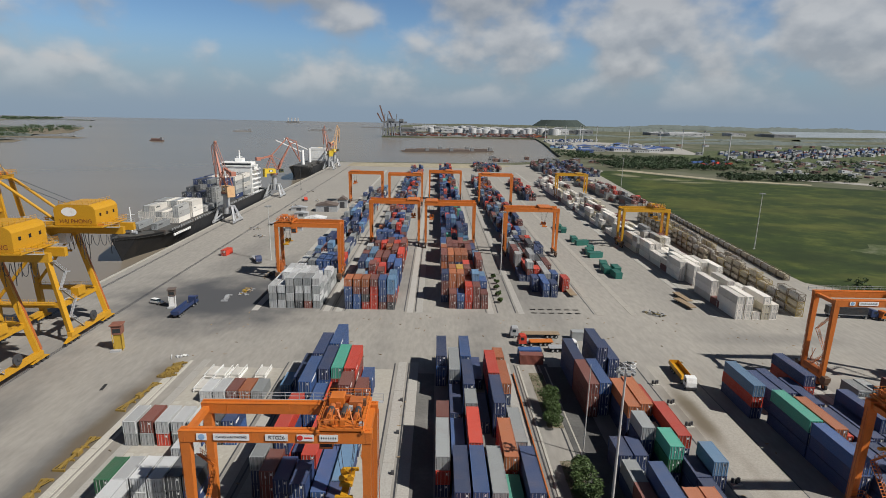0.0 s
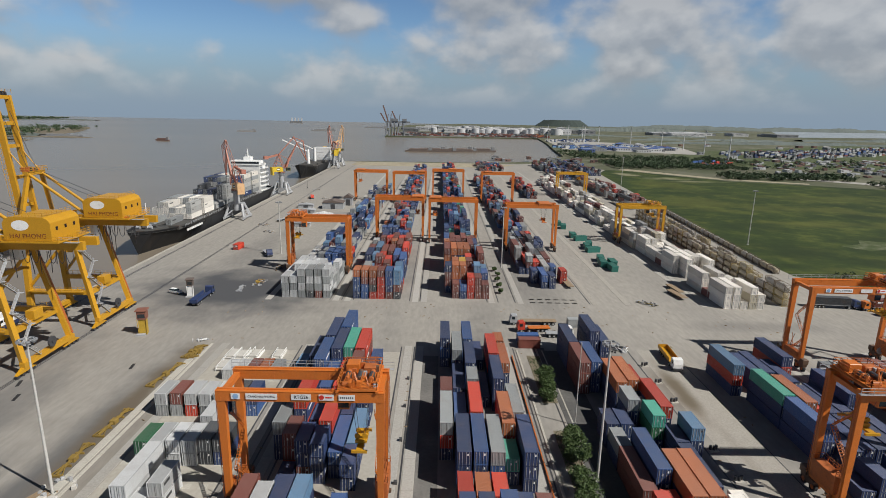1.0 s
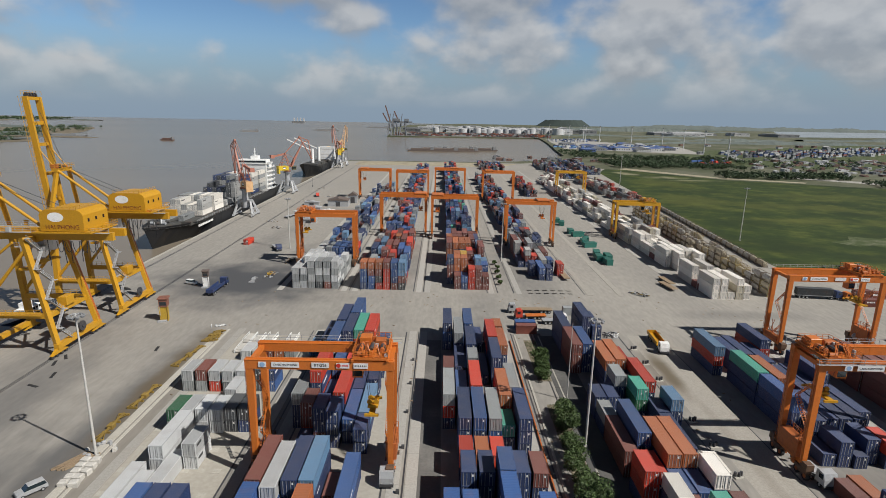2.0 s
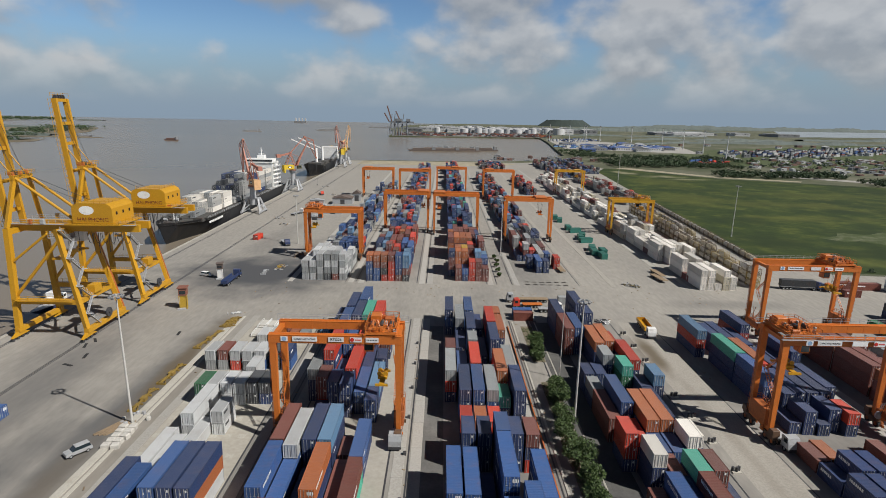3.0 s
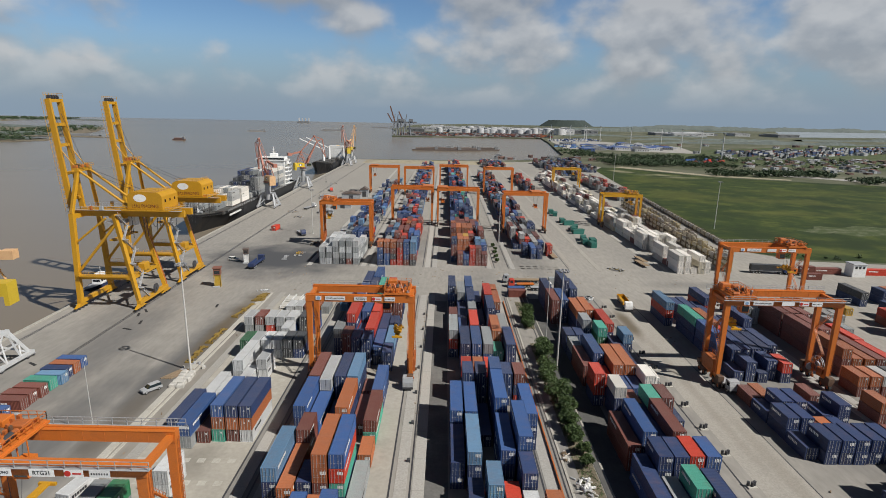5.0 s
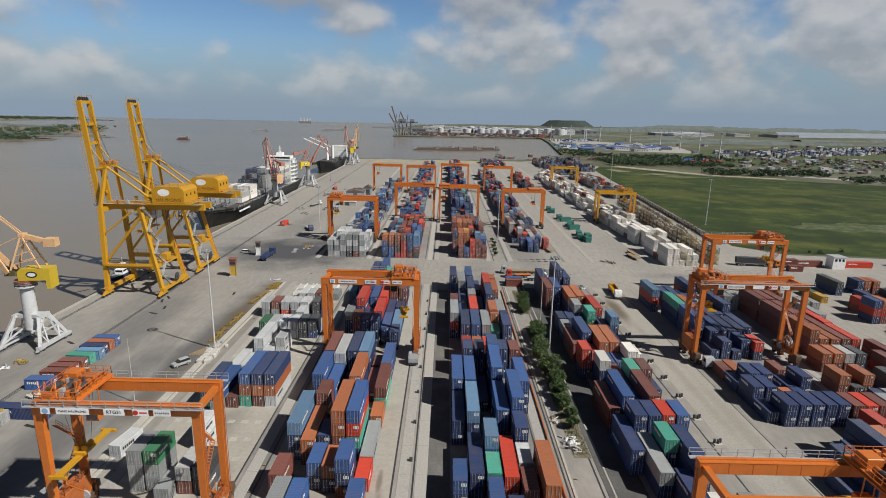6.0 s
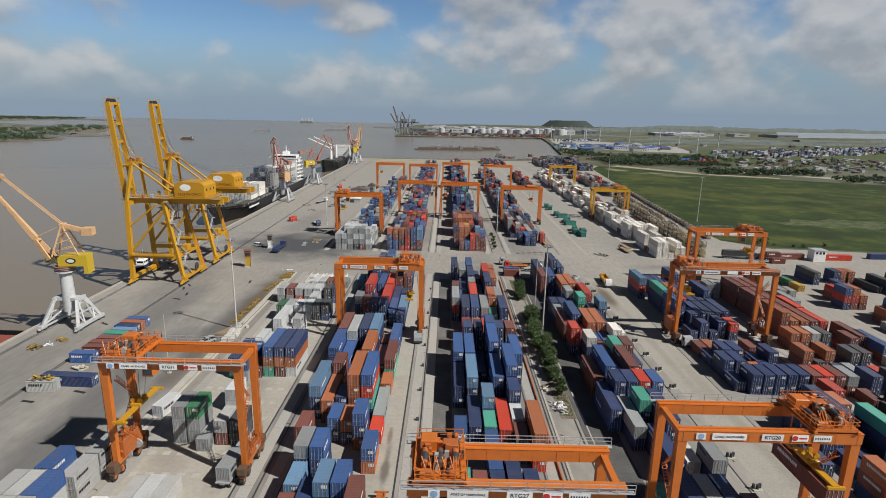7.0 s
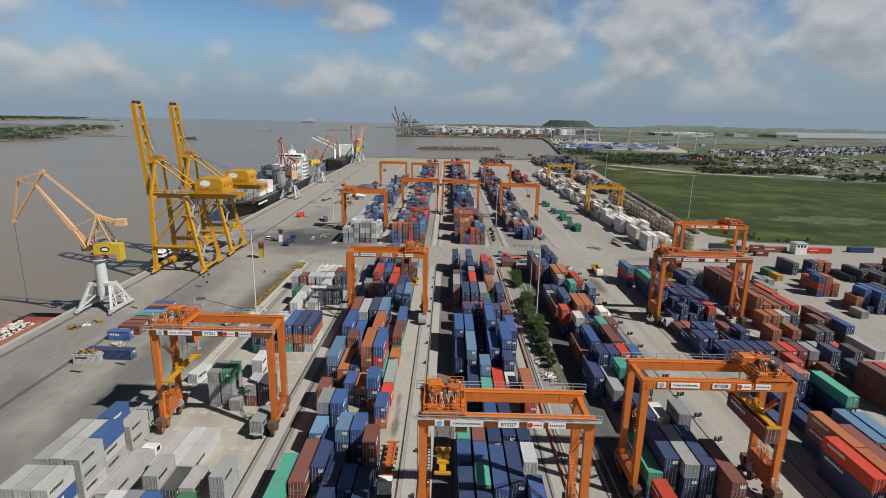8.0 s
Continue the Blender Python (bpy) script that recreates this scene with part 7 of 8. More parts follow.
    part("funnel", Geo().block(-2.6, s0 + 14, top - 1, 2.6, s0 + 20, top + 17, 0.6), SHIP_WHITE, c)
    rail = Geo().rail([(B / 2 - 0.3, -L / 2 + 20, top), (B / 2 - 0.3, L / 2 - 4, top)], 1.1, 0.05, 3.0)
    part("deck_rail", rail, STEEL_GREY, c)
    rr = random.Random(3)
    base = c.matrix_basis
    slots, g = {}, Geo()
    for bay, cols, high, pal in ((0, 6, (0, 1), "s"), (1, 7, (2, 3), "WwW"), (2, 7, (3, 3), "wWWs"), (3, 7, (1, 1), "wwss"), (4, 7, (3, 4), "kskwn"), (5, 7, (4, 5), "wskwn"), (6, 7, (4, 5), "wsnkW"), (7, 7, (3, 5), "WwsW")):
        for i in range(cols):
            for k in range(rr.randint(*high)):
                plain_container(g, slots, rr.choice(pal), 12.19, -9.0 + 2.6 * i + 1.2, -L / 2 + 24.0 + 15.2 * bay, top + 0.9 + H * k)
    solid("deck_containers", g, [STACK_EXTRA.get(q) or FAR_PAINT[q] for q in slots], "white and dark containers stacked on the ship's deck", "container stack", kind="stuff", at=base)


def bulk_ship():
    L, B, top = 128.0, 20.0, 9.5
    x, y = quay_x(640) - 1.14 * B / 2 - 3.0, 560.7 + 1.14 * L / 2
    c = thing("bulk_ship", pose(x, y, -3.6, 0, 0, 0.9) @ Matrix.Scale(1.14, 4), "dark-hulled cargo ship with white deck cranes moored at the quay", "ship")
    g = Geo()
    deck = hull(g, L, B, top, 3.5, -3.0)
    part("hull", g, [HULL_BLACK, HULL_BLACK], c)
    k = len(deck) // 2
    part("deck", Geo().poly(deck, [(i, i + 1, len(deck) - 2 - i, len(deck) - 1 - i) for i in range(k - 1)]), DARK_DECK, c)
    for k, (q, a) in enumerate(((-30, 205), (0, 190))):
        part("deck_crane_post", Geo().tube((0, q, top - 1), (0, q, top + 15), 1.6, 14, r2=1.2), SHIP_WHITE, c)
        part("deck_crane_boom", Geo().beam((0, q, top + 13), (24 * math.cos(radians(a)), q + 24 * math.sin(radians(a)), top + 24), 0.8, 0.9), SHIP_WHITE, c)
    for k in range(5):
        part("superstructure_deck", Geo().box(-8.5, L / 2 - 24, top + 2.8 * k - 1, 8.5, L / 2 - 12, top + 2.8 * k + 1.6), SHIP_WHITE, c)
    part("funnel", Geo().block(-2, L / 2 - 11, top - 1, 2, L / 2 - 6, top + 13, 0.4), BOX_PAINT["y"], c)
    for k in range(3):
        part("hatch_cover", Geo().block(-7, -L / 2 + 22 + 22 * k, top - 1, 7, -L / 2 + 38 + 22 * k, top + 1.4, 0.1), DARK_DECK, c)


container_ship()
bulk_ship()


def pilot_boat():
    c = thing("pilot_boat", pose(-133.7, 148.0, -3.6, 0, 0, 4), "small white boat with a cabin moored beside the quay", "boat")
    g = Geo()
    deck = hull(g, 15.0, 4.2, 1.5, 0.5, -0.5, waterline=0.2)
    part("hull", g, [BOX_PAINT["n"], HULL_BLACK], c)
    k = len(deck) // 2
    part("deck", Geo().poly([(q[0], q[1], q[2] + 0.9) for q in deck], [(i, i + 1, len(deck) - 2 - i, len(deck) - 1 - i) for i in range(k - 1)]), STEEL_GREY, c)
    cabin = part("cabin", Geo().block(-1.6, -3.5, 1.4, 1.6, 4.5, 3.4, 0.15), SHIP_WHITE, c)
    for q in range(5):
        part("window", Geo().box(1.6, -3.0 + 1.5 * q, 2.2, 1.63, -1.9 + 1.5 * q, 3.0), WINDOW, cabin)
    part("front_window", Geo().box(-1.3, -3.53, 2.2, 1.3, -3.5, 3.0), WINDOW, cabin)
    part("wheelhouse", Geo().block(-1.2, -2.0, 3.4, 1.2, 1.0, 5.2, 0.15), SHIP_WHITE, c)
    part("mast", Geo().tube((0, 0, 5.2), (0, 0, 7.6), 0.07, 8), SHIP_WHITE, c)


pilot_boat()


def barge():
    c = thing("barge", pose(quay_x(43) - 6.0, 37.2, -3.6) @ Matrix.Scale(1.09, 4), "rusty open barge loaded with pale sacks beside the quay", "barge")
    g = Geo()
    hull(g, 52.0, 9.6, 3.2, 0.6, -1.0, stern=0.95, waterline=0.6)
    part("hull", g, [HULL_BLACK, HULL_RED], c)
    part("deck", Geo().box(-4.5, -20, 2.6, 4.5, 24, 2.75), DECK_RED, c)
    for s in (-1, 1):
        part("coaming", Geo().box(s * 4.2 - 0.12, -18, 2.7, s * 4.2 + 0.12, 18, 4.0), REDDISH, c)
    rr = random.Random(8)
    g = Geo()
    for k in range(420):
        yy, xx = rr.uniform(-10, 17), rr.uniform(-3.8, 3.8)
        z = 2.75 + max(0, 1.6 - abs(xx) * 0.3) * rr.random()
        m = pose(xx, yy, z, rr.uniform(-20, 20), rr.uniform(-20, 20), rr.uniform(0, 180))
        q = Geo().block(-0.45, -0.3, 0, 0.45, 0.3, 0.35, 0.1)
        g.poly([m @ Vector(p) for p in q.v], q.f)
    solid("sack_cargo", g, SACK, "heap of pale sacks on the barge", "sacks", kind="stuff", at=c.matrix_basis)
    part("wheelhouse", Geo().block(-3, -24, 2.7, 3, -18, 5.4, 0.2), STEEL_GREY, c)


barge()
# scrap, grabs and dunnage on the quay
def scrap_heap(x, y, z, w, d, h, mts, label, seed, n=16, turn=0):
    r = random.Random(seed)
    c = thing("scrap_heap", pose(x, y, z, 0, 0, turn), label, "scrap heap", "scrap heaps")
    for k in range(n):
        f = r.random() if k > 3 else 0.0
        m = pose(r.uniform(-w, w) * (1 - 0.5 * f), r.uniform(-d, d) * (1 - 0.5 * f), h * 0.6 * f, r.uniform(-35, 35) * f, r.uniform(-35, 35) * f, r.uniform(0, 180))
        q = Geo().block(-0.5, -0.16, 0, 0.5, 0.16, 0.3, 0.04) if k % 3 else Geo().tube((-0.8, 0, 0.12), (0.8, 0, 0.12), 0.11, 8)
        part("piece", q, mts[k % len(mts)], c, at=m)


OLIVE = material("olive_yellow_paint", (0.22, 0.17, 0.05), rough=0.7, stain=(0.10, 0.07, 0.04), stain_amt=0.7)
scrap_heap(-93.1, 31.4, 2.60, 2.8, 1.0, 1.4, (OLIVE, DULL_YELLOW, DARK_ROOF), "olive and yellow lifting gear heaped on a container", 91, 26, 3)
scrap_heap(-92.0, 41.8, 0, 1.8, 1.0, 1.2, (SACK, CREAM_TANK), "pale sacks and planks heaped on the apron", 92, 22)
scrap_heap(-111.4, 53.1, 0, 1.7, 1.3, 1.5, (DULL_YELLOW, OLIVE, DARK_ROOF), "dull yellow grabs and gear on the quay", 93, 22)
scrap_heap(-109.3, 55.9, 0, 0.8, 0.7, 1.2, (SHIP_WHITE, STEEL_GREY), "small pale gear heap on the quay", 94, 9)
scrap_heap(-107.7, 58.7, 0, 1.6, 1.3, 1.3, (DULL_YELLOW, OLIVE, TIMBER), "dull yellow grabs and gear on the quay", 95, 20)
scrap_heap(-67.0, 187.0, 0, 2.5, 5.0, 0.9, (TIMBER, STEEL_GREY, DULL_YELLOW), "worn steel and timber dunnage by the stacks", 96, 30)
scrap_heap(-65.3, 209.7, 0, 2.0, 6.0, 0.9, (TIMBER, STEEL_DARK), "worn steel and timber dunnage by the stacks", 97, 26)
for x, y, t in ((-96.8, 107.3, 20), (-96.4, 111.0, 35), (-92.7, 100.9, 15), (-93.7, 95.6, 70), (-92.9, 26.1, 80), (-84.5, 30.8, 75), (-76.0, 116.9, 10), (-104.0, 71.8, 60)):
    solid("rubber_mat", Geo().block(-0.35, -1.5, 0, 0.35, 1.5, 0.09, 0.03), RUBBER, "dark flat strip of rubber lying on the apron", "rubber strip", "rubber strips", at=pose(x, y, 0.001, 0, 0, t))
for k, (x, y) in enumerate(((-99.8, 296.2), (-91.0, 277.9), (-97.5, 374.0), (-86.3, 399.2), (-104.0, 448.6))):
    scrap_heap(x, y, 0, 3.5, 2.5, 1.6, (STEEL_GREY, STEEL_DARK, TIMBER, SACK), "grey gear and timber heaped on the quay", 110 + k, 14)
truck(-93.1, 311.0, 160, "white", n=9.0, label="white truck with an empty trailer on the quay")
truck(-97.4, 403.8, 20, "red", n=7.0, label="red truck with an empty trailer on the quay")
scrap_heap(24.2, 28.4, 0, 1.6, 2.6, 1.2, (SACK, SHIP_WHITE, STEEL_GREY), "pale broken concrete and gear heaped on the walk", 98, 30)
scrap_heap(22.8, 37.4, 0, 0.6, 1.6, 0.8, (SACK, TIMBER), "small pale heap beside the planted bed", 99, 12)
scrap_heap(73.0, 170.6, 0, 4.2, 2.0, 1.1, (OLIVE, STEEL_DARK, STEEL_GREY), "bent grey steel scrap lying on the cross road", 100, 36, -35)
scrap_heap(50.4, 131.6, 0, 2.6, 2.0, 1.0, (SHIP_WHITE, STEEL_GREY, STEEL_DARK), "pale and dark gear heaped at the block's end", 101, 30)
scrap_heap(-66.4, 133.6, 0, 2.8, 1.0, 0.5, (SHIP_WHITE, STEEL_GREY), "low white slabs lying on the cross road", 102, 12)
# open white racks behind the reefers
for k, (x, y) in enumerate(((-53.6, 124.6), (-50.9, 124.0), (-53.4, 118.0), (-47.6, 124.4), (-41.6, 124.8))):
    c = thing("flat_rack", pose(x, y, 0.02, 0, 0, 1.5 * (k % 3) - 1.5), "white open flat rack with folded ends on the pavement", "flat rack", "open racks")
    part("deck", Geo().box(-1.2, -2.9, 0.25, 1.2, 2.9, 0.45), SACK, c)
    for sx in (-1, 1):
        part("side_rail", Geo().box(sx * 1.2 - 0.09, -2.95, 0.0, sx * 1.2 + 0.09, 2.95, 0.5), SHIP_WHITE, c)
        for q in range(5):
            part("post", Geo().box(sx * 1.15 - 0.06, -2.8 + 1.38 * q, 0.5, sx * 1.15 + 0.06, -2.68 + 1.38 * q, 0.95 + 0.2 * (k % 2)), SHIP_WHITE, c)
        part("top_rail", Geo().box(sx * 1.15 - 0.07, -2.8, 0.95 + 0.2 * (k % 2), sx * 1.15 + 0.07, 2.9, 1.05 + 0.2 * (k % 2)), SHIP_WHITE, c)
    part("load", Geo().block(-0.95, -2.3, 0.45, 0.95, 1.6, 0.9 + 0.2 * (k % 2), 0.12), SACK, c)
# small litter on the cross road and between the stacks
g = Geo()
rng = random.Random(77)
for k in range(150):
    x, y = rng.uniform(-67, 110), rng.uniform(133.5, 168) if k % 3 else rng.uniform(-45, 131)
    if k % 3 == 0:
        x = rng.choice((-60.0, -33.2, -6.4, 22.4, 54.2, 66.9)) + rng.uniform(-0.6, 0.6)
    m = pose(x, y, 0.056 if k % 3 == 0 else 0.0, 0, 0, rng.uniform(0, 180))
    q = Geo().block(-rng.uniform(0.1, 0.5), -0.1, 0, rng.uniform(0.1, 0.5), 0.12, rng.uniform(0.05, 0.2), 0.02)
    g.poly([m @ Vector(p) for p in q.v], q.f)
solid("litter", g, TIMBER, "small bits of timber and litter on the pavement", "litter", kind="stuff")


# ---- distance: islands, works, tanks, woods and boats ----
def island(name, outline, label):
    sheet(name, outline, -3.2, MUD, label, category="island")


def grove(outline_rows, n, seed, h0, h1, name, label, size=2.4):
    """Low woods of many small leaf clumps spread over strips of x0, x1, y0, y1."""
    r = random.Random(seed)
    g = Geo()
    for x0, x1, y0, y1, share, base in outline_rows:
        for _ in range(int(n * share)):
            x, y, h = r.uniform(x0, x1), r.uniform(y0, y1), r.uniform(h0, h1)
            for _ in range(7):
                leaf_clump(g, r, (x + r.gauss(0, h * 0.3), y + r.gauss(0, h * 0.3), base + h * r.uniform(0.35, 0.8)), h * 0.35, 6, size * r.uniform(0.5, 1.0))
    solid(name, g, FAR_LEAF, label, "woods", kind="stuff")


island("mud_island", [(-1900, 1020), (-905, 1008), (-842, 1110), (-880, 1190), (-1010, 1230), (-1030, 1300), (-838, 1296), (-830, 1330), (-1000, 1420), (-1060, 1620), (-1250, 1990), (-1330, 2110), (-1850, 2180), (-2600, 2150)], "low muddy island with mangroves")
island("sand_bar", [(-3000, 2480), (-2300, 2750), (-2560, 3740), (-2900, 4150), (-3300, 3900), (-4300, 3300)], "thin grey mud bank in the river")
island("far_shore", [(-1694.2, 5555.6), (-783.6, 5120.0), (-229.5, 5555.6), (288.4, 6448.4), (-6335.4, 6448.4), (-6255.4, 5850.0)], "faint low shore on the horizon")
grove([(-1634.5, -890.2, 1046.4, 1142.0, 0.45, -3.2), (-1641.9, -974.9, 1208.1, 1353.0, 0.25, -3.2), (-1500, -1080, 1400, 1560, 0.16, -3.2), (-1350, -1120, 1600, 1800, 0.06, -3.2), (-1420, -1260, 1900, 2060, 0.05, -3.2)], 760, 41, 8, 15, "mangrove_woods", "low dark green mangroves on an island")
grove([(-3600, -2450, 2700, 3500, 0.6, -3.2), (-3000, -2560, 3400, 3900, 0.4, -3.2)], 420, 47, 9, 16, "far_mangroves", "dark mangrove belt on a far mud bank", 5.0)
grove([(233.2, 408.4, 709.8, 803.6, 0.35, 0), (273.7, 478.1, 803.6, 921.6, 0.25, 0), (321.0, 472.4, 593.2, 639.7, 0.2, 0), (447.9, 627.0, 526.0, 570.0, 0.14, 0), (624.5, 803.2, 471.7, 506.3, 0.08, 0), (429.1, 702.7, 709.8, 897.9, 0.05, 0), (218.4, 276.9, 874.3, 1040.4, 0.1, 0)], 900, 43, 4, 8, "field_woods", "dark green scrub woods beyond the field", 1.6)
grove([(166.3, 287.5, 196.1, 205.2, 0.5, 0), (164.2, 175.3, 200.6, 214.2, 0.5, 0)], 18, 45, 1.0, 2.2, "field_bushes", "low bushes scattered over the field", 0.5)


def works(n, x0, x1, y0, y1, seed, h, size, mats, name, label, category="buildings"):
    """Distant sheds, houses and stacked goods with pitched or flat roofs."""
    r = random.Random(seed)
    g = Geo()
    for _ in range(n):
        x, y = r.uniform(x0, x1), r.uniform(y0, y1)
        w, d, hh = r.uniform(*size), r.uniform(*size), r.uniform(*h)
        k = r.randrange(len(mats))
        g.box(x - w / 2, y - d / 2, -0.06, x + w / 2, y + d / 2, hh, k)
        if r.random() < 0.5:
            g.prism([(x - w / 2 - 0.3, hh), (x + w / 2 + 0.3, hh), (x, hh + min(3.0, w * 0.16))], y - d / 2, y + d / 2, r.randrange(len(mats)))
        for q in range(int(w // 5)):
            g.box(x - w / 2 + 1 + 5 * q, y - d / 2 - 0.05, hh * 0.4, x - w / 2 + 3 + 5 * q, y - d / 2, hh * 0.75, len(mats))
    solid(name, g, [*mats, WINDOW], label, category, kind="stuff")


FAR_GREY = material("far_grey", (0.20, 0.205, 0.21), island=True, rand=0.4, bump=0, scale=0.05, fine=0.4)
FAR_WHITE = material("far_white", (0.50, 0.50, 0.50), island=True, rand=0.15, bump=0, scale=0.05, fine=0.4)
FAR_RUST = material("far_rust", (0.17, 0.10, 0.08), island=True, rand=0.4, bump=0, scale=0.05, fine=0.4)
FAR_STEEL = material("far_steel", (0.19, 0.20, 0.215), bump=0, scale=0.05, fine=0.4)
FAR_BLUE = material("far_blue", (0.08, 0.13, 0.30), island=True, rand=0.4, bump=0, scale=0.05, fine=0.4)


def depot(line, width, n, seed, codes, high, label, turn=0.0):
    """A distant yard: rows of stacked containers along a line."""
    r = random.Random(seed)
    (ax, ay), (bx, by) = line
    g, slots = Geo(), {}
    ux, uy = (bx - ax), (by - ay)
    d = math.hypot(ux, uy)
    ux, uy = ux / d, uy / d
    rows = max(1, int(width / 15))
    done = 0
    while done < n:
        row = r.randrange(rows)
        s, off = r.uniform(0, d), (row - (rows - 1) / 2) * 15 + r.choice((-2.7, 0, 2.7))
        x, y = ax + ux * s - uy * off, ay + uy * s + ux * off
        ln_ = r.choice((6.06, 12.19, 12.19))
        k = r.randint(*high)
        for lvl in range(k):
            mt = slots.setdefault(r.choice(codes), len(slots))
            c, w = [], 1.22
            for px, py in ((-ln_ / 2, -w), (ln_ / 2, -w), (ln_ / 2, w), (-ln_ / 2, w)):
                c.append((x + ux * px - uy * py, y + uy * px + ux * py))
            z = -0.06 + 2.6 * lvl
            g.poly([(*q, z) for q in c] + [(*q, z + 2.57) for q in c], [(0, 3, 2, 1), (4, 5, 6, 7), (0, 1, 5, 4), (1, 2, 6, 5), (2, 3, 7, 6), (3, 0, 4, 7)], mt)
        done += k
    solid("far_containers", g, [FAR_PAINT[q] for q in slots], label, "container stack", kind="stuff")


sheet("far_yard", [(-164.4, 1742.7), (-47.7, 1757.6), (135.2, 1794.8), (292.6, 1799.8), (398.3, 2272.4), (-164.6, 2145.6)], 0.0, TARMAC, "distant dark grey yard pavement", category="pavement")
sheet("depot_ground", [(374.5, 791.8), (631.1, 733.2), (1484.6, 1220.1), (1505.7, 1646.4), (1217.8, 1646.4), (459.1, 1112.1)], 0.0, RUBBLE, "distant depot ground of scrub and gravel", category="pavement")
sheet("works_ground", [(261.4, 1160.0), (503.0, 1040.4), (577.0, 1316.7), (355.4, 1745.2), (310.1, 1646.4)], 0.08, PALE_CONCRETE, "distant pale works ground", category="pavement")
depot([(-152.9, 1869.5), (357.8, 1906.9)], 170, 2000, 51, "mmokksskmkwms", (1, 3), "distant yard of stacked rust and grey containers")
depot([(570.1, 1004.7), (1383.2, 1486.9)], 140, 1900, 151, "nmskkwsskmsskwnb", (1, 3), "distant depot of stacked containers of mixed colours")
depot([(360.5, 759.0), (421.8, 803.6)], 40, 60, 152, "brnk", (1, 3), "small depot of blue and red containers beyond the field")
depot([(278.6, 1172.0), (497.2, 1316.7)], 120, 420, 153, "bbwnblsw", (1, 2), "distant blue and white containers by the works")
depot([(328.9, 1511.4), (446.5, 1671.1)], 90, 200, 154, "bwnsw", (1, 2), "distant blue and white containers by the works")
FAR_GLASS = ground_material("pale_greenhouse_sheets", (0.29, 0.33, 0.37), (0.14, 0.17, 0.17), (0.42, 0.45, 0.48), wide=0.004, mid=0.02, fine=0.1, stretch=(0.4, 1.6, 1))
works(60, -164.6, 608.4, 2208.9, 2787.6, 52, (9.3, 20.9), (29.0, 69.6), [FAR_WHITE, FAR_GREY, FAR_WHITE], "far_warehouses", "distant pale warehouses across the river")
works(26, 277.2, 543.3, 1064.3, 1340.9, 53, (3.5, 7.0), (16.2, 39.4), [FAR_BLUE, FAR_GREY, FAR_WHITE], "far_blue_works", "distant blue-roofed works and sheds")
works(36, 478.5, 1382.1, 945.3, 1462.5, 54, (3.5, 8.1), (7.0, 16.2), [FAR_GREY, FAR_WHITE, FAR_RUST], "far_town", "distant small buildings among the depots")
works(260, 427.8, 906.2, 639.7, 921.6, 55, (1.4, 3.9), (3.5, 9.3), [FAR_GREY, FAR_WHITE, FAR_RUST], "far_houses", "distant low houses and goods along the road")
works(16, 926.1, 1554.0, 2272.4, 2657.6, 56, (8.1, 15.1), (46.4, 150.8), [FAR_WHITE, FAR_GREY], "far_factories", "distant long pale factory sheds")
sheet("greenhouse_roofs", [(1546.8, 2502.7), (2754.8, 2852.9), (5883.8, 5555.6), (2624.6, 4410.0)], 0.3, FAR_GLASS, "distant pale band of greenhouses and ponds", category="greenhouses")
works(26, 71.6, 240.9, 791.8, 874.3, 58, (2.3, 4.6), (3.5, 10.4), [FAR_RUST, FAR_GREY], "shore_clutter", "rusty goods heaped on the river bank", "goods")
# foliage colour paled and greyed to paint in the haze of distance
HAZED_WOOD = material("hazed_woods", (0.105, 0.125, 0.115), rough=0.9, scale=0.01, fine=0.15, bump=0, island=True, rand=0.2)


def treeline(x0, y0, x1, y1, h, seed, label, deep=60.0, step=7.0, base=-3.3):
    """A long low belt of trees with an uneven crest."""
    r = random.Random(seed)
    n = max(4, int(math.hypot(x1 - x0, y1 - y0) / step))
    pts, hh = [], h
    for i in range(n + 1):
        f = i / n
        hh = min(1.5 * h, max(0.35 * h, hh + r.uniform(-0.35, 0.35) * h * 0.5))
        edge = min(1.0, 8 * f, 8 * (1 - f))
        x, y = x0 + (x1 - x0) * f, y0 + (y1 - y0) * f + r.uniform(-4, 4)
        pts += [(x, y, base), (x + r.uniform(-2, 2), y + deep * 0.2, base + hh * (0.35 + 0.65 * edge)), (x, y + deep * 0.7, base + hh * (0.3 + 0.6 * edge)), (x, y + deep, base)]
    solid("tree_belt", Geo().poly(pts, [(4 * i + k, 4 * i + 4 + k, 4 * i + 5 + k, 4 * i + 1 + k) for i in range(n) for k in range(3)], 0, True), HAZED_WOOD, label, "woods", kind="stuff")


treeline(-6245.4, 5776.1, -420.1, 5482.5, 12.9, 71, "dark tree belt along the far shore", step=22.0)
treeline(-2903.2, 3652.1, -2099.4, 3395.9, 10.5, 72, "low mangrove belt on a river bank", step=14.0)
treeline(-3932.0, 2984.1, -2336.6, 3315.6, 10.5, 73, "low mangrove belt on a river bank", step=14.0)
treeline(-2668.0, 2019.6, -1303.2, 1944.4, 8.2, 74, "low mangrove belt on a river bank")
treeline(-1810.6, 1172.0, -901.5, 1142.0, 12.9, 75, "dark mangrove belt on the island")
treeline(-1821.0, 1377.3, -986.3, 1353.0, 10.5, 76, "dark mangrove belt on the island")
treeline(-200.4, 2722.5, 1701.6, 3248.9, 14.0, 77, "tree belt behind the far works", base=-0.1)
treeline(1288.3, 1956.9, 4772.0, 2787.6, 14.0, 78, "tree belt across the plain", base=-0.1)
treeline(870.9, 3720.0, 6055.5, 4976.4, 23.4, 79, "dark tree belt along the horizon", base=-0.1, step=20.0)
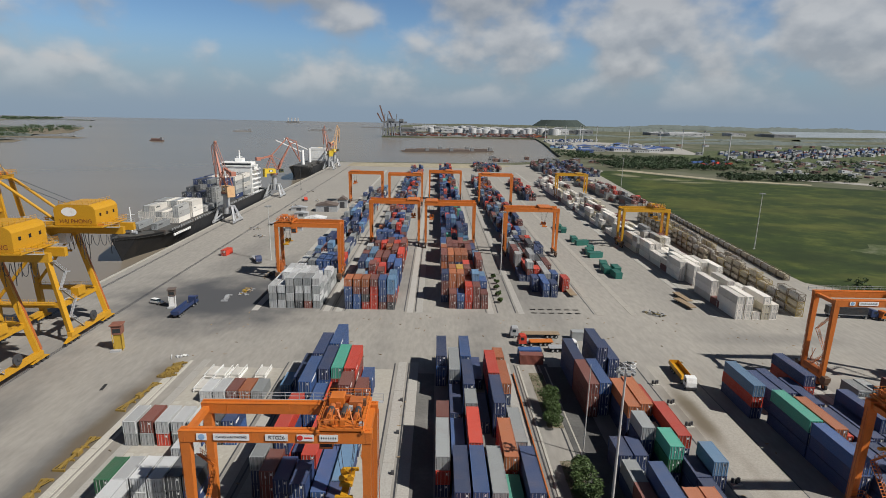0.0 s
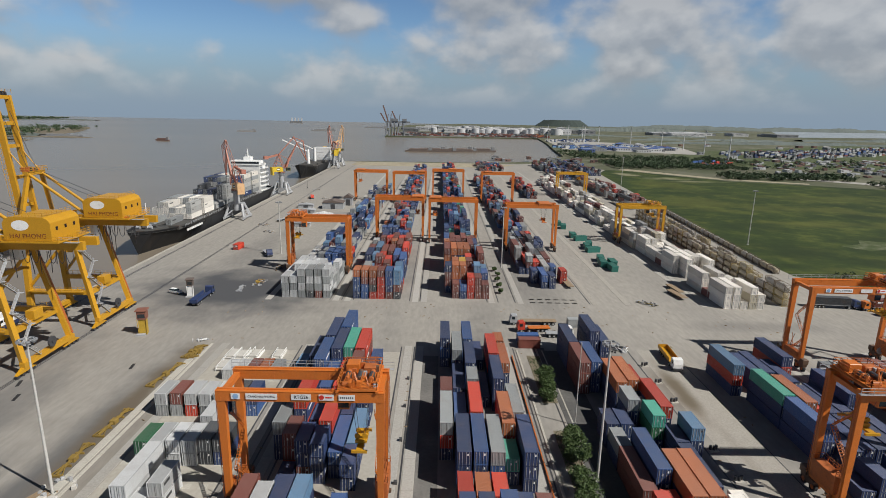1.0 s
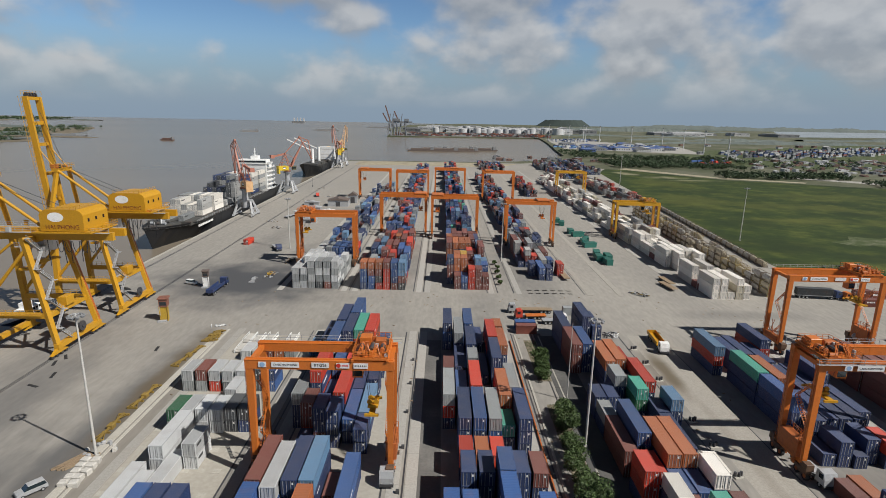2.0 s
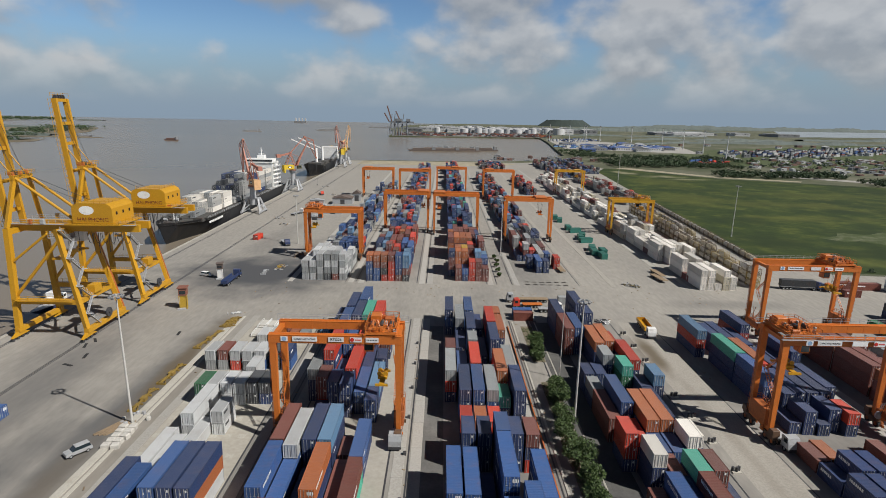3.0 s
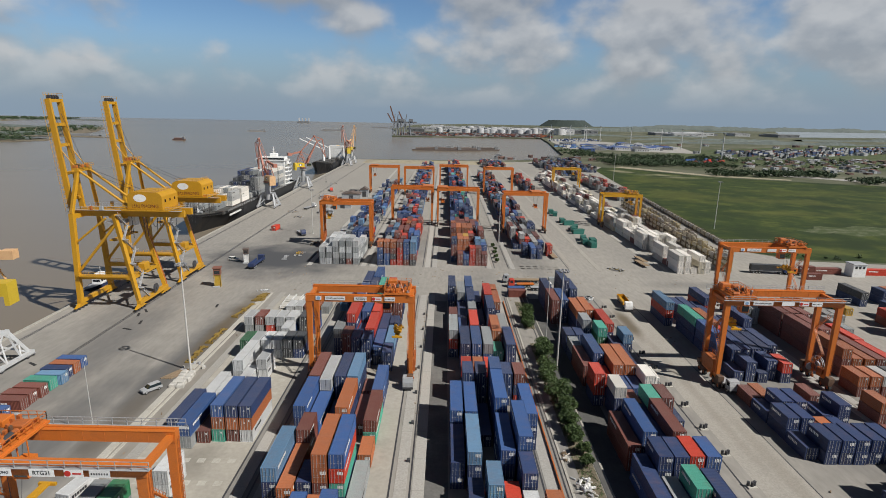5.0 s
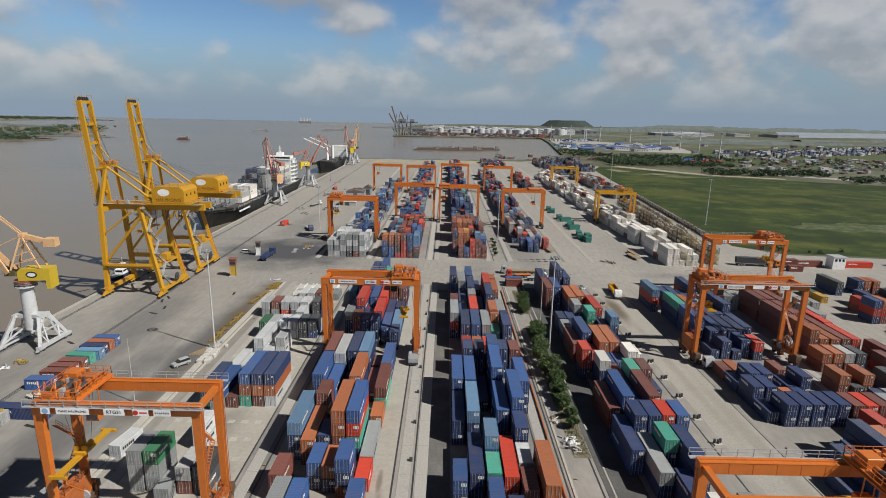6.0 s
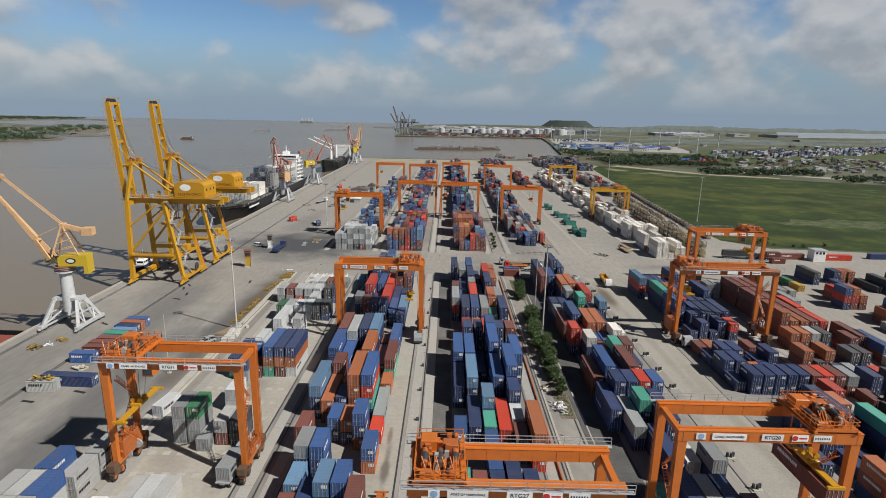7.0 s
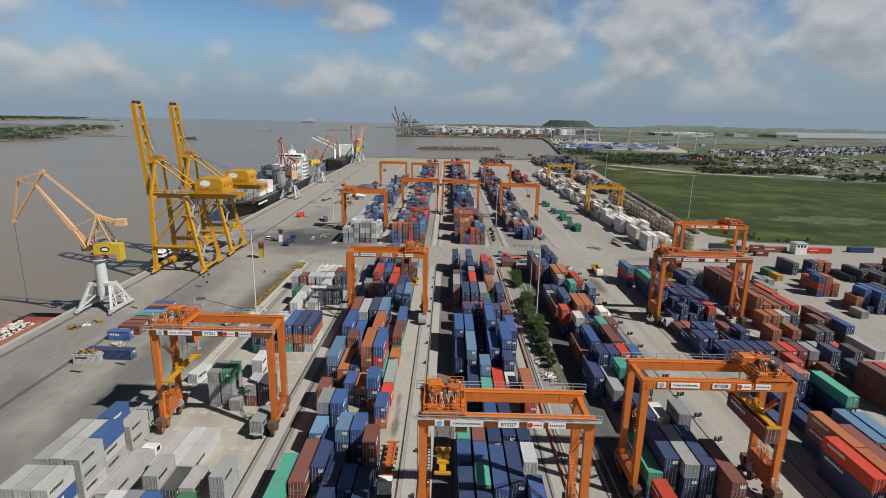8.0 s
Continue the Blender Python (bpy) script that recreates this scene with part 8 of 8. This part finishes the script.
treeline(697.3, 1560.4, 3021.4, 1844.5, 8.2, 80, "tree belt across the plain", base=-0.1)
treeline(586.4, 1745.2, 1218.1, 1944.4, 7.0, 83, "hedge across the plain", base=-0.1, deep=16)
treeline(522.5, 1438.1, 1170.7, 1919.4, 5.8, 84, "hedge across the plain", base=-0.1, deep=16)
treeline(1192.8, 1040.4, 2517.8, 1340.9, 7.0, 85, "hedge across the plain", base=-0.1, deep=20)
treeline(453.7, 2082.5, 1064.6, 2208.9, 7.0, 86, "hedge across the plain", base=-0.1, deep=20)
treeline(630.2, 698.1, 1446.5, 477.5, 4.7, 87, "scrub beside the road", base=-0.1, deep=12, step=5)
# white storage tanks
r = random.Random(61)
for k in range(26):
    x, y, rad, h = r.uniform(-58, 500), r.uniform(2120, 2370), r.uniform(12, 23), r.uniform(15.5, 24)
    c = thing("storage_tank", pose(x, y, -0.06), "distant white cylindrical storage tank", "storage tank", "white storage tanks")
    part("shell", Geo().tube((0, 0, 0), (0, 0, h), rad, 20), FAR_WHITE, c)
    part("roof", Geo().tube((0, 0, h), (0, 0, h + 2.2), rad, 20, r2=1.0), FAR_WHITE, c)
# hill on the plain
g = Geo()
g.poly([(1023 + 235 * math.cos(a * math.pi / 12), 4692 + 130 * math.sin(a * math.pi / 12), -1) for a in range(24)] + [(1023 + 150 * math.cos(a * math.pi / 12), 4692 + 90 * math.sin(a * math.pi / 12), 50 + 4 * math.sin(a * 1.7)) for a in range(24)],
       [tuple(range(24, 48))] + [(i, (i + 1) % 24, 24 + (i + 1) % 24, 24 + i) for i in range(24)])
solid("hill", g, material("dark_wooded_slope", (0.034, 0.048, 0.042), rough=0.9, scale=0.01, fine=0.1, bump=0), "dark flat-topped wooded hill on the horizon", "hill", kind="structure")
# tall white masts over the works
for x, y in ((463.6, 874.3), (519.6, 1076.2), (540.8, 1220.1), (561.6, 1395.5), (470.7, 1361.5), (444.3, 1548.1), (352.1, 1523.6), (385.7, 1474.7), (423.0, 1646.4), (331.8, 1708.1)):
    c = thing("high_mast", pose(x, y, -0.06), "tall slim white floodlight mast on the plain", "high mast", "white high masts")
    part("pole", Geo().tube((0, 0, 0), (0, 0, 44), 1.1, 8, r2=0.65), FAR_WHITE, c)
    part("lamp_head", Geo().tube((0, 0, 43), (0, 0, 44.7), 2.3, 10), FAR_GREY, c)
# far quay cranes
for x, y, up in ((-154.0, 1772.5, 0.9), (-127.4, 1787.4, 0.6), (-170.3, 1844.5, 0.5)):
    c = thing("far_crane", pose(x, y, -0.06) @ Matrix.Scale(1.17, 4), "distant dark grey harbour crane with raised boom", "harbour crane", "far harbour cranes")
    for sx in (-9, 9):
        for sy in (-7, 7):
            part("leg", Geo().beam((sx, sy, 0), (sx * 0.6, sy * 0.8, 36), 2.4, 2.4), FAR_STEEL, c)
        part("sill_beam", Geo().box(sx - 1, -7, 2, sx + 1, 7, 4.5), FAR_STEEL, c)
    part("girder", Geo().box(-12, -3, 34, 26, 3, 38), FAR_STEEL, c)
    part("machinery_house", Geo().box(4, -5, 38, 16, 5, 45), FAR_STEEL, c)
    part("mast", Geo().beam((-5, 0, 38), (-2, 0, 58), 2.0, 2.0), FAR_STEEL, c)
    part("boom", Geo().beam((-11, 0, 37), (-24, 0, 36 + 48 * up), 2.6, 3.4), FAR_RUST, c)
# barges, lighters and ships on the river
def lighter(x, y, turn, n, label, mt=FAR_RUST, house=True):
    c = thing("river_barge", pose(x, y, -3.6, 0, 0, turn) @ Matrix.Scale(1.16, 4), label, "barge", "river craft")
    part("hull", Geo().prism([(-n / 2, 2.2), (-n / 2 + n * 0.08, -0.6), (n / 2 - n * 0.05, -0.6), (n / 2, 2.0)], -n * 0.08, n * 0.08), mt, c)
    part("cargo", Geo().block(-n * 0.35, -n * 0.06, 1.8, n * 0.25, n * 0.06, 5.0, 0.5), mt, c)
    if house:
        part("wheelhouse", Geo().block(n * 0.30, -n * 0.06, 1.8, n * 0.42, n * 0.06, 7.5, 0.2), FAR_GREY, c)


for x, y, n in ((-39.7, 1046.4, 50), (5.5, 1049.9, 52), (48.6, 1058.3, 44), (-17.0, 1070.2, 55), (37.4, 1078.6, 50), (85.0, 1085.8, 46)):
    lighter(x, y, 4, n, "dark river barge moored in a raft", DARK_ROOF)
lighter(-631.0, 1256.3, -10, 30, "small dark boat on the river")
lighter(-700.0, 2007.0, 15, 60, "small dark coaster on the river", FAR_GREY)
lighter(-481.5, 2297.9, 10, 90, "low dark barge on the river", FAR_GREY)
lighter(-344.3, 2984.1, 5, 110, "distant white and dark coaster on the river", FAR_GREY)
lighter(-941.2, 1377.3, 8, 80, "low dark barge by the island", FAR_GREY, False)
c = thing("drilling_platform", pose(-1064.4, 4131.6, -11.0), "distant pale work platform on the river", "work platform")
part("deck", Geo().box(-45, -15, 7.2, 45, 15, 20), FAR_GREY, c)
for k in range(4):
    part("tower", Geo().box(-38 + 24 * k, -4, 20, -30 + 24 * k, 4, 44), FAR_WHITE, c)
